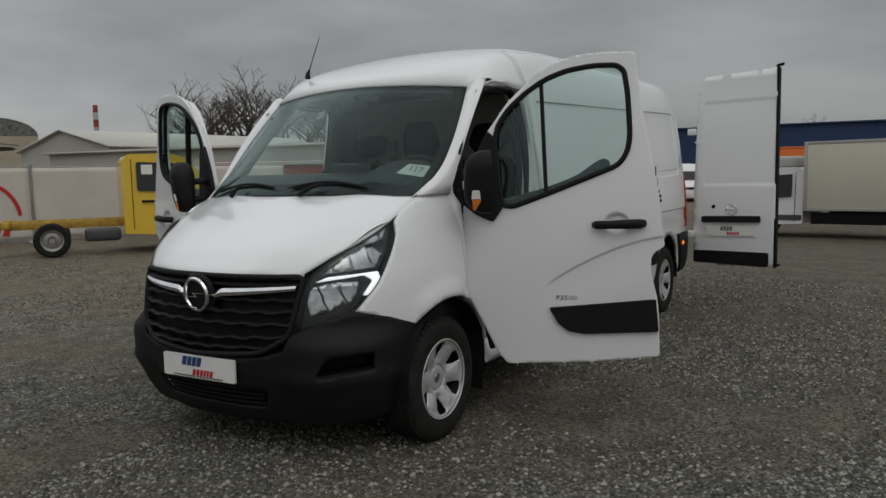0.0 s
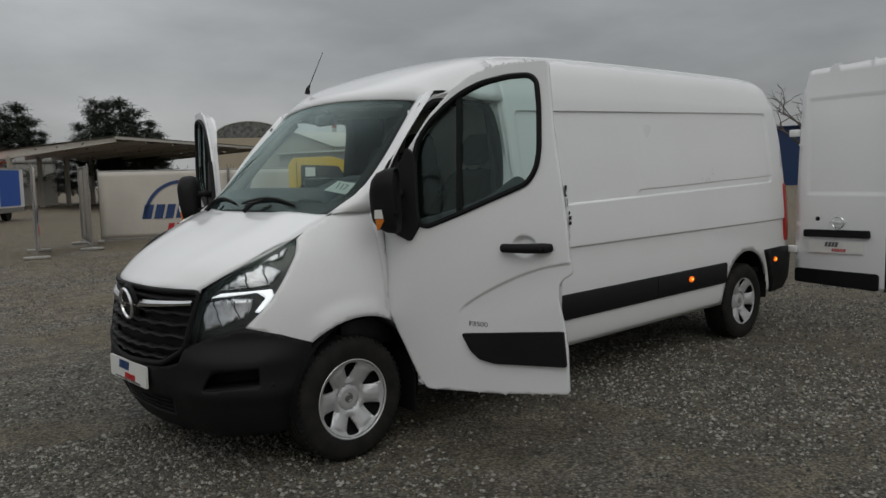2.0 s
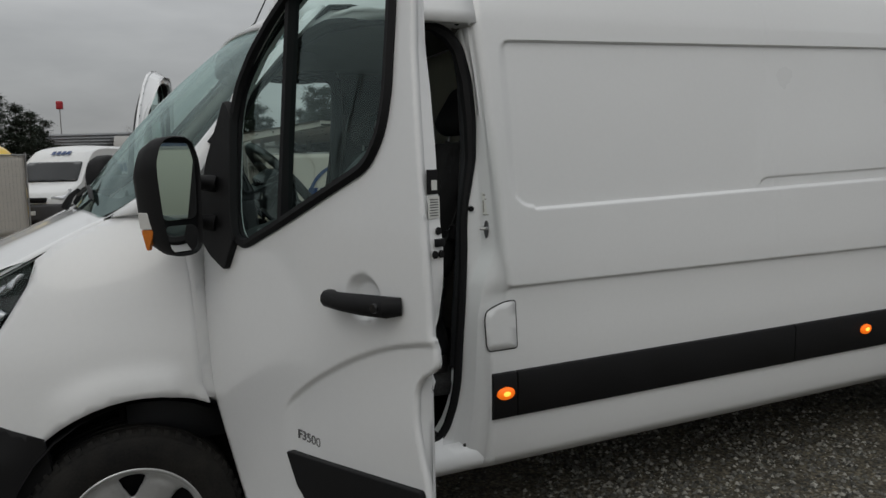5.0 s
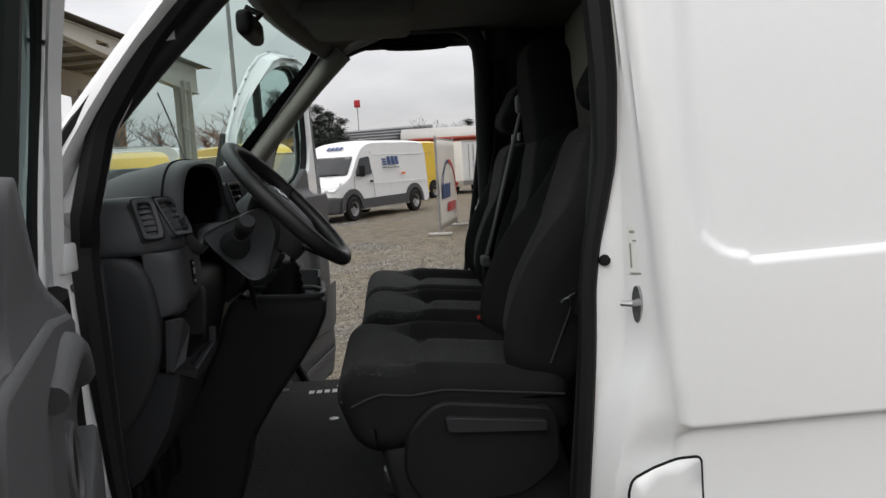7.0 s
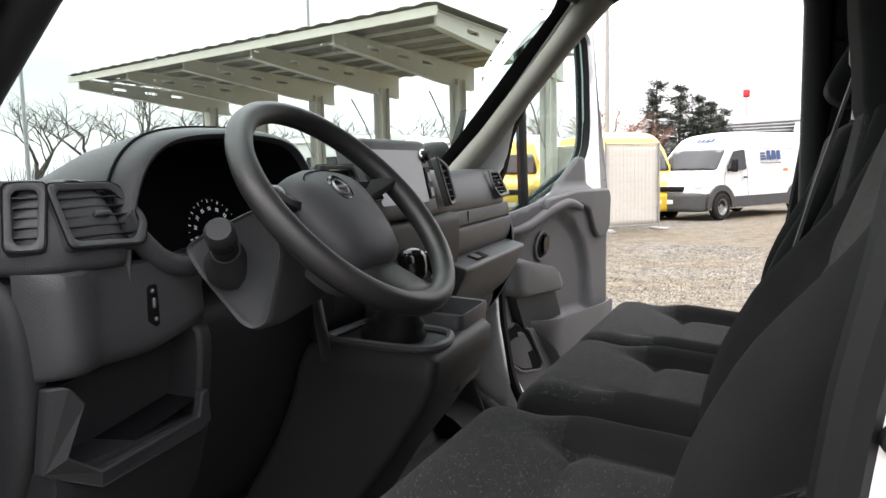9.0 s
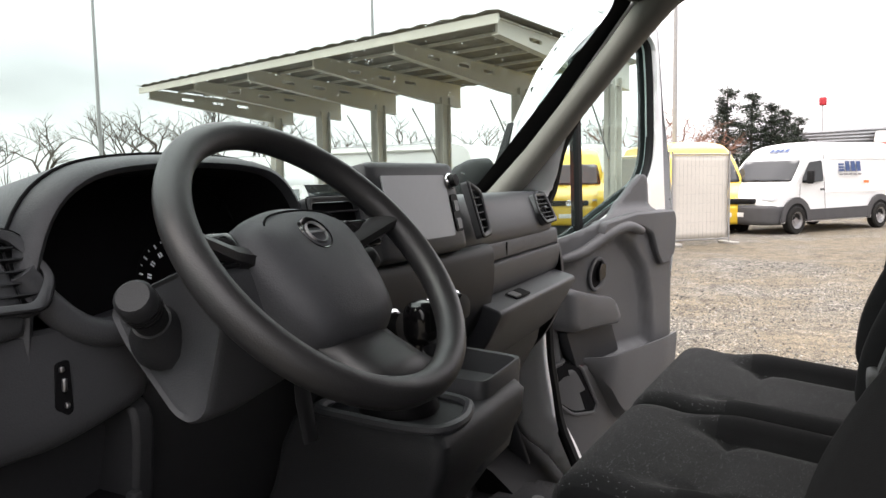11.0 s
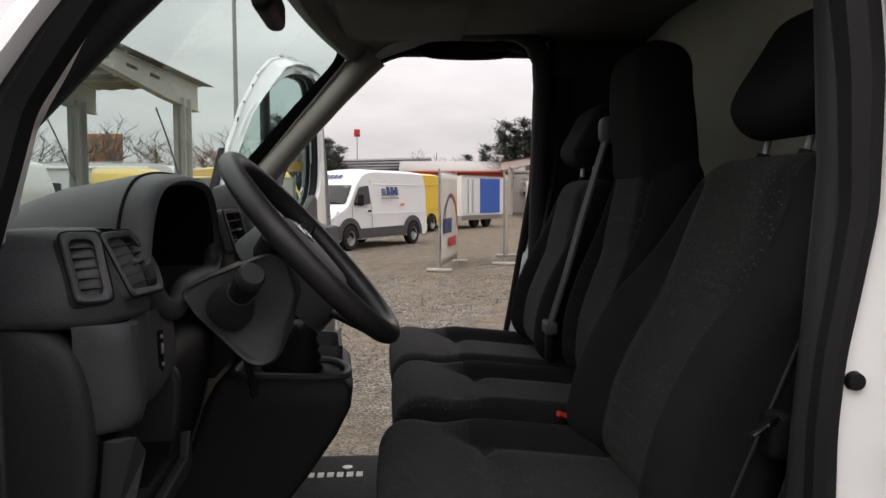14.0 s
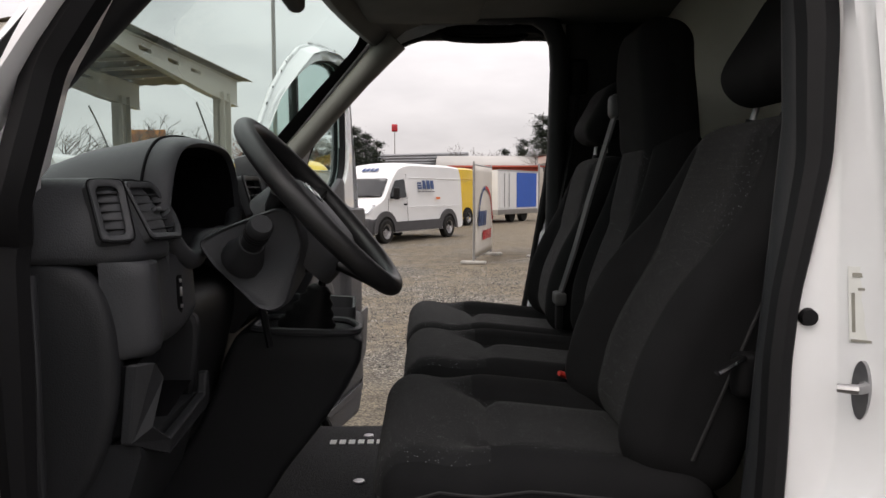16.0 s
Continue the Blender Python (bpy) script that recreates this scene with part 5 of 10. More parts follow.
        part("repeater_lamp", bm, mt, mir, lb, bevel=0.003)
    # outside handle
    bm = bmesh.new()
    tube(bm, [P(0.655, 1.176, 0.008), P(0.67, 1.177, 0.035), P(0.74, 1.178, 0.046), P(0.82, 1.180, 0.044), P(0.90, 1.182, 0.034), P(0.92, 1.182, 0.006)], [0.016, 0.020, 0.020, 0.022, 0.022, 0.018], 10, squash=1.15)
    part("handle", bm, BLACK, door, "black pull handle with key lock")
    bm = bmesh.new()
    lathe(bm, [(0.0, 0.012), (0.011, 0.011), (0.013, 0.0)], Matrix.Translation(P(0.885, 1.181, 0.050)) @ Matrix((d, Vector((0, 0, 1)), n_out)).transposed().to_4x4(), 16)
    part("key_lock", bm, GLOSSBLACK, door, "black key cylinder cover")
    # black strip and badge
    bm = bmesh.new()
    slab(bm, rounded([(0.405, 0.712), (0.984, 0.770), (0.998, 0.592), (0.60, 0.568), (0.51, 0.582), (0.455, 0.625)], 0.010, 4), lambda s, z, w: P(s, z, -0.014 + w), 0.034)
    part("rub_strip", bm, BLACK, door, "black moulded door strip", bevel=0.008)
    tx = bpy.data.curves.new("badge", "FONT")
    tx.body, tx.size, tx.align_x, tx.align_y, tx.extrude = "F3500", 0.036, "CENTER", "CENTER", 0.002
    tx.materials.append(GREYPRINT)
    badge = new("badge", tx)
    badge.parent = door
    bx = d if side < 0 else -d
    badge.matrix_world = Matrix.Translation(P(0.50, 0.767, 0.0)) @ Matrix((bx, Vector((0, 0, 1)), n_out)).transposed().to_4x4() @ Matrix.Diagonal((1.3, 1, 1, 1))
    # hinges and check strap
    for z in (0.88, 1.38):
        bm = bmesh.new()
        q = P(-0.02, z, -0.06)
        box(bm, q.x - 0.05, q.x - 0.01, min(q.y, side * 0.95), max(q.y, side * 0.95), z, z + 0.05, r=0.006)
        part("hinge", bm, PAINT, door)
    # inner trim: a raised rear frame round a sunk field, shoulder block, arm pull, pocket, loudspeaker
    bm = bmesh.new()
    trim = [(0.10, 0.47), (0.055, 0.82), (0.0, 1.12), (0.04, 1.25), (0.12, 1.318), (0.35, 1.372), (0.56, 1.448), (0.655, 1.515), (0.70, 1.538), (0.735, 1.525), (0.748, 1.40), (0.832, 1.395), (0.848, 1.365), (0.848, 0.93), (0.855, 0.52), (0.80, 0.445), (0.42, 0.435)]
    field = [(0.13, 1.235), (0.25, 1.262), (0.36, 1.312), (0.50, 1.335), (0.59, 1.285), (0.665, 1.20), (0.705, 1.08), (0.715, 0.90), (0.20, 0.90)]
    q = np.array(dense(field, 0.02))
    def trim_w(s, z):
        gap = math.sqrt(float(np.min((q[:, 0] - s) ** 2 + (q[:, 1] - z) ** 2)))
        sunk = ease(0.0, 0.030, gap) if within(np.array([s]), np.array([z]), field)[0] else 0.0
        lower = 0.012 * ease(0.60, 0.56, z) * ease(0.36, 0.42, s)
        return -IN(s) - 0.006 - 0.052 * ease(0.03, 0.25, s) * (1 - 0.75 * ease(1.385, 1.43, z)) + 0.034 * sunk + lower
    region(bm, rounded(trim, 0.03, 4), lambda s, z: P(s, z, trim_w(s, z)), 0.016)
    lining = part("door_lining", bm, DOORTRIM, door, "dark grey plastic door lining", solid=0.02, face=-n_out, smooth=50)
    bm = bmesh.new()
    block = [(0.345, 1.335), (0.362, 1.378), (0.56, 1.402), (0.835, 1.402), (0.852, 1.368), (0.842, 1.245), (0.80, 1.205), (0.745, 1.202), (0.715, 1.235), (0.672, 1.322), (0.60, 1.350), (0.50, 1.350), (0.40, 1.322)]
    slab(bm, rounded(block, 0.014, 3), lambda s, z, w: P(s, z, -0.085 - w), 0.062)
    part("shoulder_block", bm, DOORTRIM, lining, "grey moulded shoulder of the door lining", bevel=0.008)
    bm = bmesh.new()
    tube(bm, curve([P(0.15, 1.258, -0.085), P(0.26, 1.282, -0.118), P(0.38, 1.333, -0.136), P(0.50, 1.357, -0.142), P(0.60, 1.335, -0.142)], 5), [0.010, 0.013, 0.016, 0.018, 0.019, 0.020, 0.020, 0.020, 0.020, 0.020, 0.020, 0.020, 0.020, 0.020, 0.020, 0.020, 0.019, 0.018, 0.017, 0.016, 0.015], 10)
    part("grab_bow", bm, DOORTRIM, lining)
    bm = bmesh.new()
    oval = [(0.390 + 0.044 * math.cos(a) + 0.010 * math.sin(a), 1.199 + 0.052 * math.sin(a)) for a in [2 * math.pi * k / 28 for k in range(28)]]
    tube(bm, [P(s, z, -0.094) for s, z in oval], 0.007, 8, closed=True)
    recess = part("release_recess", bm, DOORTRIM, lining, "oval surround of the inside release")
    bm = bmesh.new()
    slab(bm, oval, lambda s, z, w: P(s, z, -0.088 - w), 0.004)
    part("recess_floor", bm, GROOVE, recess)
    bm = bmesh.new()
    slab(bm, rounded([(0.388, 1.172), (0.425, 1.185), (0.430, 1.232), (0.402, 1.236), (0.386, 1.215)], 0.010, 3), lambda s, z, w: P(s, z, -0.093 - w), 0.014)
    part("release_lever", bm, GLOSSBLACK, recess, "black inside door release", bevel=0.003)
    bm = bmesh.new()
    pull = rounded([(0.135, 1.170), (0.160, 1.182), (0.28, 1.150), (0.395, 1.128), (0.440, 1.100), (0.470, 1.045), (0.455, 1.026), (0.30, 1.030), (0.175, 1.032), (0.140, 1.060)], 0.018, 4)
    rings = []
    for w, k in ((0.06, 1.0), (0.118, 1.0), (0.142, 0.96), (0.154, 0.86), (0.157, 0.70)):
        rings.append([P(0.30 + (s - 0.30) * k, 1.095 + (z - 1.095) * k, -w) for s, z in pull])
    loft(bm, rings, True, True)
    part("pull_cup", bm, DOORTRIM, lining, "dark grey armrest pull")
    bm = bmesh.new()
    slab(bm, rounded([(0.185, 1.03), (0.452, 1.03), (0.50, 0.92), (0.245, 0.90)], 0.012, 3), lambda s, z, w: P(s, z, -0.060 - w), 0.052)
    part("pull_base", bm, DASHLOW, lining, bevel=0.006)
    bm = bmesh.new()
    rings = []
    for k in range(15):
        t = k / 14
        s = 0.245 + 0.585 * t
        low = max(0.665, 0.925 - 0.255 * ease(0.0, 0.42, t)) if t < 0.95 else 0.70
        hi = 0.928 + 0.012 * t
        out = 0.095 + 0.085 * ease(0.0, 0.22, t) * (1 - 0.22 * ease(0.8, 1.0, t))
        low = min(low, hi - 0.03)
        rings.append([P(s, z, -w) for w, z in ((0.07, low), (0.100 + 0.2 * (out - 0.10), low), (out - 0.012, low + 0.035 * (hi - low) / 0.26), (out, hi - 0.012), (out - 0.002, hi), (out - 0.010, hi), (out - 0.014, hi - 0.02), (0.092, hi - 0.06), (0.07, hi - 0.06))])
    loft(bm, rings, True, True)
    part("door_pocket", bm, DOORTRIM, lining, "deep grey door pocket", smooth=45)
    bm = bmesh.new()
    spk = rounded([(0.205, 0.935), (0.110, 0.895), (0.088, 0.862), (0.225, 0.748), (0.325, 0.738), (0.340, 0.765), (0.262, 0.905)], 0.02, 4)
    tube(bm, [P(s, z, trim_w(s, z) - 0.004) for s, z in spk], 0.0065, 8, closed=True)
    rimmed = part("speaker_grille", bm, DOORTRIM, lining, "round-cornered speaker surround")
    bm = bmesh.new()
    slab(bm, spk, lambda s, z, w: P(s, z, trim_w(s, z) - 0.002 - w), 0.003)
    part("speaker_cloth", bm, GROOVE, rimmed)
    bm = bmesh.new()
    slab(bm, rounded([(0.40, 0.535), (0.425, 0.552), (0.815, 0.578), (0.828, 0.60), (0.835, 0.57), (0.812, 0.545), (0.43, 0.522)], 0.006, 2), lambda s, z, w: P(s, z, trim_w(s, 0.62) + 0.01 - w), 0.016)
    part("lower_ledge", bm, DOORTRIM, lining, bevel=0.003)
    bm = bmesh.new()
    slab(bm, rounded([(0.055, 1.262), (0.135, 1.290), (0.150, 1.310), (0.075, 1.288)], 0.005, 2), lambda s, z, w: P(s, z, -IN(s) - 0.014 - w), 0.016)
    plate = part("switch_plate", bm, DASHLOW, lining, "small door switch plate", bevel=0.002)
    bm = bmesh.new()
    slab(bm, rounded([(0.075, 1.272), (0.115, 1.286), (0.120, 1.297), (0.082, 1.284)], 0.003, 2), lambda s, z, w: P(s, z, -IN(s) - 0.030 - w), 0.004)
    part("rocker", bm, GLOSSBLACK, plate)
    # black weatherstrip along the hinge edge
    bm = bmesh.new()
    tube(bm, [P(s, z, -IN(s) - 0.008) for s, z in ((0.075, 0.46), (0.03, 0.65), (0.015, 0.85), (-0.025, 1.10), (-0.005, 1.26), (0.05, 1.36))], 0.024, 8)
    part("weatherstrip", bm, SEAL, door, "black hinge-side weatherstrip")
    # latch, holes and stickers on the slanted shut face
    slope = (d * -0.12 - n_out * 0.993)
    shut = (d * 0.993 - n_out * 0.12)
    fm = Matrix((slope, Vector((0, 0, 1)), shut)).transposed().to_4x4()

    def on_shut(z, o=0.0):
        edge = lerp_table([(1.10, 1.022), (1.245, 1.006), (1.318, 0.998), (1.391, 0.987), (1.55, 0.958)], z)
        return P(0.5 * (edge + smooth_table(SHUT, z)) + 0.0045, z, -0.032) + slope * o
    bm = bmesh.new()
    for z, o in ((1.353, 0.008), (1.303, -0.010), (1.303, 0.010)):
        fm.translation = on_shut(z, o)
        lathe(bm, [(0.0, 0.004), (0.008, 0.004), (0.009, 0.0)], fm, 12)
    fm.translation = on_shut(1.328)
    box(bm, -0.010, 0.022, -0.009, 0.009, 0.0, 0.006, fm, 0.002)
    part("latch", bm, SEAL, door, "black door latch")
    bm = bmesh.new()
    fm.translation = on_shut(1.460)
    box(bm, -0.018, 0.018, -0.027, 0.027, 0.0, 0.0015, fm)
    st = part("sticker", bm, SEAL, door, smooth=0)
    bars("print", st, PAPER, [(-0.004, 0.014, -0.018, 0.004)], lambda u, v, w: fm @ Vector((u, v, 0.0015 + w)), 0.0006)
    bm = bmesh.new()
    fm.translation = on_shut(1.405)
    box(bm, -0.018, 0.018, -0.024, 0.024, 0.0, 0.0015, fm)
    st = part("sticker", bm, PAPER, door, smooth=0)
    bars("print", st, GREYPRINT, [(-0.014, 0.012, -0.019 + 0.0058 * k, -0.0168 + 0.0058 * k) for k in range(7)], lambda u, v, w: fm @ Vector((u, v, 0.0015 + w)), 0.0006)
    return door


for sd in (-1, 1):
    cab_door(sd)


# ---- ground ----
def gravel_material():
    m = bpy.data.materials.new("grey_gravel")
    m.use_nodes = True
    n, l = m.node_tree.nodes, m.node_tree.links
    b = n["Principled BSDF"]
    b.inputs["Roughness"].default_value = 0.9
    tc = n.new("ShaderNodeTexCoord")
    stones = n.new("ShaderNodeTexVoronoi")
    stones.inputs["Scale"].default_value, stones.inputs["Randomness"].default_value = 52, 1.0
    l.new(tc.outputs["Object"], stones.inputs["Vector"])
    grit = n.new("ShaderNodeTexVoronoi")
    grit.inputs["Scale"].default_value = 95
    l.new(tc.outputs["Object"], grit.inputs["Vector"])
    patch = n.new("ShaderNodeTexNoise")
    patch.inputs["Scale"].default_value, patch.inputs["Detail"].default_value, patch.inputs["Roughness"].default_value = 0.45, 7, 0.62
    l.new(tc.outputs["Object"], patch.inputs["Vector"])
    sep = n.new("ShaderNodeSeparateColor")
    l.new(stones.outputs["Color"], sep.inputs["Color"])
    tone = n.new("ShaderNodeValToRGB")
    tone.color_ramp.elements[0].color, tone.color_ramp.elements[1].color = (0.030, 0.029, 0.025, 1), (0.33, 0.322, 0.285, 1)
    mid = tone.color_ramp.elements.new(0.55)
    mid.color = (0.115, 0.112, 0.098, 1)
    l.new(sep.outputs["Red"], tone.inputs["Fac"])
    earth = n.new("ShaderNodeValToRGB")
    earth.color_ramp.elements[0].color, earth.color_ramp.elements[1].color = (0.084, 0.073, 0.052, 1), (0.190, 0.167, 0.120, 1)
    l.new(grit.outputs["Distance"], earth.inputs["Fac"])
    where = n.new("ShaderNodeValToRGB")
    where.color_ramp.elements[0].position, where.color_ramp.elements[1].position = 0.40, 0.56
    place = n.new("ShaderNodeSeparateXYZ")
    l.new(tc.outputs["Object"], place.inputs["Vector"])
    worn = n.new("ShaderNodeMapRange")
    worn.inputs["From Min"].default_value, worn.inputs["From Max"].default_value = 0.5, 5.0
    worn.inputs["To Min"].default_value, worn.inputs["To Max"].default_value = 0.0, 0.15
    l.new(place.outputs["X"], worn.inputs["Value"])
    earthy = n.new("ShaderNodeMath")
    l.new(patch.outputs["Fac"], earthy.inputs[0])
    l.new(worn.outputs["Result"], earthy.inputs[1])
    l.new(earthy.outputs["Value"], where.inputs["Fac"])
    mix = n.new("ShaderNodeMix")
    mix.data_type = "RGBA"
    l.new(where.outputs["Color"], mix.inputs["Factor"])
    l.new(tone.outputs["Color"], mix.inputs["A"])
    l.new(earth.outputs["Color"], mix.inputs["B"])
    # colour grows paler and slightly warmer from y = 2 to y = 6
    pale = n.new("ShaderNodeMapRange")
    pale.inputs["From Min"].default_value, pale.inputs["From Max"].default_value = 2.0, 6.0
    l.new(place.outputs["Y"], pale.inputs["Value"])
    far_tint = n.new("ShaderNodeMix")
    far_tint.data_type, far_tint.blend_type = "RGBA", "MULTIPLY"
    far_tint.inputs["B"].default_value = (1.50, 1.42, 1.36, 1)
    l.new(pale.outputs["Result"], far_tint.inputs["Factor"])
    mottle = n.new("ShaderNodeTexNoise")
    mottle.inputs["Scale"].default_value, mottle.inputs["Detail"].default_value, mottle.inputs["Roughness"].default_value = 3.0, 9, 0.78
    l.new(tc.outputs["Object"], mottle.inputs["Vector"])
    spots = n.new("ShaderNodeMapRange")
    spots.inputs["From Min"].default_value, spots.inputs["From Max"].default_value = 0.36, 0.64
    spots.inputs["To Min"].default_value, spots.inputs["To Max"].default_value = 0.55, 1.40
    l.new(mottle.outputs["Fac"], spots.inputs["Value"])
    speck = n.new("ShaderNodeVectorMath")
    speck.operation = "SCALE"
    l.new(mix.outputs["Result"], speck.inputs[0])
    l.new(spots.outputs["Result"], speck.inputs["Scale"])
    l.new(speck.outputs["Vector"], far_tint.inputs["A"])
    # shade between the stones, put into the colour by distance from each centre
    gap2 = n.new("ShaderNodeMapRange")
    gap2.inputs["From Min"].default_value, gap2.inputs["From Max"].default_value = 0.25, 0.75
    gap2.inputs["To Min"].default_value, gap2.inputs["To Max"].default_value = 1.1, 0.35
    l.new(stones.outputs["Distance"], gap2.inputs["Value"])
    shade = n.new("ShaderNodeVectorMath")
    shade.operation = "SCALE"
    l.new(far_tint.outputs["Result"], shade.inputs[0])
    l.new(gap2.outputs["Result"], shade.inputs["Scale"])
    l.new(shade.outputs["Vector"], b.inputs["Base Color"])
    bp = n.new("ShaderNodeBump")
    bp.invert = True
    bp.inputs["Strength"].default_value, bp.inputs["Distance"].default_value = 0.9, 0.015
    l.new(stones.outputs["Distance"], bp.inputs["Height"])
    bp2 = n.new("ShaderNodeBump")
    bp2.inputs["Strength"].default_value, bp2.inputs["Distance"].default_value = 0.6, 0.004
    l.new(grit.outputs["Distance"], bp2.inputs["Height"])
    l.new(bp.outputs["Normal"], bp2.inputs["Normal"])
    l.new(bp2.outputs["Normal"], b.inputs["Normal"])
    return m


def stone_material():
    m = bpy.data.materials.new("loose_gravel_stone")
    m.use_nodes = True
    n, l = m.node_tree.nodes, m.node_tree.links
    b = n["Principled BSDF"]
    b.inputs["Roughness"].default_value = 0.85
    g = n.new("ShaderNodeNewGeometry")
    r = n.new("ShaderNodeValToRGB")
    r.color_ramp.elements[0].color, r.color_ramp.elements[1].color = (0.038, 0.037, 0.032, 1), (0.36, 0.35, 0.31, 1)
    k = r.color_ramp.elements.new(0.6)
    k.color = (0.12, 0.117, 0.103, 1)
    l.new(g.outputs["Random Per Island"], r.inputs["Fac"])
    l.new(r.outputs["Color"], b.inputs["Base Color"])
    return m


def ground_z(x, y):
    far = ease(6, 40, math.hypot(x - 1, y + 1))
    near = ease(0.9, 3.0, max(abs(x - 2.2) - 3.2, abs(y) - 1.4, 0.0) + 0.0)
    return (0.025 * noise.noise(Vector((x * 0.45, y * 0.45, 0.0))) + 0.012 * noise.noise(Vector((x * 1.7, y * 1.7, 3.0)))) * near * (1 - 0.3 * far) - 0.4 * ease(9.0, 18.0, x) * (1 - ease(7.0, 15.0, y))


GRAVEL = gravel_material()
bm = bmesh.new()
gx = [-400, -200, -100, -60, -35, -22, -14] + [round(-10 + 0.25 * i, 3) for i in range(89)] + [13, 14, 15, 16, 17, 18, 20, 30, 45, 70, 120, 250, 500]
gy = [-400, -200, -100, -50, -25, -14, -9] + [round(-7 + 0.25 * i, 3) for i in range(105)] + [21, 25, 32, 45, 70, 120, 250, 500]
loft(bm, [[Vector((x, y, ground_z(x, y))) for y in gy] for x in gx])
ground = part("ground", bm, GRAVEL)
tagged(ground, "grey crushed-stone gravel yard with worn earthy patches", "ground", kind="structure")

# loose stones lying on the gravel near the path
rng = np.random.default_rng(5)
verts, faces = [], []
shape = np.array([(1, 0, 0), (0.2, 1, 0), (-1, 0.15, 0), (-0.1, -1, 0), (0.1, 0.05, 0.75), (0.0, 0.0, -0.6)])
tri = np.array([(0, 1, 4), (1, 2, 4), (2, 3, 4), (3, 0, 4), (1, 0, 5), (2, 1, 5), (3, 2, 5), (0, 3, 5)])
places = []
while len(places) < 175000:
    x, y = rng.uniform(-5.5, 8.0), rng.uniform(-6.0, 0.5)
    if len(places) > 150000:
        x, y = rng.uniform(-2.0, 6.0), rng.uniform(1.0, 13.0)
    d = noise.noise(Vector((x * 0.45, y * 0.45, 7.0))) + 0.35 * noise.noise(Vector((x * 2.1, y * 2.1, 1.0)))
    if rng.uniform() < (0.5 + 1.1 * d) * (1 - 0.72 * ease(1.5, 4.5, x) * (y < 0.6)):
        places.append((x, y))
for i, (x, y) in enumerate(places):
    r = 0.0048 + 0.0125 * rng.uniform() ** 2.3
    a = rng.uniform(0, 6.283)
    q = shape * rng.uniform(0.7, 1.25, shape.shape) * r
    c, s = math.cos(a), math.sin(a)
    q = np.stack([q[:, 0] * c - q[:, 1] * s + x, q[:, 0] * s + q[:, 1] * c + y, q[:, 2] + ground_z(x, y) + 0.25 * r], 1)
    verts.append(q)
    faces.append(tri + 6 * i)
me = bpy.data.meshes.new("loose_stones")
me.from_pydata(np.concatenate(verts).tolist(), [], np.concatenate(faces).tolist())
me.materials.append(stone_material())
tagged(new("loose_stones", me), "loose angular grey gravel stones scattered over the yard", "gravel", kind="stuff")


# ---- inside the cab ----
def plain(name, bm, mat, parent, label="", **k):
    return part(name, bm, mat, parent, label, **k)


# trim that belongs to the van: floor, walls, liner, pillars, bulkhead
bm = bmesh.new()
box(bm, -0.05, 1.60, -0.86, 0.86, 0.60, 0.655, r=0.01)
plain("cab_floor", bm, CARPET, van, "black carpeted cab floor")
bm = bmesh.new()
region(bm, [(-0.88, 0.60), (0.88, 0.60), (0.88, 1.6), (0.80, 2.06), (-0.80, 2.06), (-0.88, 1.6)], lambda y, z: Vector((1.60 + 0.012 * math.sin(y * 9) * (1 if z > 1.2 else 0), y, z)), 0.06)
plain("bulkhead", bm, BULK, van, "beige-grey bulkhead panel behind the seats", solid=0.03, face=Vector((-1, 0, 0)))
bm = bmesh.new()
loft(bm, [[Vector((x + 0.13 * t * t * (1 - ease(0.57, 0.80, x)), 0.80 * t, z + 0.035 * (1 - t * t))) for t in [k / 8 for k in range(-8, 9)]] for x, z in ((0.575, 1.992), (0.64, 2.022), (0.80, 2.045), (1.2, 2.05), (1.60, 2.05))])
plain("headliner", bm, LINER, van, "dark felt headliner", solid=0.015)
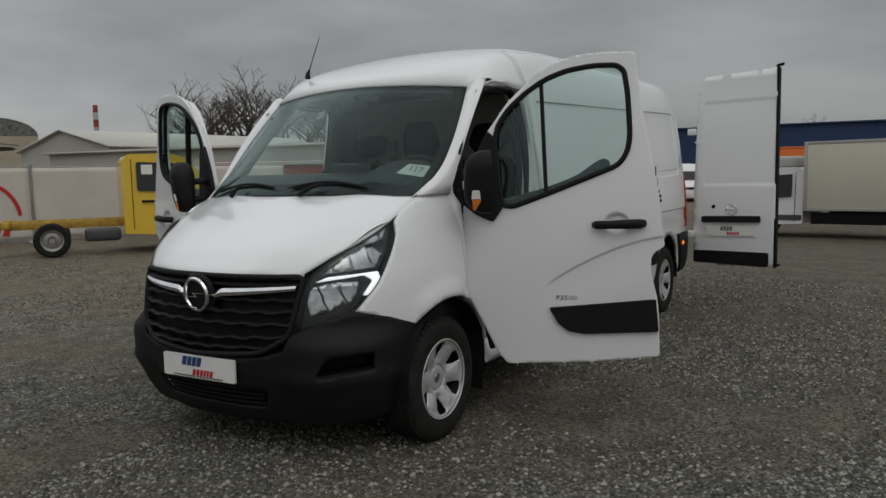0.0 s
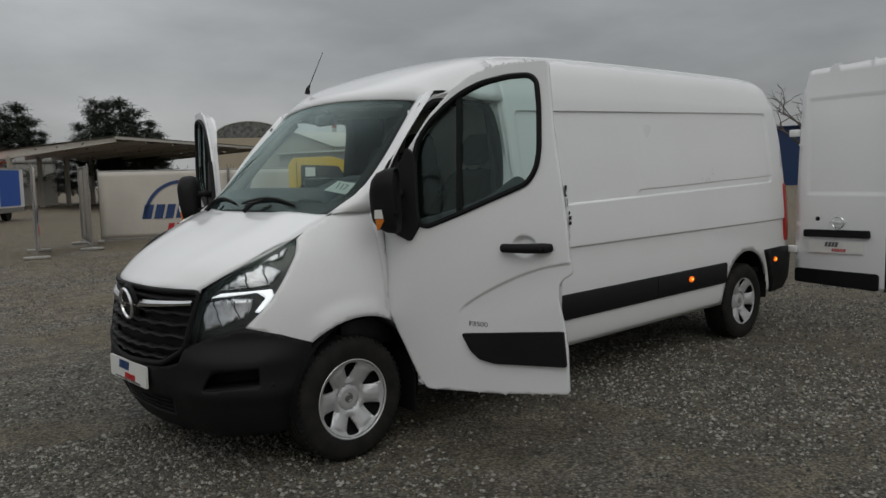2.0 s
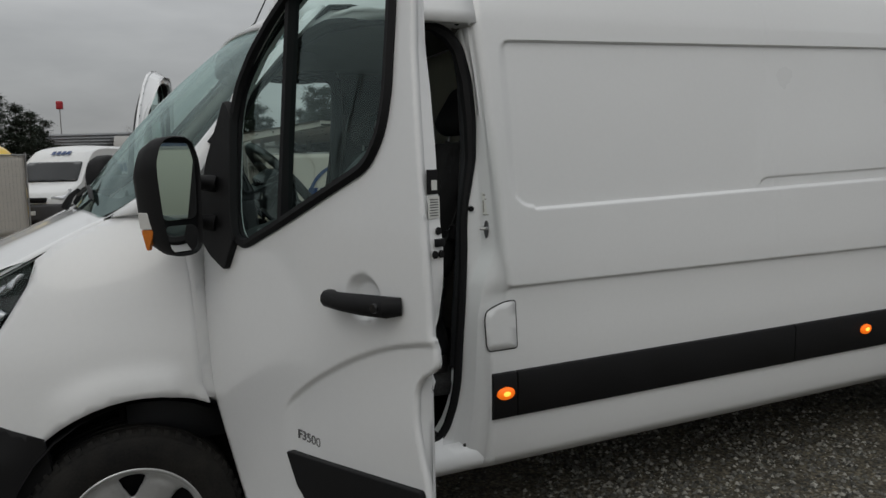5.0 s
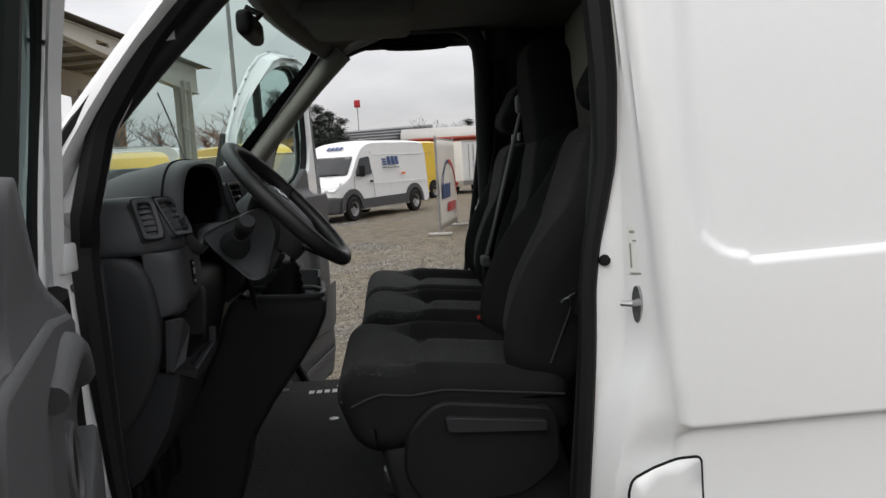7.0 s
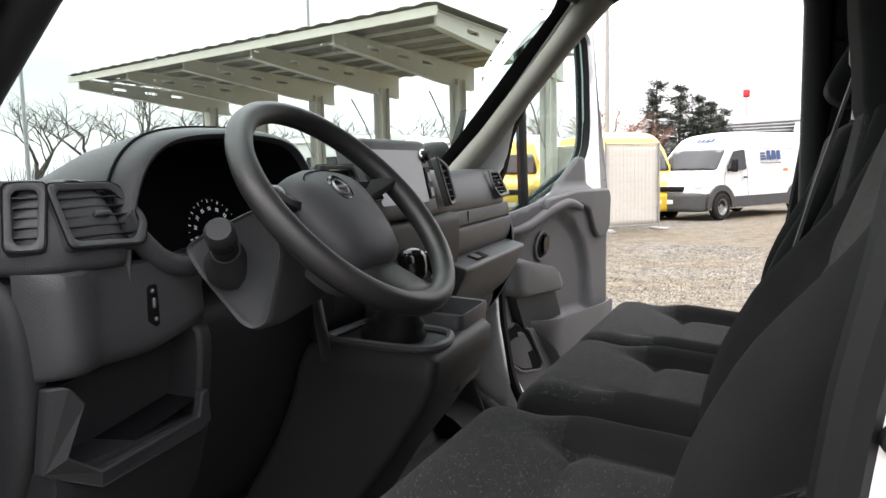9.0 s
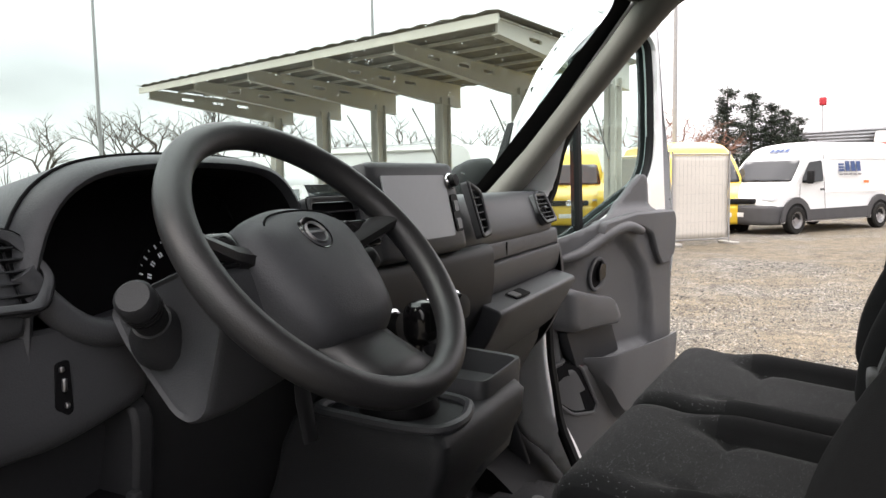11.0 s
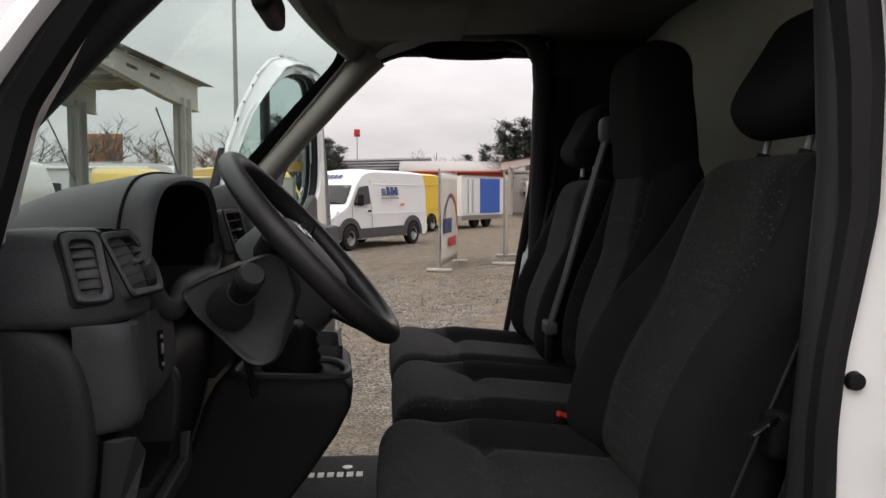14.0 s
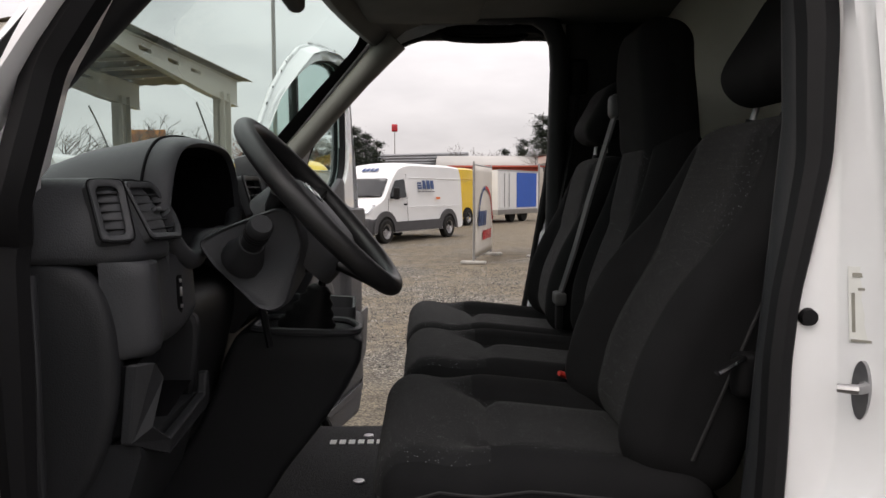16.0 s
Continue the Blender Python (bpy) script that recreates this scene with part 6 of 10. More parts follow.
for side in (-1, 1):
    bm = bmesh.new()
    loft(bm, [[Vector((x, side * y, z)) for y, z in (((0.74, 2.055), (0.795, 2.048), (0.822, 2.03), (0.820, 2.012), (0.79, 2.0)) if side < 0 else ((0.79, 2.055), (0.85, 2.045), (0.875, 2.02), (0.87, 2.0), (0.84, 1.985)))] for x in (0.70, 0.9, 1.1, 1.30, 1.60)])
    plain("roof_side_trim", bm, LINER, van, solid=0.006)
    # windscreen pillar lining; the driver's is coloured darker and made thinner to recede
    bm = bmesh.new()
    thin = 0.62 if side < 0 else 1.0
    path = [screen(side * (0.945 if side < 0 else 0.955), v, -0.030 if side < 0 else -0.045) + Vector((0.018 if side < 0 else 0.035, side * 0.012, 0)) for v in (0.02, 0.2, 0.4, 0.6, 0.8, 0.93, 1.0)]
    tube(bm, path, [r * thin for r in (0.058, 0.052, 0.047, 0.046, 0.048, 0.055, 0.06)], 12, squash=0.75)
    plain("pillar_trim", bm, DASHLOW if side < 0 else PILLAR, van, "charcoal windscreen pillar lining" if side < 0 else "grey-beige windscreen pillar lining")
    # rear pillar lining and lower side wall
    bm = bmesh.new()
    region(bm, [(1.24, 0.62), (1.60, 0.62), (1.60, 2.05), (1.285, 2.03), (1.275, 1.55), (1.255, 1.38), (1.215, 1.05)], lambda x, z: Vector((x, side * (half_width(1.4, z) - 0.105), z)), 0.07)
    plain("rear_pillar_trim", bm, DASHLOW, van, "charcoal rear pillar lining", solid=0.03, face=Vector((0, -side, 0)))
    bm = bmesh.new()
    region(bm, [(0.0, 0.60), (0.33, 0.60), (0.30, 0.70), (0.245, 0.85), (0.235, 1.0), (0.235, 1.30), (0.20, 1.30), (0.0, 1.10)] if side > 0 else [(0.0, 0.60), (0.345, 0.60), (0.34, 1.38), (0.20, 1.30), (0.0, 1.10)], lambda x, z: Vector((x, side * 0.865, z)), 0.1)
    plain("kick_panel", bm, DASHLOW, van, solid=0.02, face=Vector((0, -side, 0)))
bm = bmesh.new()
region(bm, [(-0.84, 0.58), (0.84, 0.58), (0.84, 1.10), (0.76, 1.33), (-0.76, 1.33), (-0.84, 1.10)], lambda y, z: Vector((0.0, y, z)), 0.12)
plain("firewall", bm, SEAL, van, solid=0.02, face=Vector((1, 0, 0)))
bm = bmesh.new()
loft(bm, [[Vector((x, y, z)) for y in (-0.86, -0.4, 0, 0.4, 0.86)] for x, z in ((0.02, 1.0), (0.10, 0.80), (0.22, 0.66))])
plain("toe_board", bm, CARPET, van)
# windscreen header with mirror, visors, grab handle
bm = bmesh.new()
loft(bm, [[screen(t / 8, v, o) for t in range(-8, 9)] for v, o in ((0.955, -0.012), (0.965, -0.045), (1.0, -0.05), (1.06, -0.02))])
plain("header_trim", bm, LINER, van, solid=0.01)
bm = bmesh.new()
cushion(bm, 0.46, 0.505, -0.115, 0.115, 1.885, 1.955, 0.02, Matrix.Translation((0.02, -0.03, 0.015)))
tube(bm, [Vector((0.50, -0.03, 1.945)), screen(-0.035, 0.925, -0.045) + Vector((0.02, 0, 0)), screen(-0.035, 0.925, -0.016)], 0.012, 8)
plain("rear_view_mirror", bm, SEAL, van, "black interior mirror")
for y in (-0.42, 0.42):
    bm = bmesh.new()
    cushion(bm, 0.60, 0.80, y - 0.20, y + 0.20, 2.010, 2.034, 0.012)
    plain("sun_visor", bm, LINER, van, "folded dark sun visor")
bm = bmesh.new()
cushion(bm, 0.62, 0.98, 0.12, 0.60, 1.985, 2.05, 0.03)
plain("overhead_tray", bm, LINER, van, "dark overhead storage tray")
bm = bmesh.new()
tube(bm, curve([(0.86, 0.845, 2.03), (0.88, 0.82, 1.995), (0.95, 0.815, 1.985), (1.07, 0.815, 1.985), (1.14, 0.82, 1.995), (1.16, 0.845, 2.03)], 3), 0.012, 8)
plain("grab_handle", bm, SEAL, van, "dark grab handle over the door")

# floor mat
mat_thing = thing("floor_mat", "black ribbed carpet mat with pale lettering on cab floor", "mat")
bm = bmesh.new()
slab(bm, rounded([(0.22, -0.78), (0.98, -0.78), (0.98, 0.80), (0.30, 0.80), (0.22, 0.3)], 0.05), lambda x, y, w: Vector((x, y, 0.655 + w)), 0.012)
plain("carpet", bm, CARPET, mat_thing)
bars("lettering", mat_thing, PAPER, [(0.50 + 0.03 * i, 0.52 + 0.03 * i, 0.62, 0.66) for i in range(6)], lambda u, v, w: Vector((u, v, 0.667 + w)))
for x, y in ((0.40, 0.70), (0.62, 0.70), (0.62, 0.30)):
    bm = bmesh.new()
    lathe(bm, [(0.0, 0.006), (0.016, 0.005), (0.018, 0.0)], Matrix.Translation((x, y, 0.666)), 16)
    plain("eyelet", bm, STEEL, mat_thing)

# dashboard
dash = thing("dashboard", "dark grey plastic dashboard with vents, instrument binnacle and touchscreen", "dashboard")
SATIN = material("satin_grey_trim", (0.11, 0.11, 0.115), 0.35, 0.2, 0.1, 20)


def run(profile, y0, y1, name, mat, label="", n=18, shift=None, bev=0.0, parent=None):
    """A profile (x, z) swept across the cab."""
    bm = bmesh.new()
    rings = []
    for k in range(n + 1):
        y = y0 + (y1 - y0) * k / n
        rings.append([Vector((x, y, z)) + (shift(x, y, z) if shift else Vector()) for x, z in profile])
    loft(bm, rings, True, True)
    return part(name, bm, mat, parent or dash, label, smooth=50, bevel=bev)


# upper dash: a padded deck whose lip runs round both corners
LIP = [(0.16, -0.870), (0.30, -0.868), (0.365, -0.863), (0.404, -0.856), (0.432, -0.841), (0.447, -0.815), (0.453, -0.780), (0.454, -0.745), (0.440, -0.722), (0.375, -0.712), (0.315, -0.69), (0.31, -0.50), (0.315, -0.335), (0.375, -0.305), (0.445, -0.292), (0.458, -0.15), (0.458, 0.10), (0.456, 0.26), (0.444, 0.45), (0.428, 0.65), (0.415, 0.76), (0.398, 0.81), (0.365, 0.842), (0.30, 0.852), (0.16, 0.856)]
ROLL = [(0.07, 1.386), (0.010, 1.388), (0.002, 1.392), (0.0, 1.400), (0.001, 1.420), (0.011, 1.450), (0.026, 1.476), (0.036, 1.487), (0.046, 1.4930), (0.054, 1.4950)]


def deck_z(x):
    return smooth_table([(0.0, 1.345), (0.10, 1.425), (0.20, 1.474), (0.28, 1.491), (0.345, 1.496), (0.46, 1.494)], x)


lip = curve(LIP, 5)
rolls, strips, decks = [], [], []
for i, (x, y) in enumerate(lip):
    a, b = lip[max(0, i - 1)], lip[min(len(lip) - 1, i + 1)]
    t = Vector((b[0] - a[0], b[1] - a[1], 0)).normalized()
    inward = Vector((-t.y, t.x, 0))
    ring = []
    for d, z in ROLL:
        p = Vector((x, y, z)) + inward * d
        if z > 1.45:
            p.z += (deck_z(p.x) - deck_z(0.40)) * ease(1.45, 1.495, z)
        ring.append(p)
    rolls.append(ring)
    top = ring[-1]
    if -0.80 <= y <= 0.775:
        decks.append([top] + [Vector((top.x * (1 - k / 7) + 0.005 * k / 7, top.y, deck_z(top.x * (1 - k / 7)))) for k in range(1, 8)])
    else:
        e = min(x, 0.398)
        strips.append((y < 0, [top, Vector((e, -0.785 if y < 0 else 0.76, deck_z(e)))]))
bm = bmesh.new()
loft(bm, rolls)
loft(bm, decks)
for left in (True, False):
    loft(bm, [s for k, s in strips if k == left])
part("dash_top", bm, DASH, dash, "soft grey padded dash upper", smooth=60, face=Vector((0.4, 0, 1)))

# knee panel: a facet towards the door, a ridge and a recessed front
KNEE = [(0.405, -0.853), (0.428, -0.849), (0.448, -0.842), (0.460, -0.830), (0.464, -0.815), (0.460, -0.796), (0.452, -0.778), (0.449, -0.75), (0.450, -0.70), (0.450, -0.64), (0.444, -0.60), (0.425, -0.575), (0.39, -0.565)]
bm = bmesh.new()
plan = curve(KNEE, 4)
rings = []
for z, k in ((1.392, -0.012), (1.388, -0.004), (1.370, -0.002), (1.34, 0.0), (1.31, 0.002), (1.288, 0.002), (1.277, -0.002), (1.271, -0.010), (1.268, -0.03)):
    rings.append([Vector((x + k * ease(-0.86, -0.84, y), y, z + 0.020 * ease(-0.72, -0.58, y) * (z < 1.30))) for x, y in plan])
loft(bm, rings)
part("knee_panel", bm, DASH, dash, "smooth grey knee panel with a moulded ridge", smooth=55, face=Vector((1, 0, 0)))
# end cover beside the door, on both sides
for sgn in (-1, 1):
    cap = [(0.15, 1.392), (0.30, 1.394), (0.365, 1.390), (0.395, 1.376), (0.414, 1.345), (0.424, 1.29), (0.423, 1.22), (0.408, 1.16), (0.380, 1.105), (0.33, 1.045), (0.26, 0.99), (0.15, 0.94)]
    bm = bmesh.new()
    pts = curve(cap, 4)
    cx, cz = 0.24, 1.19
    rings = []
    for k, o in ((1.0, 0.835), (1.0, 0.852), (0.985, 0.861), (0.955, 0.866), (0.90, 0.869), (0.55, 0.873), (0.0, 0.874)):
        rings.append([Vector((cx + (x - cx) * k, sgn * (o - 0.012 * (sgn > 0)), cz + (z - cz) * k)) for x, z in pts])
    loft(bm, rings, True)
    part("end_cover", bm, DASHLOW, dash, "curved charcoal end cover", smooth=50, face=Vector((0, sgn, 0)))
# frame of the open storage bin: a wedge by the door and a flat lower bar
bm = bmesh.new()
frame_l = [(-0.852, 1.266), (-0.838, 1.266), (-0.820, 1.243), (-0.841, 1.186), (-0.806, 1.160), (-0.642, 1.174), (-0.634, 1.205), (-0.622, 1.205), (-0.618, 1.160), (-0.640, 1.150), (-0.806, 1.138), (-0.862, 1.168)]
slab(bm, frame_l, lambda y, z, w: Vector((0.470 - 0.03 * ease(-0.83, -0.862, y) - w, y, z)), 0.014)
part("bin_rim", bm, DASHLOW, dash, "grey frame of the open storage bin", smooth=0, bevel=0.003)
# bin walls and floor carry the recess's shade in their near-black colour
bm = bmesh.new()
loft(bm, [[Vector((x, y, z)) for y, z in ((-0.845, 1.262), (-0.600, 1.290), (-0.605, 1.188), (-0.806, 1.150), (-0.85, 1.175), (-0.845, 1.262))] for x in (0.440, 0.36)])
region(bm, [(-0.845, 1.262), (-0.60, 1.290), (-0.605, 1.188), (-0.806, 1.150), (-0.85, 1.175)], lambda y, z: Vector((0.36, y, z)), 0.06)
part("storage_bin", bm, GROOVE, dash, "storage bin recess coloured dark for its shade", smooth=0)
run([(0.445, 1.165), (0.448, 1.150), (0.42, 1.06), (0.36, 0.96), (0.27, 0.90), (0.20, 0.92), (0.30, 1.16)], -0.850, -0.60, "bin_apron", DASHLOW, "rounded lower apron below the bin", 6)
run(curve([(0.41, 1.30), (0.446, 1.285), (0.448, 1.23), (0.43, 1.12), (0.385, 1.02), (0.31, 0.93)], 3) + [(0.20, 0.90), (0.20, 1.30)], -0.612, -0.585, "column_cheek", DASHLOW, "charcoal panel beside the column", 3, bev=0.006)
run(curve([(0.37, 1.34), (0.425, 1.31), (0.43, 1.25), (0.40, 1.13), (0.35, 1.02), (0.28, 0.92)], 3) + [(0.18, 0.88), (0.18, 1.33)], -0.585, -0.30, "column_cheek", DASHLOW, "charcoal panel below the column", 5)
run([(0.05, 1.33), (0.36, 1.36), (0.40, 1.26), (0.36, 1.08), (0.27, 0.92), (0.12, 0.80), (0.05, 0.80)], -0.84, 0.80, "dash_lower", DASHLOW, "charcoal lower dash", 6)


def vent(cx, cy, cz, shape, yaw, tilt=26, slats=5, vanes=0, out=0.0):
    """A vent: flush bezel in a thin painted shadow line, shallow throat coloured black for deep shade, thin slats,
    upright vanes and a tab.
    """
    m = Matrix.Translation((cx, cy, cz)) @ Matrix.Rotation(radians(yaw), 4, "Z") @ Matrix.Rotation(radians(-tilt), 4, "Y") @ Matrix.Translation((out, 0, 0))
    us, vs = [p[0] for p in shape], [p[1] for p in shape]
    w, h = max(us) - min(us), max(vs) - min(vs)
    shape = rounded(shape, 0.010, 4)
    grow = lambda k: [(u + math.copysign(k, u) * min(1, abs(u) / (0.3 * w)), v + math.copysign(k, v) * min(1, abs(v) / (0.3 * h))) for u, v in shape + shape[:1]]
    bm = bmesh.new()
    loft(bm, [[m @ Vector((dx, u, v)) for u, v in grow(k)] for dx, k in ((-0.014, 0.0095), (0.0015, 0.0085), (0.0035, 0.007), (0.0030, 0.002), (0.001, 0.0), (-0.012, -0.0035))])
    v = part("air_vent", bm, DASH, dash, "dark slatted air vent", smooth=50)
    bm = bmesh.new()
    tube(bm, [m @ Vector((0.0008, u, q)) for u, q in grow(0.0092)[:-1]], 0.0011, 6, closed=True)
    part("bezel_gap", bm, GROOVE, v)
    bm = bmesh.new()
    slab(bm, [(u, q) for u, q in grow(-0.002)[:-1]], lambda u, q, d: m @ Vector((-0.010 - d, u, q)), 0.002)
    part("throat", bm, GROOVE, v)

    def span(axis, at):
        cross = []
        for p, q in zip(shape, shape[1:] + shape[:1]):
            if (p[axis] > at) != (q[axis] > at):
                cross.append(p[1 - axis] + (q[1 - axis] - p[1 - axis]) * (at - p[axis]) / (q[axis] - p[axis]))
        return min(cross) + 0.001, max(cross) - 0.001
    for i in range(slats):
        z = min(vs) + h * (i + 0.8) / (slats + 0.6)
        u0, u1 = span(1, z)
        bm = bmesh.new()
        box(bm, -0.009, 0.0, u0, u1, z - 0.0008, z + 0.0008, m)
        part("slat", bm, DASHLOW, v, smooth=0)
    for i in range(vanes):
        u = min(us) + w * (0.25 + 0.48 * i / max(1, vanes - 1))
        z0, z1 = span(0, u)
        bm = bmesh.new()
        box(bm, -0.0095, -0.006, u - 0.0006, u + 0.0006, z0, z1, m)
        part("vane", bm, DASHLOW, v, smooth=0)
    if w > 0.07:
        bm = bmesh.new()
        cushion(bm, -0.004, 0.007, -0.014, 0.008, -0.003, 0.004, 0.0025, m, 2)
        part("tab", bm, DASH, v, "vent adjuster tab")


WIDE = [(-0.052, -0.030), (0.034, -0.034), (0.054, -0.006), (0.026, 0.034), (-0.052, 0.034)]
vent(0.4345, -0.755, 1.449, WIDE, -2, 26, 5, 2, 0.008)
vent(0.4105, -0.833, 1.450, [(-0.011, -0.033), (0.013, -0.033), (0.014, 0.034), (-0.014, 0.034)], -47, 26, 5, 0, 0.010)
vent(0.422, 0.70, 1.452, [(-u, v) for u, v in WIDE[::-1]], 4, 26, 5, 2)
vent(0.385, 0.818, 1.452, [(-0.014, -0.033), (0.011, -0.033), (0.014, 0.034), (-0.013, 0.034)], 42, 26, 5)
vent(0.470, 0.215, 1.470, [(-0.018, -0.050), (0.020, -0.045), (0.026, 0.030), (-0.020, 0.052)], 6, 16, 6)
vent(0.468, -0.250, 1.468, [(-0.055, -0.030), (0.050, -0.030), (0.050, 0.034), (-0.055, 0.034)], -3, 16, 3)

# instrument binnacle with a thick rolled hood
hood = curve([(-0.738, 1.36), (-0.730, 1.43), (-0.704, 1.505), (-0.662, 1.544), (-0.600, 1.560), (-0.50, 1.565), (-0.40, 1.560), (-0.345, 1.543), (-0.306, 1.50), (-0.286, 1.43), (-0.282, 1.36)], 4)
cy0 = -0.51


def scaled(k, drop=0.0):
    return [(cy0 + (y - cy0) * k, 1.40 + (z - 1.40) * k - drop) for y, z in hood]


bm = bmesh.new()
loft(bm, [[Vector((x, y, z)) for y, z in ring] for x, ring in ((0.06, scaled(0.90, 0.115)), (0.18, scaled(0.96, 0.055)), (0.30, scaled(1.0, 0.018)), (0.40, scaled(1.01)), (0.430, scaled(1.0)), (0.444, scaled(0.975)), (0.448, scaled(0.945)), (0.444, scaled(0.918)), (0.438, scaled(0.905)))])
binnacle = part("instrument_binnacle", bm, DASH, dash, "hooded instrument binnacle with a thick rolled edge", smooth=60)
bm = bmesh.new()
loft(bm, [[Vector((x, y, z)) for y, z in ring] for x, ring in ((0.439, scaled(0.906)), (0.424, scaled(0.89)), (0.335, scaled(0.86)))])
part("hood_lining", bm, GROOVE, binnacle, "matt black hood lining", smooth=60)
bm = bmesh.new()
tube(bm, [(0.409, y, z) for y, z in scaled(1.012)[3:-3]], 0.0022, 6)
part("rim_groove", bm, GROOVE, binnacle)
bm = bmesh.new()
tube(bm, curve([(0.436, -0.722, 1.45), (0.440, -0.700, 1.418), (0.446, -0.668, 1.388), (0.450, -0.628, 1.376), (0.450, -0.592, 1.384), (0.446, -0.55, 1.400), (0.444, -0.45, 1.404), (0.440, -0.35, 1.404), (0.436, -0.30, 1.44)], 4), 0.015, 10)
loft(bm, [[Vector((x, y, z)) for y, z in ((-0.70, 1.41), (-0.66, 1.380), (-0.62, 1.370), (-0.58, 1.380), (-0.45, 1.395), (-0.31, 1.41))] for x in (0.445, 0.34)])
part("binnacle_sill", bm, DASH, binnacle, smooth=60)
dm = Matrix.Translation((0.345, cy0, 1.445)) @ Matrix.Rotation(radians(-16), 4, "Y")
bm = bmesh.new()
slab(bm, [(y - cy0, z - 1.445) for y, z in scaled(0.9)] + [(0.19, -0.09), (-0.19, -0.09)], lambda u, v, w: dm @ Vector((-w - 0.01, u, v)), 0.004)
part("gauge_panel", bm, GROOVE, binnacle, "black instrument panel")
for cy, r in ((0.047, 0.060),):
    bm = bmesh.new()
    q = dm @ Matrix.Translation((0.004, cy, -0.047)) @ Matrix.Rotation(radians(90), 4, "Y")
    lathe(bm, [(r, 0.0), (r + 0.001, 0.002), (r + 0.003, 0.002), (r + 0.004, 0.0)], q, 40, True)
    dial = part("gauge", bm, GROOVE, binnacle, "round dial with white marks")
    def tick(angle, r0, r1, half, turn=0.0):
        a = radians(angle)
        ca, sa = math.cos(a), math.sin(a)
        bm = bmesh.new()
        for o in ((-turn, turn) if turn else (0.0,)):
            slab(bm, [(r0 * ca - (o - half) * -sa, r0 * sa + (o - half) * -ca), (r1 * ca - (o - half) * -sa, r1 * sa + (o - half) * -ca), (r1 * ca - (o + half) * -sa, r1 * sa + (o + half) * -ca), (r0 * ca - (o + half) * -sa, r0 * sa + (o + half) * -ca)], lambda u, v, d: dm @ Vector((0.0045 + d, cy + u, v - 0.047)), 0.0005)
        part("dial_mark", bm, DIALWHITE, dial, smooth=0)
    for k in range(13):
        tick(228 - 23 * k, r * 0.90, r * 0.99, 0.0011)
        tick(228 - 23 * k, r * 0.69, r * 0.79, 0.0012, 0.0019)
        if k < 12:
            tick(216.5 - 23 * k, r * 0.95, r * 0.99, 0.0007)
    bm = bmesh.new()
    a = radians(228)
    slab(bm, [(0.0034 * math.sin(a), -0.0034 * math.cos(a)), (-0.0034 * math.sin(a), 0.0034 * math.cos(a)), (r * 0.70 * math.cos(a), r * 0.70 * math.sin(a))], lambda u, v, d: dm @ Vector((0.008 + d, cy + u, v - 0.047)), 0.002)
    part("needle", bm, REDNEEDLE, dial, "red pointer")

# headlamp-level switch in a slot of the knee panel
bm = bmesh.new()
slab(bm, rounded([(-0.008, -0.020), (0.006, -0.030), (0.012, -0.026), (0.010, 0.026), (-0.004, 0.024)], 0.004), lambda u, v, w: Vector((0.4485 + w, -0.697 + u, 1.334 + v)), 0.004)
sw = part("switch_plate", bm, GROOVE, dash, "small black lever switch slot")
for dy, dz, h in ((-0.001, 0.018, 0.003), (0.001, 0.002, 0.007), (0.003, -0.019, 0.003)):
    bm = bmesh.new()
    cushion(bm, 0.451, 0.456, -0.698 + dy, -0.693 + dy, 1.334 + dz - h, 1.334 + dz + h, 0.002, None, 2)
    part("rocker", bm, STEEL, sw)

# column shroud with a broad flat cheek for the stalk
SHROUD = [(0.462, 1.404), (0.482, 1.372), (0.552, 1.302), (0.572, 1.296), (0.594, 1.306), (0.622, 1.40), (0.608, 1.448), (0.584, 1.456), (0.500, 1.424)]
bm = bmesh.new()
rings = []
for y, k in ((-0.644, 0.90), (-0.648, 0.955), (-0.645, 0.985), (-0.638, 1.0), (-0.60, 1.0), (-0.50, 1.03), (-0.42, 1.0), (-0.385, 0.96), (-0.375, 0.80)):
    rings.append([Vector((0.545 + (x - 0.545) * k, y, 1.378 + (z - 1.378) * k + 0.20 * max(0.0, y + 0.60) * (1 - ease(1.30, 1.40, z)))) for x, z in rounded(SHROUD, 0.012, 3)])
loft(bm, rings, True, True)
part("column_shroud", bm, DASH, dash, "grey steering column shroud", smooth=45)
for s, tip in ((-1, (0.572, -0.705, 1.432)), (1, (0.56, -0.31, 1.43))):
    bm = bmesh.new()
    root = (0.533, -0.640, 1.382) if s < 0 else (0.535, -0.39, 1.388)
    mid = tuple(a + (b - a) * 0.32 for a, b in zip(root, tip))
    at = lambda k: tuple(a + (b - a) * k for a, b in zip(root, tip))
    tube(bm, [at(-0.1), at(0.05), at(0.20), at(0.42)], [0.034, 0.032, 0.025, 0.019], 18)
    tube(bm, [at(0.40), at(0.62), at(0.66), at(0.97), at(1.02)], [0.0165, 0.0165, 0.0185, 0.0185, 0.015], 18)
    stalk = part("stalk", bm, DASHLOW, dash, "black control stalk with ribbed collar")
    for k in (0.68, 0.74, 0.80):
        bm = bmesh.new()
        tube(bm, [at(k), at(k + 0.025)], 0.0192, 18)
        part("stalk_collar", bm, SEAL, stalk)

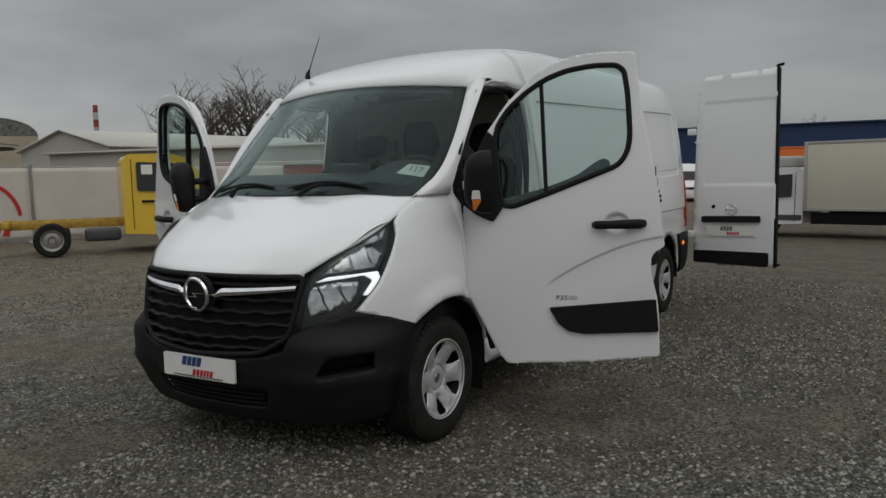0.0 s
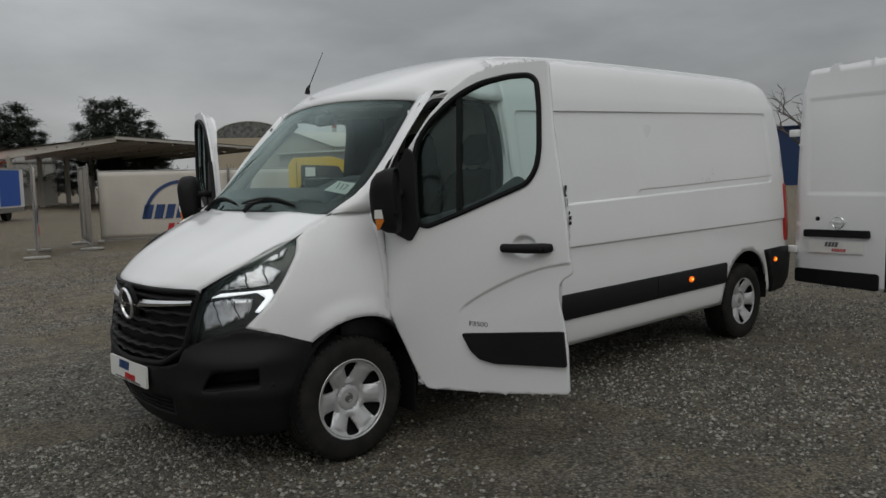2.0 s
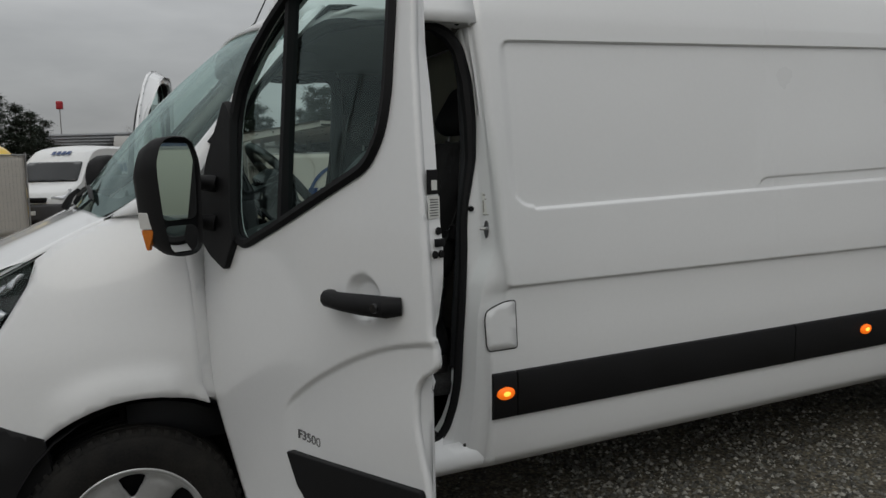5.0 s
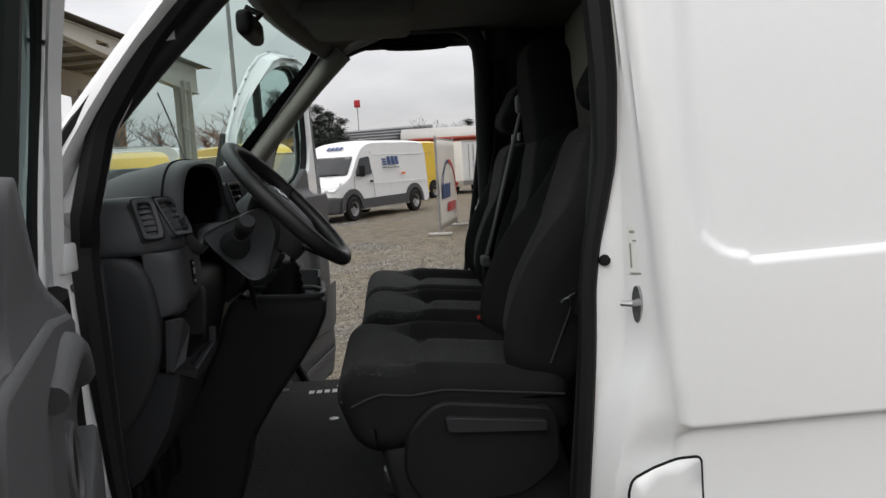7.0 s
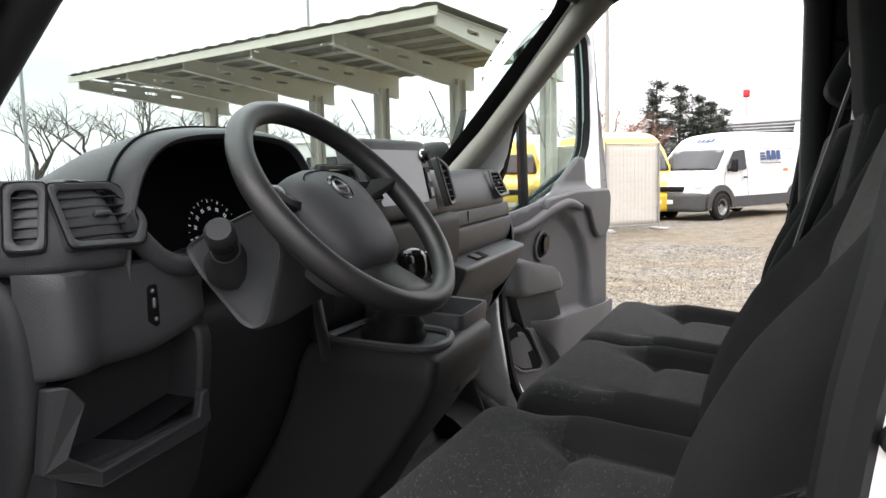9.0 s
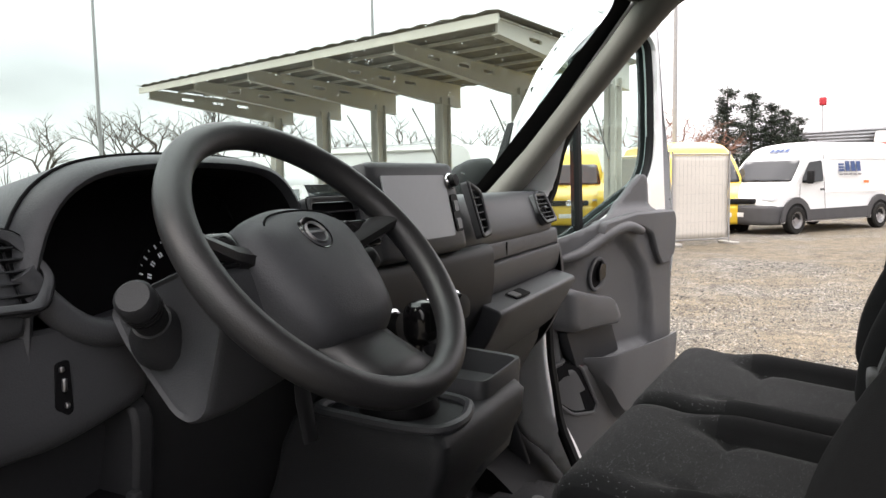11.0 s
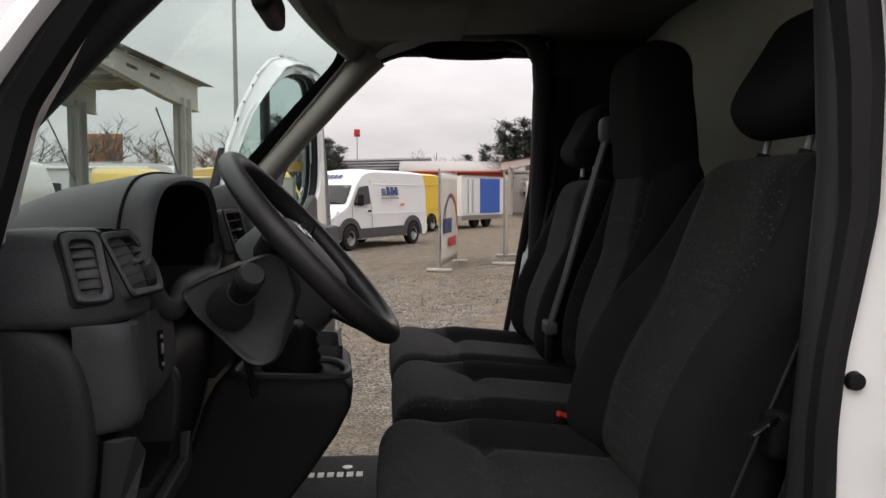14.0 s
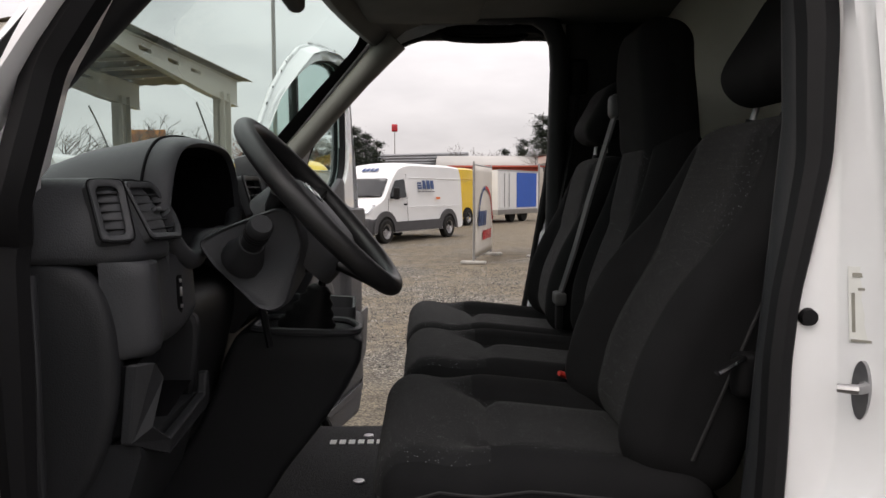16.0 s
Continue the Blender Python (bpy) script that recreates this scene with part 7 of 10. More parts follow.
# screen pod, heater controls, glove box
bm = bmesh.new()
pm = Matrix.Translation((0.462, -0.010, 1.490)) @ Matrix.Rotation(radians(-12), 4, "Y")
cushion(bm, -0.05, 0.012, -0.160, 0.135, -0.095, 0.072, 0.014, pm, 3)
pod = part("screen_pod", bm, DASH, dash, "grey touchscreen surround")
# the blank screen's grey base colour stands in for reflected sky
bm = bmesh.new()
slab(bm, rounded([(-0.130, -0.066), (0.082, -0.066), (0.082, 0.046), (-0.130, 0.046)], 0.006), lambda u, v, w: pm @ Vector((0.0135 + w, u, v)), 0.002)
part("touchscreen", bm, GREYSCREEN, pod, "blank touchscreen with the sky's grey reflection in its colour", smooth=0)
bm = bmesh.new()
slab(bm, rounded([(0.092, -0.060), (0.118, -0.060), (0.118, 0.010), (0.092, 0.010)], 0.008), lambda u, v, w: pm @ Vector((0.012 + w, u, v)), 0.003)
strip = part("button_strip", bm, SEAL, pod, "black button strip")
for dz in (-0.045, -0.012):
    bm = bmesh.new()
    slab(bm, rounded([(0.097, dz - 0.010), (0.113, dz - 0.010), (0.113, dz + 0.010), (0.097, dz + 0.010)], 0.004), lambda u, v, w: pm @ Vector((0.015 + w, u, v)), 0.002)
    part("button", bm, SATIN, strip)
bm = bmesh.new()
kp = pm @ Matrix.Translation((0.012, 0.105, 0.035)) @ Matrix.Rotation(radians(90), 4, "Y")
lathe(bm, [(0.0, 0.016), (0.011, 0.015), (0.013, 0.0)], kp, 20)
knob = part("knob", bm, SEAL, pod, "black rotary knob")
bm = bmesh.new()
lathe(bm, [(0.013, 0.006), (0.0155, 0.003), (0.016, 0.0)], kp, 20)
part("knob_ring", bm, CHROME, knob)
run(curve([(0.38, 1.40), (0.465, 1.395), (0.478, 1.36), (0.475, 1.30), (0.46, 1.24), (0.43, 1.20)], 3) + [(0.36, 1.20)], -0.29, 0.265, "heater_panel", DASHLOW, "charcoal heater control panel", 8)
for k in range(3):
    y = -0.13 + 0.11 * k
    bm = bmesh.new()
    m = Matrix.Translation((0.474, y, 1.292)) @ Matrix.Rotation(radians(82), 4, "Y")
    lathe(bm, [(0.0, 0.026), (0.022, 0.024), (0.025, 0.0)], m, 24)
    kn = part("heater_knob", bm, SEAL, dash, "black heater knob with chrome ring")
    bm = bmesh.new()
    lathe(bm, [(0.026, 0.010), (0.032, 0.007), (0.033, 0.0)], m, 24)
    part("knob_ring", bm, CHROME, kn)
side_run = lambda x, y, z: Vector((-0.045 * (y - 0.27) / 0.55, 0, 0))
run(curve([(0.40, 1.396), (0.448, 1.394), (0.456, 1.385), (0.458, 1.360), (0.456, 1.354)], 3) + [(0.40, 1.354)], 0.268, 0.825, "glovebox_upper", DASH, "grey upper glovebox strip", 8, side_run)
run(curve([(0.40, 1.352), (0.455, 1.351), (0.463, 1.340), (0.462, 1.31), (0.452, 1.282), (0.43, 1.268)], 3) + [(0.36, 1.268)], 0.268, 0.825, "glovebox_lid", DASH, "grey glovebox lid", 8, side_run)
for y in (0.40,):
    bm = bmesh.new()
    p = side_run(0, y, 0)
    tube(bm, [(0.4575 + p.x, y, 1.358), (0.4585 + p.x, y, 1.388)], 0.0016, 5)
    part("lid_gap", bm, GROOVE, dash)
run([(0.40, 1.284), (0.452, 1.278), (0.505, 1.262), (0.508, 1.254), (0.480, 1.20), (0.44, 1.14), (0.38, 1.09), (0.30, 1.08)], 0.225, 0.830, "glovebox_shelf", DASH, "protruding lower shelf with a flat pale lip", 8, side_run, bev=0.004)
bm = bmesh.new()
slab(bm, rounded([(0.36, 0.0), (0.46, 0.0), (0.46, 0.030), (0.36, 0.030)], 0.004, 2), lambda y, v, w: Vector((0.466 + v + side_run(0, y, 0).x, y, 1.2755 - 0.30 * v + w)), 0.002)
sl = part("shelf_switch", bm, GROOVE, dash, "dark switch recess in the shelf")
bm = bmesh.new()
slab(bm, rounded([(0.365, 0.004), (0.405, 0.004), (0.405, 0.026), (0.365, 0.026)], 0.004, 2), lambda y, v, w: Vector((0.466 + v + side_run(0, y, 0).x, y, 1.2778 - 0.30 * v + w)), 0.002)
part("rocker", bm, SATIN, sl)
# gear console: curved flank, rimmed lever well and an open tray beside it
bm = bmesh.new()
rings = []
for z, x0, x1, y0, y1 in ((1.200, 0.45, 0.672, -0.345, -0.02), (1.188, 0.44, 0.684, -0.352, -0.015), (1.15, 0.42, 0.680, -0.352, -0.015), (1.10, 0.40, 0.655, -0.348, -0.015), (1.02, 0.36, 0.600, -0.345, -0.02), (0.93, 0.30, 0.530, -0.34, -0.03), (0.82, 0.24, 0.46, -0.335, -0.04), (0.66, 0.20, 0.42, -0.33, -0.04)):
    rings.append([Vector((x, y, z + 0.045 * (0.68 - x) * (z > 1.12))) for x, y in rounded([(x0, y0), (x1, y0 + 0.012), (x1 - 0.02, y1), (x0, y1)], 0.022, 4)])
loft(bm, rings, True, True)
part("gear_console", bm, DASHLOW, dash, "black gear lever console with a rounded flank", smooth=50)
bm = bmesh.new()
rim_c = [(0.47, -0.335), (0.60, -0.335), (0.668, -0.322), (0.674, -0.26), (0.645, -0.185), (0.47, -0.175)]
tube(bm, [Vector((x, y, 1.204 + 0.045 * (0.68 - x))) for x, y in dense(rounded(rim_c, 0.03, 4), 0.03)], 0.008, 8, closed=True)
part("lever_rim", bm, DASH, dash, "raised rim round the lever well")
bm = bmesh.new()
tray = rounded([(0.45, -0.165), (0.655, -0.160), (0.640, 0.02), (0.45, 0.03)], 0.02, 3)
loft(bm, [[Vector((0.55 + (x - 0.55) * k, -0.07 + (y + 0.07) * k, z + 0.045 * (0.68 - x))) for x, y in tray + tray[:1]] for z, k in ((1.08, 0.85), (1.14, 0.98), (1.222, 1.02), (1.228, 1.0), (1.226, 0.94), (1.15, 0.88), (1.13, 0.5), (1.13, 0.02))])
part("cup_tray", bm, DASH, dash, "grey open cup tray", smooth=50)
bm = bmesh.new()
folds = [(0.060 - 0.0045 * i + (0.006 if i % 2 else 0.0), 1.195 + 0.0095 * i) for i in range(11)]
tube(bm, [(0.565 + 0.03 * (z - 1.195) / 0.095, -0.255, z) for r, z in folds], [r for r, z in folds], 16)
part("gear_gaiter", bm, SEAL, dash, "black folded gear gaiter", smooth=60)
bm = bmesh.new()
tube(bm, [(0.595, -0.255, 1.285), (0.602, -0.255, 1.31)], 0.008, 8)
cushion(bm, 0.580, 0.630, -0.280, -0.230, 1.30, 1.365, 0.022, None, 3)
part("gear_knob", bm, GLOSSBLACK, dash, "black gear knob")
bm = bmesh.new()
tube(bm, [(0.50, -0.395, 1.30), (0.51, -0.40, 1.25), (0.52, -0.40, 1.195)], [0.012, 0.016, 0.014], 8, squash=0.4)
part("column_lever", bm, DASHLOW, dash, "flat steering column release lever")
for i, (y, w) in enumerate(((-0.62, 0.05), (-0.48, 0.07), (-0.36, 0.05))):
    bm = bmesh.new()
    box(bm, 0.26, 0.285, y - w / 2, y + w / 2, 0.78, 0.87, Matrix.Translation((0, 0, 0)), 0.008)
    tube(bm, [(0.262, y, 0.85), (0.20, y, 1.0), (0.16, y, 1.10)], 0.011, 8)
    part("pedal", bm, SEAL, dash, "ribbed rubber pedal")

# steering wheel
sw_thing = thing("steering_wheel", "worn black three-spoke steering wheel with ring emblem", "steering wheel")
wn_ = Vector((0.742, 0, 0.670)).normalized()
wu_ = Vector((-0.670, 0, 0.742))
wm = Matrix((Vector((0, 1, 0)), wu_, wn_)).transposed().to_4x4()
if wm.determinant() < 0:
    wm = Matrix((Vector((0, -1, 0)), wu_, wn_)).transposed().to_4x4()
wm.translation = Vector((0.630, -0.50, 1.452))
sx = -1 if (wm.to_3x3() @ Vector((1, 0, 0))).y < 0 else 1
bm = bmesh.new()
tube(bm, [wm @ Vector((0.178 * math.cos(a), 0.178 * math.sin(a), 0.0)) for a in [2 * math.pi * k / 64 for k in range(64)]], [0.0162 + 0.002 * abs(math.cos(2 * math.pi * k / 64)) for k in range(64)], 12, closed=True)
part("rim", bm, LEATHER, sw_thing, "shiny worn black rim")
bm = bmesh.new()
hub = curve([(-0.092, 0.048), (-0.055, 0.072), (0, 0.080), (0.055, 0.072), (0.092, 0.048), (0.092, -0.01), (0.066, -0.082), (0, -0.098), (-0.066, -0.082), (-0.092, -0.01)], 4, True)
loft(bm, [[wm @ Vector((u * k, v * k, h)) for u, v in hub] for k, h in ((1.06, -0.075), (1.04, -0.045), (1.0, -0.022), (0.94, -0.010), (0.75, 0.002), (0.35, 0.007))], True, True)
cover = part("airbag_cover", bm, DASH, sw_thing, "moulded grey airbag cover", smooth=50)
bm = bmesh.new()
seam = curve([(-0.060, 0.050), (0, 0.064), (0.060, 0.050), (0.058, -0.004), (0.030, -0.034), (0, -0.040), (-0.030, -0.034), (-0.058, -0.004)], 5, True)
tube(bm, [wm @ Vector((u, v, 0.0075 - 0.0135 * max(abs(u) / 0.092, abs(v) / 0.09) ** 1.6)) for u, v in seam], 0.0012, 6, closed=True)
part("cover_seam", bm, GROOVE, cover)
bm = bmesh.new()
lathe(bm, [(0.0, 0.0062), (0.018, 0.0062), (0.0215, 0.0078), (0.023, 0.0045)], wm @ Matrix.Translation((0, 0.026, 0.0)), 32)
part("emblem_recess", bm, GLOSSBLACK, cover, "glossy black emblem recess")
for pts in ([(0.07, 0.03, -0.04), (0.12, 0.035, -0.025), (0.168, 0.040, -0.004)], [(-0.07, 0.03, -0.04), (-0.12, 0.035, -0.025), (-0.168, 0.040, -0.004)]):
    bm = bmesh.new()
    tube(bm, [wm @ Vector(p) for p in pts], [0.034, 0.026, 0.022], 10, squash=0.5)
    sp = part("spoke", bm, LEATHER, sw_thing)
    bm = bmesh.new()
    c = pts[1]
    cushion(bm, c[0] - 0.026, c[0] + 0.026, c[1] - 0.021, c[1] + 0.019, c[2] + 0.001, c[2] + 0.013, 0.005, wm, 2)
    part("button_pad", bm, GLOSSBLACK, sp, "black thumb buttons")
bm = bmesh.new()
loft(bm, [[wm @ Vector((u, v, h)) for u, v, h in ((-0.055 * k - 0.012, -0.06 - 0.105 * t, -0.045 + 0.042 * t), (-0.03, -0.06 - 0.105 * t, -0.03 + 0.034 * t), (0.03, -0.06 - 0.105 * t, -0.03 + 0.034 * t), (0.055 * k + 0.012, -0.06 - 0.105 * t, -0.045 + 0.042 * t))] for t, k in ((0, 1.0), (0.4, 0.85), (0.75, 0.85), (1.0, 1.0))])
part("spoke", bm, LEATHER, sw_thing, solid=0.014)
bm = bmesh.new()
em = wm @ Matrix.Translation((0, 0.026, 0.0068))
lathe(bm, [(0.0125, 0.0), (0.0132, 0.0025), (0.0145, 0.0025), (0.0152, 0.0)], em, 32, True)
box(bm, -0.014, 0.014, -0.0014, 0.0014, 0.0, 0.0025, em)
part("emblem_ring", bm, STEEL, sw_thing, "small chrome ring emblem")
bm = bmesh.new()
lathe(bm, [(0.05, -0.16), (0.06, -0.10), (0.085, -0.07)], wm, 20)
part("wheel_boss", bm, SEAL, sw_thing)

PIPING = material("dark_grey_seam_thread", (0.021, 0.021, 0.022), 0.8, 0, 0.2, 40)

# seats
LEAN = 15.5


def back_matrix(x, y, z, lean):
    return Matrix.Translation((x, y, z)) @ Matrix.Rotation(radians(lean), 4, "Y")


def seat_cushion(parent, y0, y1, x0, x1, z, drop=0.17, name="seat_cushion"):
    """A cushion with a sunk centre panel, side rolls and sewn seams."""
    w, yc = y1 - y0, (y0 + y1) / 2
    def top(u, side):
        s = z + 0.014 * math.exp(-((u - 0.13) / 0.15) ** 2) - 0.050 * max(0.0, u - 0.18)
        s += 0.026 * ease(0.58, 0.84, side) * ease(0.20, 0.46, u)
        return s
    def sag(p):
        u = (p.x - x0) / (x1 - x0)
        side = abs((p.y - yc) / (w / 2))
        if p.z > z - 0.06:
            q = top(u, side) - z
            q -= 0.017 * math.exp(-((side - 0.60) / 0.060) ** 2) * ease(0.28, 0.42, u)
            q -= 0.017 * math.exp(-((u - 0.42 - 0.03 * math.cos(side * 2.6)) / 0.035) ** 2) * (1 - ease(0.56, 0.66, side))
            p.z += q
        elif p.x < x0 + 0.06:
            p.x += 0.35 * (z - 0.06 - p.z)
        return p
    bm = bmesh.new()
    cushion(bm, x0, x1 + 0.05, y0, y1, z - drop, z, 0.05, None, 15, 0.0, sag)
    for f in bm.faces:
        c = f.calc_center_median()
        u, side = (c.x - x0) / (x1 - x0), abs((c.y - yc) / (w / 2))
        f.material_index = 1 if (side > 0.61 and u > 0.40) or side > 0.93 or c.z < z - 0.055 else 0
    c = part(name, bm, [CLOTH, CLOTHSIDE], parent, "flecked black seat cushion with plain side rolls", smooth=60)
    for yy in (y0 - 0.0005, y1 + 0.0005):
        bm = bmesh.new()
        tube(bm, [(x0 + 0.03 + (x1 - x0) * k / 14, yy, top(k / 14, 1.0) - 0.050 - 0.016 * math.exp(-(k / 14 / 0.08) ** 2)) for k in range(15)], 0.0022, 6)
        part("piping", bm, PIPING, c, "stitched grey seam")
    bm = bmesh.new()
    tube(bm, [(x0 - 0.001 + 0.012 * abs(k / 8 - 1) ** 6, yc + (w / 2 - 0.012) * (k / 8 - 1), z - 0.052) for k in range(17)], 0.0022, 6)
    part("piping", bm, PIPING, c, "stitched grey seam")
    return c


def seat_back(parent, yc, w, z0, z1, x0, top_round=0.07, lean=LEAN, bolster=1.0, inset=0.66):
    m = back_matrix(x0, yc, z0, lean)
    h = (z1 - z0) / math.cos(radians(lean))
    def shape(p):
        t = p.z / h
        side = abs(p.y) / (w / 2)
        p.y *= 1 - 0.13 * ease(0.70, 1.0, t) ** 2
        if p.x < 0.07:
            p.x += -0.058 * bolster * ease(0.55, 0.86, side) * (1 - ease(0.42, 0.80, t)) - 0.020 * math.exp(-((t - 0.26) / 0.2) ** 2)
            p.x += 0.030 * ease(0.72, 1.0, t) * ease(0.5, 1.0, side)
            p.x += 0.015 * math.exp(-((side - inset + 0.05 * t) / 0.065) ** 2) * (1 - ease(0.86, 0.95, t))
            p.x += 0.010 * math.exp(-((t - 0.55) / 0.025) ** 2) * (1 - ease(0.55, 0.62, side))
        return p
    bm = bmesh.new()
    cushion(bm, 0.0, 0.125, -w / 2, w / 2, 0.0, h, top_round, m, 15, 0.0, shape)
    inv = m.inverted()
    for f in bm.faces:
        c = inv @ f.calc_center_median()
        f.material_index = 1 if abs(c.y) / (w / 2) > inset - 0.05 * c.z / h or c.x > 0.08 else 0
    b = part("backrest", bm, [CLOTH, CLOTHSIDE], parent, "flecked black backrest with plain side bolsters", smooth=60)
    for s in (-1, 1):
        bm = bmesh.new()
        tube(bm, [m @ Vector((0.035 + 0.02 * k / 12, s * (w / 2 + 0.0015) * (1 - 0.13 * ease(0.70, 1.0, k / 12) ** 2), h * (0.10 + 0.74 * k / 12))) for k in range(13)], 0.0026, 6)
        part("piping", bm, PIPING, b, "stitched grey seam")
    return b, m, h


def head_rest(parent, m, h, w=0.27, size=0.205, fore=0.0):
    bm = bmesh.new()
    def curl(p):
        v = (p.z - h - 0.028) / size
        p.y *= 1 - 0.26 * ease(0.25, 1.0, abs(v - 0.55) / 0.55) ** 1.5
        p.x -= 0.018 * math.cos(v * math.pi) + fore
        return p
    cushion(bm, 0.0, 0.105, -w / 2, w / 2, h + 0.028, h + 0.028 + size, 0.05, m, 9, 0.0, curl)
    hr = part("headrest", bm, CLOTHSIDE, parent, "black cloth headrest", smooth=60)
    for y in (-0.065, 0.065):
        bm = bmesh.new()
        tube(bm, [m @ Vector((0.062 - fore * 0.5, y, h - 0.03)), m @ Vector((0.055 - fore, y, h + 0.07))], 0.006, 8)
        part("headrest_post", bm, STEEL, hr)
        bm = bmesh.new()
        tube(bm, [m @ Vector((0.062 - fore * 0.5, y, h - 0.012)), m @ Vector((0.062 - fore * 0.5, y, h + 0.008))], 0.014, 10)
        part("post_guide", bm, SEAL, hr)


seat = thing("driver_seat", "black flecked cloth driver seat with headrest, silver recline lever", "seat")
seat_cushion(seat, -0.775, -0.262, 0.728, 1.165, 1.105)
b, m, h = seat_back(seat, -0.515, 0.49, 1.060, 1.612, 1.120, lean=20.0)
head_rest(seat, m, h, 0.29, 0.235)
bm = bmesh.new()
def skirt(p):
    p.x += 0.05 * ease(0.72, 0.99, p.z) * -1 + 0.05
    return p
cushion(bm, 0.80, 1.19, -0.765, -0.27, 0.72, 0.97, 0.05, None, 4, 0.0, skirt)
part("seat_base", bm, DASHLOW, seat, "black moulded seat base")
bm = bmesh.new()
VALANCE = [(0.930, 1.052), (1.175, 1.022), (1.180, 0.90), (1.10, 0.84), (0.90, 0.83), (0.855, 0.90), (0.865, 0.99)]
slab(bm, rounded(VALANCE, 0.03, 4), lambda x, z, w: Vector((x, -0.800 + w, z)), 0.05)
part("side_valance", bm, BLACK, seat, "moulded side valance with height lever", bevel=0.006)
bm = bmesh.new()
slab(bm, rounded([(0.945, 1.022), (1.150, 1.000), (1.150, 0.978), (0.950, 0.990)], 0.008, 3), lambda x, z, w: Vector((x, -0.814 + w, z)), 0.016)
part("height_lever", bm, DASHLOW, seat, "long charcoal height lever", bevel=0.004)
for y in (-0.72, -0.32):
    bm = bmesh.new()
    box(bm, 0.80, 1.22, y - 0.02, y + 0.02, 0.655, 0.73, r=0.006)
    part("seat_rail", bm, STEEL, seat, "steel seat rail")
bm = bmesh.new()
tube(bm, [(1.235, -0.775, 1.252), (1.222, -0.80, 1.256), (1.183, -0.816, 1.240)], [0.010, 0.008, 0.006], 8, squash=0.6)
part("recline_lever", bm, CHROME, seat, "silver recline lever")
bm = bmesh.new()
cushion(bm, 1.215, 1.25, -0.805, -0.77, 1.20, 1.262, 0.012, None, 3)
part("lever_boss", bm, SEAL, seat)

bench = thing("passenger_bench", "black flecked cloth two-place passenger bench with headrest", "bench seat")
seat_cushion(bench, -0.200, 0.232, 0.758, 1.23, 1.108)
seat_cushion(bench, 0.238, 0.735, 0.756, 1.23, 1.108)
b2, m2, h2 = seat_back(bench, 0.02, 0.38, 1.085, 1.640, 1.205, lean=11.0, bolster=0.5)
bm = bmesh.new()
def mid_head(p):
    v = (p.z - h2 + 0.10) / 0.33
    p.y *= 1 - 0.24 * ease(0.5, 1.0, v)
    p.x -= 0.060 * ease(0.0, 0.9, v)
    return p
cushion(bm, -0.005, 0.125, -0.150, 0.150, h2 - 0.10, h2 + 0.230, 0.055, m2, 9, 0.0, mid_head)
part("integral_headrest", bm, CLOTHSIDE, bench, "tall built-in middle headrest", smooth=60)
b3, m3, h3 = seat_back(bench, 0.490, 0.45, 1.085, 1.590, 1.165, lean=13.5, bolster=0.6)
head_rest(bench, m3, h3, 0.27, 0.19, 0.02)
bm = bmesh.new()
cushion(bm, 0.80, 1.18, -0.19, 0.725, 0.70, 0.98, 0.04, None, 4)
part("bench_base", bm, DASHLOW, bench, "black bench plinth")

# belts and buckles
belt_mid = thing("seat_belt", "grey webbing seat belt running from a shoulder guide to its buckle", "seat belt", "cab seat belts")
bm = bmesh.new()
def strap(bm, pts, w, thick=0.003):
    P = [Vector(p) for p in pts]
    rings = []
    for i, p in enumerate(P):
        t = (P[min(i + 1, len(P) - 1)] - P[max(i - 1, 0)]).normalized()
        side = t.cross(Vector((1, 0, 0.3))).normalized() * (w / 2)
        nn = side.cross(t).normalized() * thick
        rings.append([p - side - nn, p + side - nn, p + side + nn, p - side + nn])
    return loft(bm, rings, True, True)
strap(bm, [(1.318, 0.25, 1.695), (1.25, 0.25, 1.465), (1.21, 0.25, 1.32), (1.172, 0.25, 1.20)], 0.046)
part("webbing", bm, BELT, belt_mid)
bm = bmesh.new()
cushion(bm, 1.298, 1.352, 0.222, 0.282, 1.668, 1.735, 0.018, None, 3)
part("shoulder_guide", bm, DOORTRIM, belt_mid, "grey shoulder belt guide")
bm = bmesh.new()
cushion(bm, 1.155, 1.185, 0.215, 0.285, 1.172, 1.207, 0.008, None, 2)
part("tongue", bm, BELT, belt_mid)
bm = bmesh.new()
box(bm, 1.160, 1.178, 0.235, 0.265, 1.105, 1.175, r=0.004)
part("buckle", bm, SEAL, belt_mid)
belt_d = thing("seat_belt", "black seat belt hanging down the rear pillar beside driver seat", "seat belt", "cab seat belts")
bm = bmesh.new()
strap(bm, [(1.345, -0.835, 1.98), (1.335, -0.83, 1.7), (1.30, -0.825, 1.4), (1.26, -0.825, 1.1), (1.235, -0.825, 0.80)], 0.05)
part("webbing", bm, CLOTHSIDE, belt_d)
belt_p = thing("seat_belt", "black seat belt hanging from high pillar guide beside bench", "seat belt", "cab seat belts")
bm = bmesh.new()
strap(bm, [(1.335, 0.800, 1.86), (1.30, 0.79, 1.6), (1.25, 0.775, 1.35), (1.20, 0.765, 1.14), (1.175, 0.755, 1.06)], 0.05)
part("webbing", bm, CLOTHSIDE, belt_p)
bm = bmesh.new()
cushion(bm, 1.30, 1.36, 0.785, 0.83, 1.80, 1.92, 0.015, None, 3)
part("shoulder_guide", bm, SEAL, belt_p, "black pillar belt guide")
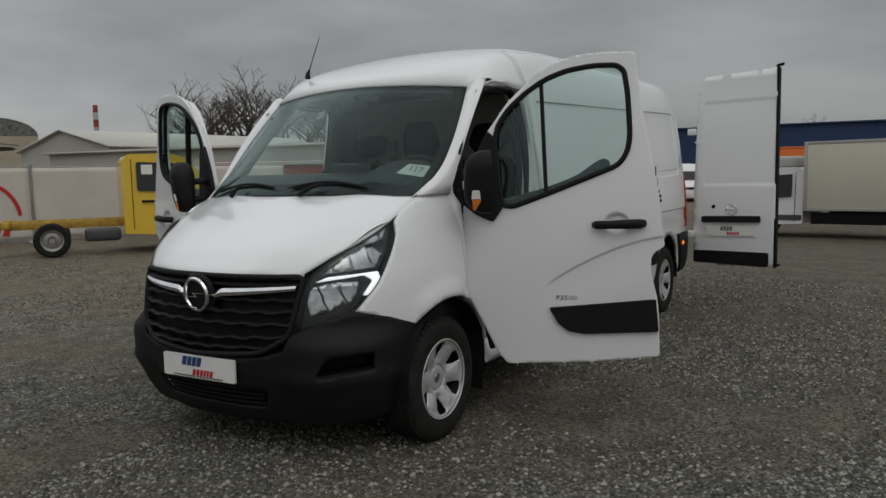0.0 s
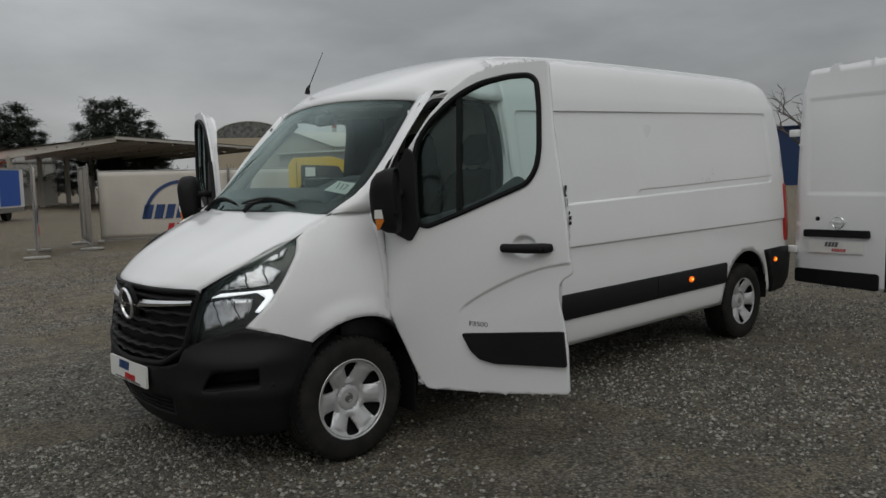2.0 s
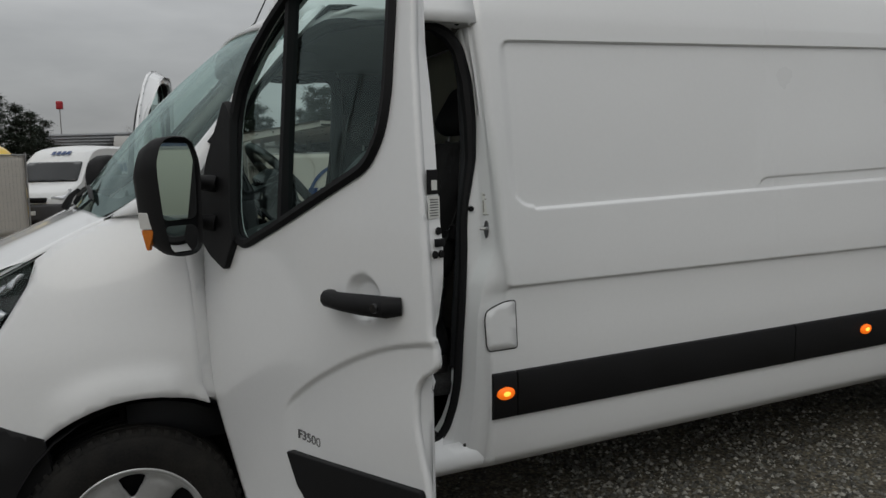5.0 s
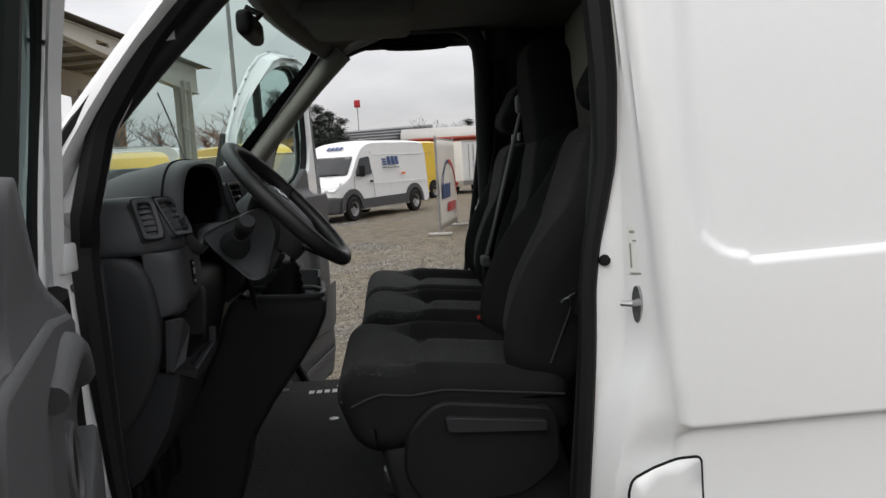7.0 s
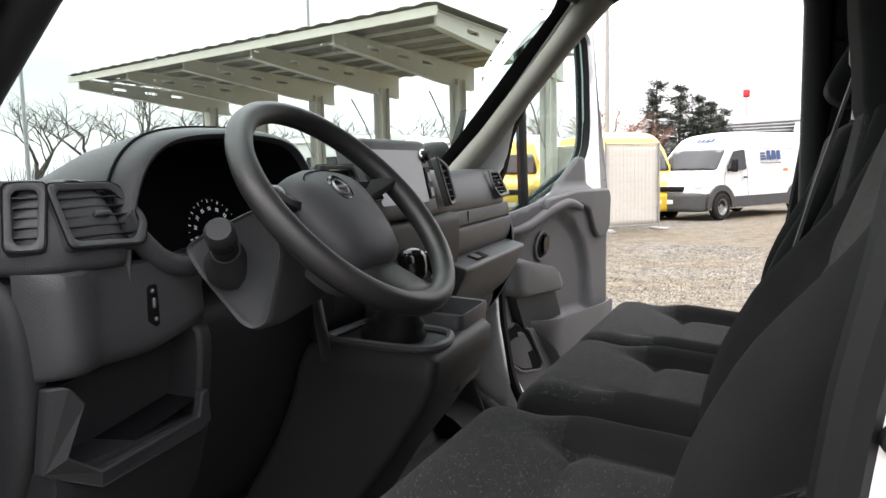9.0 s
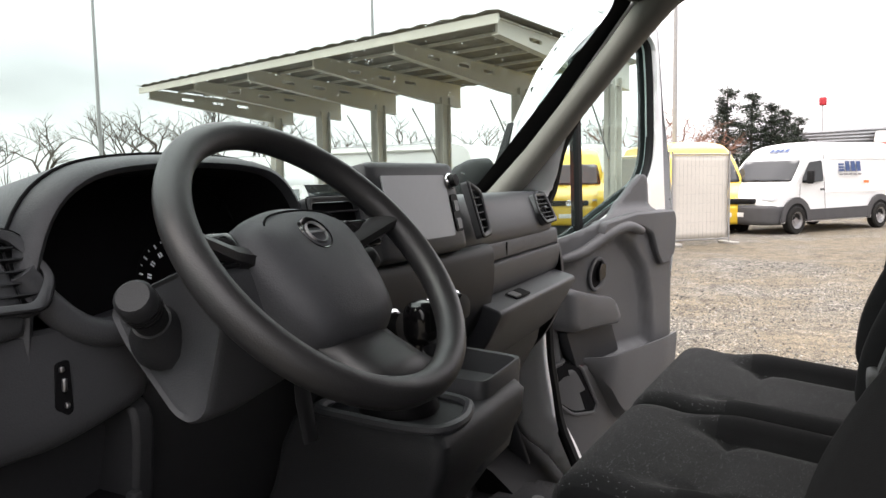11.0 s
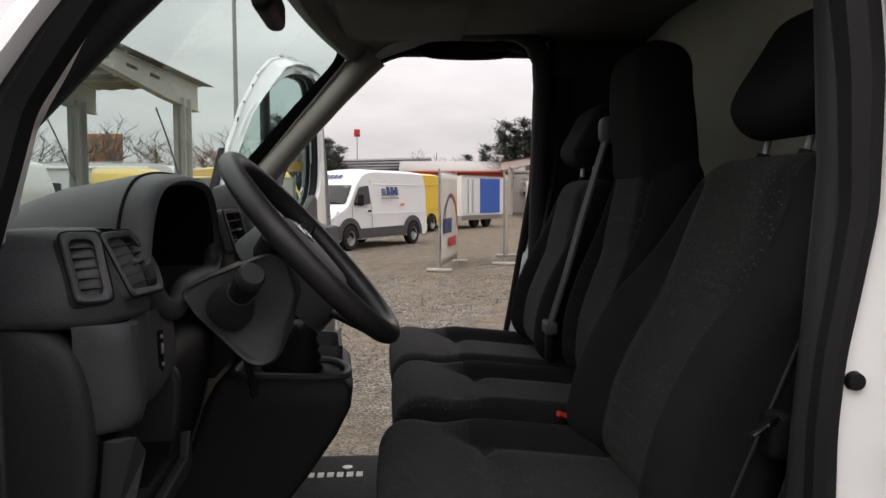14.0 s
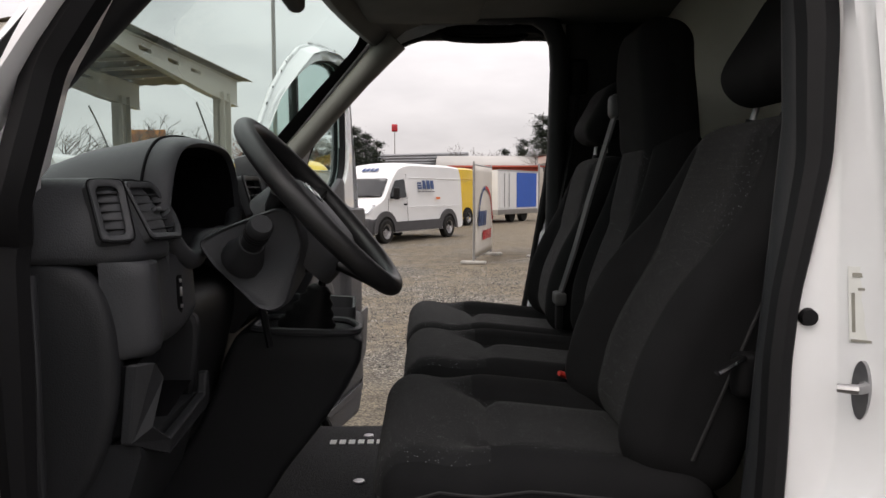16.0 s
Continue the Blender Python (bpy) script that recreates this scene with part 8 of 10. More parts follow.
for p, q in (((1.140, -0.215, 1.075), (1.085, -0.222, 1.098)), ((1.115, -0.245, 1.06), (1.065, -0.262, 1.078))):
    bk = thing("belt_buckle", "black belt buckle with red release button between the seats", "belt buckle", "belt buckles")
    bm = bmesh.new()
    tube(bm, [p, tuple((a + b) / 2 for a, b in zip(p, q))], [0.016, 0.018], 8, squash=0.6)
    part("buckle_body", bm, SEAL, bk)
    bm = bmesh.new()
    tube(bm, [tuple((a + b) / 2 for a, b in zip(p, q)), q], [0.015, 0.012], 8, squash=0.5)
    part("release_button", bm, REDPLASTIC, bk, "red release button")


# ---- the yard round the van ----
FENCEGREY = material("galvanised_tube", (0.34, 0.34, 0.34), 0.45, 0.6, 0.2, 12, stain=0.1)
TARP = material("off_white_tarpaulin", (0.60, 0.57, 0.52), 0.7, 0, 0.12, 1.2, 0.002, 30, stain=0.05)
TARPDIRTY = material("weathered_beige_tarpaulin", (0.46, 0.42, 0.36), 0.75, 0, 0.2, 1.5, 0.002, 30)
CONCRETE = material("pale_concrete", (0.40, 0.39, 0.36), 0.85, 0, 0.2, 6, 0.003, 60)
CREAMSTEEL = material("cream_painted_steel", (0.55, 0.53, 0.47), 0.5, 0, 0.12, 3, stain=0.1)
DECK = material("brown_grey_roof_deck", (0.21, 0.19, 0.16), 0.8, 0, 0.4, 2.0, 0.004, 30)
VANWHITE = material("white_vehicle_paint", (0.74, 0.75, 0.75), 0.32, 0, 0.05, 2, coat=0.5)
YELLOW = material("yellow_vehicle_paint", (0.72, 0.48, 0.03), 0.35, 0, 0.08, 2, coat=0.5)
YELLOWDIRTY = material("rusty_yellow_chassis", (0.55, 0.36, 0.03), 0.6, 0, 0.4, 9, second=(0.22, 0.12, 0.03))
ORANGE = material("orange_tarpaulin_body", (0.75, 0.16, 0.02), 0.5, 0, 0.1, 2)
DARKGLASS = material("dark_vehicle_glass", (0.012, 0.014, 0.016), 0.06, 0, 0.1, 3)
CREAMBOX = material("cream_box_body", (0.60, 0.58, 0.48), 0.5, 0, 0.06, 1.0)
BLUECURTAIN = material("blue_curtain", (0.02, 0.10, 0.45), 0.5, 0, 0.1, 3)
GREYCLAD = material("grey_plastic_cladding", (0.060, 0.060, 0.064), 0.6, 0, 0.15, 6)
BLUEWALL = material("navy_sheet_wall", (0.010, 0.035, 0.11), 0.55, 0, 0.15, 0.4)
WALLWHITE = material("weathered_white_wall", (0.46, 0.45, 0.42), 0.8, 0, 0.15, 0.3)
WALLBEIGE = material("beige_render_wall", (0.42, 0.37, 0.28), 0.85, 0, 0.15, 0.3)
ROOFRED = material("faded_red_roof", (0.42, 0.075, 0.045), 0.6, 0, 0.2, 0.6)
WALLPALE = material("pale_grey_render", (0.50, 0.48, 0.43), 0.85, 0, 0.12, 0.3)
ROOFPALE = material("cream_sheet_roof", (0.58, 0.57, 0.52), 0.6, 0, 0.1, 0.25)
GLAZE = material("hazy_gable_glazing", (0.20, 0.21, 0.20), 0.25, 0, 0.6, 1.4, second=(0.05, 0.055, 0.05))
ROOFGREY = material("pale_sheet_roof", (0.40, 0.39, 0.37), 0.6, 0, 0.15, 0.3)
CORRUGATED = material("corrugated_grey_sheet", (0.30, 0.31, 0.32), 0.45, 0.4, 0.15, 0.6)
BARK = material("dark_bark", (0.060, 0.050, 0.042), 0.9, 0, 0.35, 8, 0.01, 30)
TWIG = material("bare_twigs", (0.090, 0.075, 0.062), 0.9, 0, 0.3, 3)
RUSTTWIG = material("reddish_bare_twigs", (0.19, 0.095, 0.065), 0.9, 0, 0.3, 3)
NEEDLE = material("dark_pine_needles", (0.024, 0.038, 0.022), 0.8, 0, 0.5, 1.5)
BRICKRED = material("chimney_red_band", (0.33, 0.06, 0.05), 0.8, 0, 0.2, 1)
SIGNRED = material("red_sign_panel", (0.40, 0.02, 0.03), 0.4, 0, 0.1, 2)
SIGNBROWN = material("brown_poster", (0.16, 0.06, 0.03), 0.5, 0, 0.6, 1.5, second=(0.45, 0.20, 0.05))


def fence_panel(p, q, h, tarp=TARP, label="temporary fence panel of galvanised tube covered with pale tarpaulin", mark=False, lift=0.10):
    """A wire fence panel from p to q on the ground, with a fabric cover tied to it."""
    P0, P1 = Vector((*p, 0)), Vector((*q, 0))
    L = (P1 - P0).length
    u = (P1 - P0).normalized()
    n = Vector((u.y, -u.x, 0))
    f = thing("fence_panel", label, "fence", "temporary fence panels")
    at = lambda s, z, w=0.0: P0 + u * s + n * w + Vector((0, 0, z))
    for s in (0.02, L - 0.02):
        bm = bmesh.new()
        tube(bm, [at(s, 0.0), at(s, h + 0.06)], 0.021, 8)
        part("post", bm, FENCEGREY, f)
        bm = bmesh.new()
        box(bm, -0.26, 0.26, -0.09, 0.09, 0.0, 0.06, Matrix.Translation(at(s, 0.0)) @ Matrix.Rotation(math.atan2(n.y, n.x), 4, "Z"), 0.02)
        part("foot", bm, CONCRETE, f, "concrete fence foot")
    for z in (lift + 0.02, h):
        bm = bmesh.new()
        tube(bm, [at(0, z), at(L, z)], 0.016, 8)
        part("rail", bm, FENCEGREY, f)
    if L > 1.7:
        bm = bmesh.new()
        tube(bm, [at(L / 2, lift), at(L / 2, h)], 0.012, 6)
        part("middle_post", bm, FENCEGREY, f)
    # wire lattice, shared small rods joined
    bm = bmesh.new()
    k = 0
    s = 0.1
    while s < L:
        tube(bm, [at(s, lift), at(s, h)], 0.0022, 3)
        s += 0.1
    for i in range(int((h - lift) / 0.2)):
        tube(bm, [at(0, lift + 0.2 * i), at(L, lift + 0.2 * i)], 0.0022, 3)
    tagged(part("wire_mesh", bm, FENCEGREY, f), kind="stuff")
    if tarp:
        bm = bmesh.new()
        nu, nv = max(6, int(L / 0.15)), 14
        loft(bm, [[at(0.03 + (L - 0.06) * i / nu, lift + 0.04 + (h - lift - 0.06) * j / nv, 0.024 + 0.010 * math.sin(i * 0.9 + j * 0.35) * math.sin(math.pi * j / nv) + 0.006 * noise.noise(Vector((i * 0.4, j * 0.5, L)))) for i in range(nu + 1)] for j in range(nv + 1)])
        part("tarpaulin", bm, tarp, f, "slack pale tarpaulin", solid=0.004)
    return f, at, L


# long printed banner beyond the van
bd = Vector((2.09, -0.93, 0)).normalized()
b0 = Vector((4.3, 17.3, 0))
segs = [(0.0, 3.4), (3.42, 6.8), (6.82, 10.2)]
for i, (s0, s1) in enumerate(segs):
    p, q = b0 + bd * s0, b0 + bd * s1
    fp, at, L = fence_panel((p.x, p.y), (q.x, q.y), 1.92, TARP, "long off-white printed tarpaulin banner on a yard fence", lift=0.06)
    if i == 0:
        dealer_mark(fp, lambda u, v, w: at(2.0 + u, 0.60 + v, 0.045 + w), 1.50, arc=True)
fp, at, L = fence_panel((1.86, 13.68), (2.42, 15.88), 2.02, TARP)
dealer_mark(fp, lambda u, v, w: at(1.1 + u * 1.35, 0.75 + v * 1.2, 0.05 + w), 1.0, arc=True)
bm = bmesh.new()
loft(bm, [[at(0.03 + (L - 0.06) * i / 12, 0.13 + 1.86 * j / 8, -0.012 - 0.006 * math.sin(i + j * 0.5)) for i in range(13)] for j in range(9)])
part("tarpaulin", bm, TARP, fp, solid=0.003)
fence_panel((3.40, 15.05), (3.85, 17.4), 2.02, TARPDIRTY)
fence_panel((-1.32, 16.58), (-2.35, 15.50), 1.96, TARP, "temporary fence panel with dirty white tarpaulin cover")
fence_panel((-2.40, 15.52), (-4.0, 17.3), 1.96, TARP, "temporary fence panel with dirty white tarpaulin cover")


# ---- vehicles in the yard ----
def road_wheel(parent, x, y, r=0.33, w=0.22, steel=STEEL, side=1):
    m = Matrix.Translation((x, y, r)) @ Matrix.Rotation(radians(-90 * side), 4, "X")
    bm = bmesh.new()
    lathe(bm, [(r * 0.60, -w / 2), (r * 0.9, -w / 2), (r, -w * 0.36), (r, w * 0.36), (r * 0.9, w / 2), (r * 0.62, w / 2)], m, 28)
    wh = part("wheel", bm, RUBBER, parent)
    bm = bmesh.new()
    lathe(bm, [(0.0, w * 0.30), (r * 0.18, w * 0.32), (r * 0.24, w * 0.18), (r * 0.48, w * 0.14), (r * 0.54, w * 0.42), (r * 0.63, w * 0.45)], m, 24)
    part("rim", bm, steel, wh)
    return wh


def delivery_van(name, label, paint, L, H, at, clad=None, group="parked vans", wb=None):
    """A tall panel van: x forwards, its middle at the origin, about 2.05 m wide."""
    v = thing(name, label, "van", group, at)
    W, f = 1.02, L / 2
    low, high = (f - 0.80, 1.27), (f - 1.38, H * 0.80)
    side = [(-f, 0.42), (-f, H * 0.84), (-f + 0.05, H * 0.955), (-f + 0.22, H * 0.985), (-f + 0.8, H), (f - 2.45, H), (f - 2.05, H * 0.975), (f - 1.72, H * 0.915), high, low, (f - 0.42, 1.14), (f - 0.16, 1.02), (f - 0.05, 0.86), (f, 0.66), (f - 0.02, 0.42), (f - 0.10, 0.28), (-f + 0.1, 0.30)]

    def B(x, z, t, out=0.0):
        """A point of the shell: t runs from -1 to 1 across."""
        width = W * (1 - 0.13 * ease(1.05, H, z) ** 1.2) * (1 - 0.05 * ease(f - 1.3, f, x))
        crown = 0.05 * (t * t) * ease(H * 0.90, H, z)
        return Vector((x - 0.20 * abs(t) ** 3 * ease(f - 1.7, f - 0.1, x) + out * (1.0 if x > f - 1.6 else 0.0), t * (width + (out if x <= f - 1.6 else 0.0)), z - crown))
    bm = bmesh.new()
    pts = rounded(side, 0.09, 4)
    ts = (-1.0, -0.985, -0.95, -0.85, -0.6, -0.3, 0.0, 0.3, 0.6, 0.85, 0.95, 0.985, 1.0)
    rings = []
    for t in ts:
        k = 1 - 0.030 * ease(0.93, 1.0, abs(t))
        rings.append([B(x * (k if x < -f + 0.3 or x > f - 0.6 else 1.0), 0.3 + (z - 0.3) * (k if z > 0.6 else 1.0), t) for x, z in pts])
    loft(bm, rings, True, True)
    part("body", bm, paint, v, smooth=40)
    wx = wb or (f - 0.95, -f + 1.05)
    flank = lambda x, z, w: Vector((x, W * (1 - 0.13 * ease(1.05, H, z) ** 1.2) * (1 - 0.05 * ease(f - 1.3, f, x)) + w, z))
    for x in wx:
        for s in (1, -1):
            road_wheel(v, x, s * (W - 0.055), 0.345, 0.22, STEEL, s)
            bm = bmesh.new()
            slab(bm, arch(x, 0.36, 0.43, 0, 180, 16), lambda a, z, w: Vector((a, s * (W - 0.06 + w), z)), 0.066)
            part("wheel_arch", bm, SEAL, v)
    # windscreen laid on the slope of the shell
    bm = bmesh.new()
    def slope(u, k):
        x, z = low[0] + (high[0] - low[0]) * k, low[1] + (high[1] - low[1]) * k
        return B(x, z, u, 0.0) + Vector((0.014, 0, 0.012))
    region(bm, rounded([(-0.90, 0.05), (0.90, 0.05), (0.88, 0.95), (-0.88, 0.95)], 0.08, 4), slope, 0.12)
    screen_ob = part("windscreen", bm, DARKGLASS, v, "dark raked windscreen", solid=0.008)
    bm = bmesh.new()
    for u in (-0.45, 0.15):
        tube(bm, [slope(u, 0.03) + Vector((0.01, 0, 0.01)), slope(u + 0.42, 0.10) + Vector((0.012, 0, 0.012))], 0.012, 5)
    part("wiper", bm, SEAL, screen_ob)
    for s in (1, -1):
        on = lambda x, z, w: Vector((x - 0.0, s * flank(x, z, 0.003 + w).y, z))
        bm = bmesh.new()
        slab(bm, rounded([(f - 2.02, 1.30), (f - 1.18, 1.26), (f - 1.20, 1.40), (f - 1.52, H * 0.765), (f - 2.02, H * 0.785)], 0.07, 4), on, 0.010)
        part("side_window", bm, DARKGLASS, v, "dark cab side window")
        bm = bmesh.new()
        tube(bm, [on(f - 1.28, 1.30, 0.0), on(f - 1.24, 1.34, 0.14)], 0.03, 6)
        cushion(bm, -0.06, 0.05, -0.09, 0.09, -0.17, 0.17, 0.045, Matrix.Translation(on(f - 1.23, 1.42, 0.20)), 3)
        part("mirror", bm, SEAL, v, "black door mirror")
        bm = bmesh.new()
        def lampskin(u, z, w):
            return B(f - 0.02 - 0.62 * ease(0.80, 1.14, z) * 0.55 - 0.10 * (z - 0.8), z, s * u, 0.0) + Vector((0.015 + w, s * (0.012 + w), 0.004))
        slab(bm, rounded([(0.60, 0.88), (0.97, 0.84), (1.0, 0.98), (0.97, 1.12), (0.80, 1.06)], 0.05, 3), lampskin, 0.012)
        lampob = part("headlamp", bm, GREYSCREEN, v, "clear headlamp")
        bm = bmesh.new()
        slab(bm, rounded([(0.72, 0.90), (0.92, 0.88), (0.94, 1.02), (0.82, 1.02)], 0.03, 3), lambda u, z, w: lampskin(u, z, w + 0.013), 0.004)
        part("reflector", bm, CHROME, lampob)
        for x in (f - 2.14, f - 1.10):
            bm = bmesh.new()
            slab(bm, [(x, 0.50), (x + 0.014, 0.50), (x + 0.014, 1.26 if x > f - 1.5 else H * 0.85), (x, 1.26 if x > f - 1.5 else H * 0.85)], on, 0.003)
            part("door_gap", bm, SEAL, v)
        bm = bmesh.new()
        box(bm, f - 2.06, f - 1.92, s * flank(f - 2.0, 1.1, 0.0).y - 0.02, s * flank(f - 2.0, 1.1, 0.02).y + 0.0, 1.07, 1.12, r=0.008)
        part("handle", bm, SEAL, v)
        for z0, x0, x1 in ((H * 0.80, -f + 0.25, f - 2.3), (1.02, -f + 0.25, f - 2.2)):
            bm = bmesh.new()
            tube(bm, [on(x0, z0, 0.0), on((x0 + x1) / 2, z0, 0.0), on(x1, z0, 0.0)], 0.012, 5)
            part("swage_line", bm, paint, v)
        if clad:
            bm = bmesh.new()
            slab(bm, rounded([(-f + 1.50, 0.32), (f - 1.40, 0.32), (f - 1.40, 0.60), (-f + 1.50, 0.62)], 0.03, 2), lambda x, z, w: Vector((x, s * (W - 0.01 + w), z)), 0.035)
            part("lower_cladding", bm, clad, v, "grey lower cladding")
            for x in wx:
                bm = bmesh.new()
                slab(bm, arch(x, 0.34, 0.58, -4, 184, 16) + arch(x, 0.34, 0.43, 184, -4, 16), lambda a, z, w: Vector((a, s * (W - 0.015 + w), z)), 0.045)
                part("arch_cladding", bm, clad, v)
    bm = bmesh.new()
    cushion(bm, f - 0.40, f + 0.05, -0.99, 0.99, 0.24, 0.74, 0.10, None, 5, 0.0, lambda p: Vector((p.x - 0.24 * abs(p.y / 0.99) ** 3, p.y, p.z)))
    part("bumper", bm, clad or paint, v, "front bumper")
    bm = bmesh.new()
    cushion(bm, f - 0.16, f + 0.020, -0.52, 0.52, 0.76, 0.90, 0.04, None, 4)
    part("grille", bm, SEAL, v, "dark front grille")
    bm = bmesh.new()
    lathe(bm, [(0.0, 0.010), (0.055, 0.009), (0.075, 0.012), (0.085, 0.0)], Matrix.Translation((f + 0.02, 0, 0.83)) @ Matrix.Rotation(radians(90), 4, "Y"), 20)
    part("emblem_ring", bm, CHROME, v)
    bm = bmesh.new()
    box(bm, f + 0.045, f + 0.060, -0.26, 0.26, 0.44, 0.55, r=0.004)
    part("plate", bm, PLATE, v, "white plate")
    bm = bmesh.new()
    cushion(bm, -f - 0.06, -f + 0.12, -0.98, 0.98, 0.34, 0.58, 0.05, None, 3)
    part("rear_bumper", bm, clad or SEAL, v)
    return v


ducato_dir = (Vector((-0.30, 19.82, 0)) - Vector((1.33, 22.45, 0))).normalized()
LV, HV = 5.55, 2.34
near_side = Vector((-ducato_dir.y, ducato_dir.x, 0))
fw = Vector((-0.30, 19.82, 0)) + near_side * -0.90 * (1 if near_side.dot(Vector((0, -1, 0))) > 0 else -1)
centre = fw - ducato_dir * (LV / 2 - 0.95)
courier = delivery_van("courier_van", "white courier panel van with grey cladding and navy lettering bars", VANWHITE, LV, HV, Matrix.Translation(centre) @ Matrix.Rotation(math.atan2(ducato_dir.y, ducato_dir.x), 4, "Z"), clad=GREYCLAD)
for s in (1, -1):
    fn = lambda u, v, w: Vector((-s * u * 1.0, s * (1.02 * (1 - 0.13 * ease(1.05, HV, v + 1.55) ** 1.2) + 0.004 + w), v + 1.55))
    sh = lambda u, v, w: fn(u + (0.55 if s > 0 else -0.55), v, w)
    bars("lettering", courier, NAVY, [(-0.62, -0.38, 0.15, 0.20), (-0.62, -0.38, 0.075, 0.125), (-0.62, -0.38, 0.0, 0.05)] + [(-0.32 + 0.24 * k, -0.14 + 0.24 * k, 0.0, 0.26) for k in range(3)], sh)
    bars("lettering", courier, GREYPRINT, [(-0.62 + 0.2 * k, -0.46 + 0.2 * k, -0.10, -0.065) for k in range(5)], sh)
    bars("side_badge", courier, ORANGE, [(0.42, 0.66, -0.32, -0.25)], sh)
bars("roof_lettering", courier, NAVY, [(-0.30 + 0.15 * k, -0.19 + 0.15 * k, 0.0, 0.10) for k in range(4)], lambda u, v, w: Vector((LV / 2 - 1.55 - v * 1.6, -u, HV * 0.868 + v * 0.95 + w + 0.03)))

van2 = delivery_van("parked_van", "bright yellow delivery van with dark front grille", YELLOW, 5.6, 2.45, Matrix.Translation((-3.35, 21.6, 0)) @ Matrix.Rotation(math.atan2(-0.86, 0.52), 4, "Z"))
van3 = delivery_van("parked_van", "bright yellow delivery van with dark front grille", YELLOW, 5.6, 2.5, Matrix.Translation((1.0, 30.0, 0)) @ Matrix.Rotation(math.atan2(-0.84, -0.54), 4, "Z"))
van4 = delivery_van("parked_van", "bright yellow delivery van with dark front grille", YELLOW, 5.6, 2.35, Matrix.Translation((-6.55, 20.7, 0)) @ Matrix.Rotation(math.atan2(-0.93, 0.36), 4, "Z"))
van5 = delivery_van("parked_van", "small white van parked far across the yard", VANWHITE, 5.0, 2.3, Matrix.Translation((44, 9.2, -0.4)) @ Matrix.Rotation(radians(200), 4, "Z"))


def chassis_cab(at, label, pull=0.0):
    """A yellow cab on a bare ladder chassis; x forwards, the rear wheel at the origin."""
    t = thing("chassis_truck", label, "truck", "yard trucks", at)
    for s in (0.40, -0.40):
        bm = bmesh.new()
        box(bm, -0.85, 2.6 + pull, s - 0.04, s + 0.04, 0.56, 0.72, r=0.01)
        part("chassis_rail", bm, YELLOWDIRTY, t, "rusty yellow frame rail")
    for x in (-0.8, -0.1, 0.6, 1.2):
        bm = bmesh.new()
        box(bm, x - 0.05, x + 0.05, -0.42, 0.42, 0.58, 0.69, r=0.008)
        part("cross_member", bm, YELLOWDIRTY, t)
    for s in (1, -1):
        road_wheel(t, 0.0, s * 0.80, 0.345, 0.22, STEEL, s)
        road_wheel(t, 3.55 + pull, s * 0.80, 0.345, 0.22, STEEL, s)
        bm = bmesh.new()
        box(bm, -0.92, -0.74, s * 0.55 - 0.18, s * 0.55 + 0.18, 0.60, 0.74, r=0.01)
        part("rear_bracket", bm, YELLOWDIRTY, t)
    bm = bmesh.new()
    cushion(bm, 0.6, 1.3, -0.80, -0.42, 0.28, 0.55, 0.08, None, 3)
    part("tank", bm, GREYCLAD, t, "dark fuel tank")
    bm = bmesh.new()
    tube(bm, [(0.0, -0.75, 0.36), (0.0, 0.75, 0.36)], 0.07, 10)
    part("axle", bm, SEAL, t)
    W = 0.96
    side = rounded([(2.35, 0.42), (2.35, 1.92), (2.46, 2.06), (3.30, 2.08), (3.62, 1.98), (4.15, 1.34), (4.75, 1.15), (4.92, 0.95), (4.95, 0.55), (4.85, 0.36), (3.98, 0.36), (3.9, 0.68), (3.72, 0.80), (3.40, 0.80), (3.22, 0.66), (3.14, 0.36)], 0.05, 3)
    bm = bmesh.new()
    loft(bm, [[Vector((x + pull, y * W * (1 - 0.10 * ease(1.1, 2.3, z)), z)) for x, z in side] for y in (-1, -0.96, 0.96, 1)], True, True)
    part("cab", bm, YELLOW, t, "yellow truck cab", smooth=30)
    for s in (1, -1):
        fnw = lambda x, z, w: Vector((x + pull, s * (W * (1 - 0.10 * ease(1.1, 2.3, z)) + 0.002 + w), z))
        bm = bmesh.new()
        slab(bm, rounded([(2.62, 1.30), (3.78, 1.26), (3.74, 1.42), (3.46, 1.86), (2.62, 1.90)], 0.06, 3), fnw, 0.01)
        part("side_window", bm, DARKGLASS, t, "dark side window")
        bm = bmesh.new()
        slab(bm, [(2.72, 1.64), (2.94, 1.64), (2.94, 1.84), (2.72, 1.84)], lambda x, z, w: fnw(x, z, w + 0.011), 0.003)
        part("paper_sign", bm, PAPER, t)
        bm = bmesh.new()
        slab(bm, [(3.18 + 0.24 * math.cos(a), 1.05 + 0.15 * math.sin(a)) for a in [2 * math.pi * k / 24 for k in range(24)]], fnw, 0.004)
        oval = part("oval_sign", bm, PLATE, t, "white oval door sign")
        bars("lettering", oval, GREYPRINT, [(3.02 + 0.055 * k, 3.06 + 0.055 * k, 1.03, 1.11) for k in range(6)], lambda x, z, w: fnw(x, z, w + 0.005))
        bm = bmesh.new()
        slab(bm, [(2.52, 0.50), (2.535, 0.50), (2.535, 1.96), (2.52, 1.96)], fnw, 0.003)
        part("door_gap", bm, SEAL, t)
        bm = bmesh.new()
        box(bm, 2.70 + pull, 2.95 + pull, s * (W + 0.005) - 0.015, s * (W + 0.005) + 0.015, 1.06, 1.10, r=0.006)
        part("handle", bm, SEAL, t)
    return t


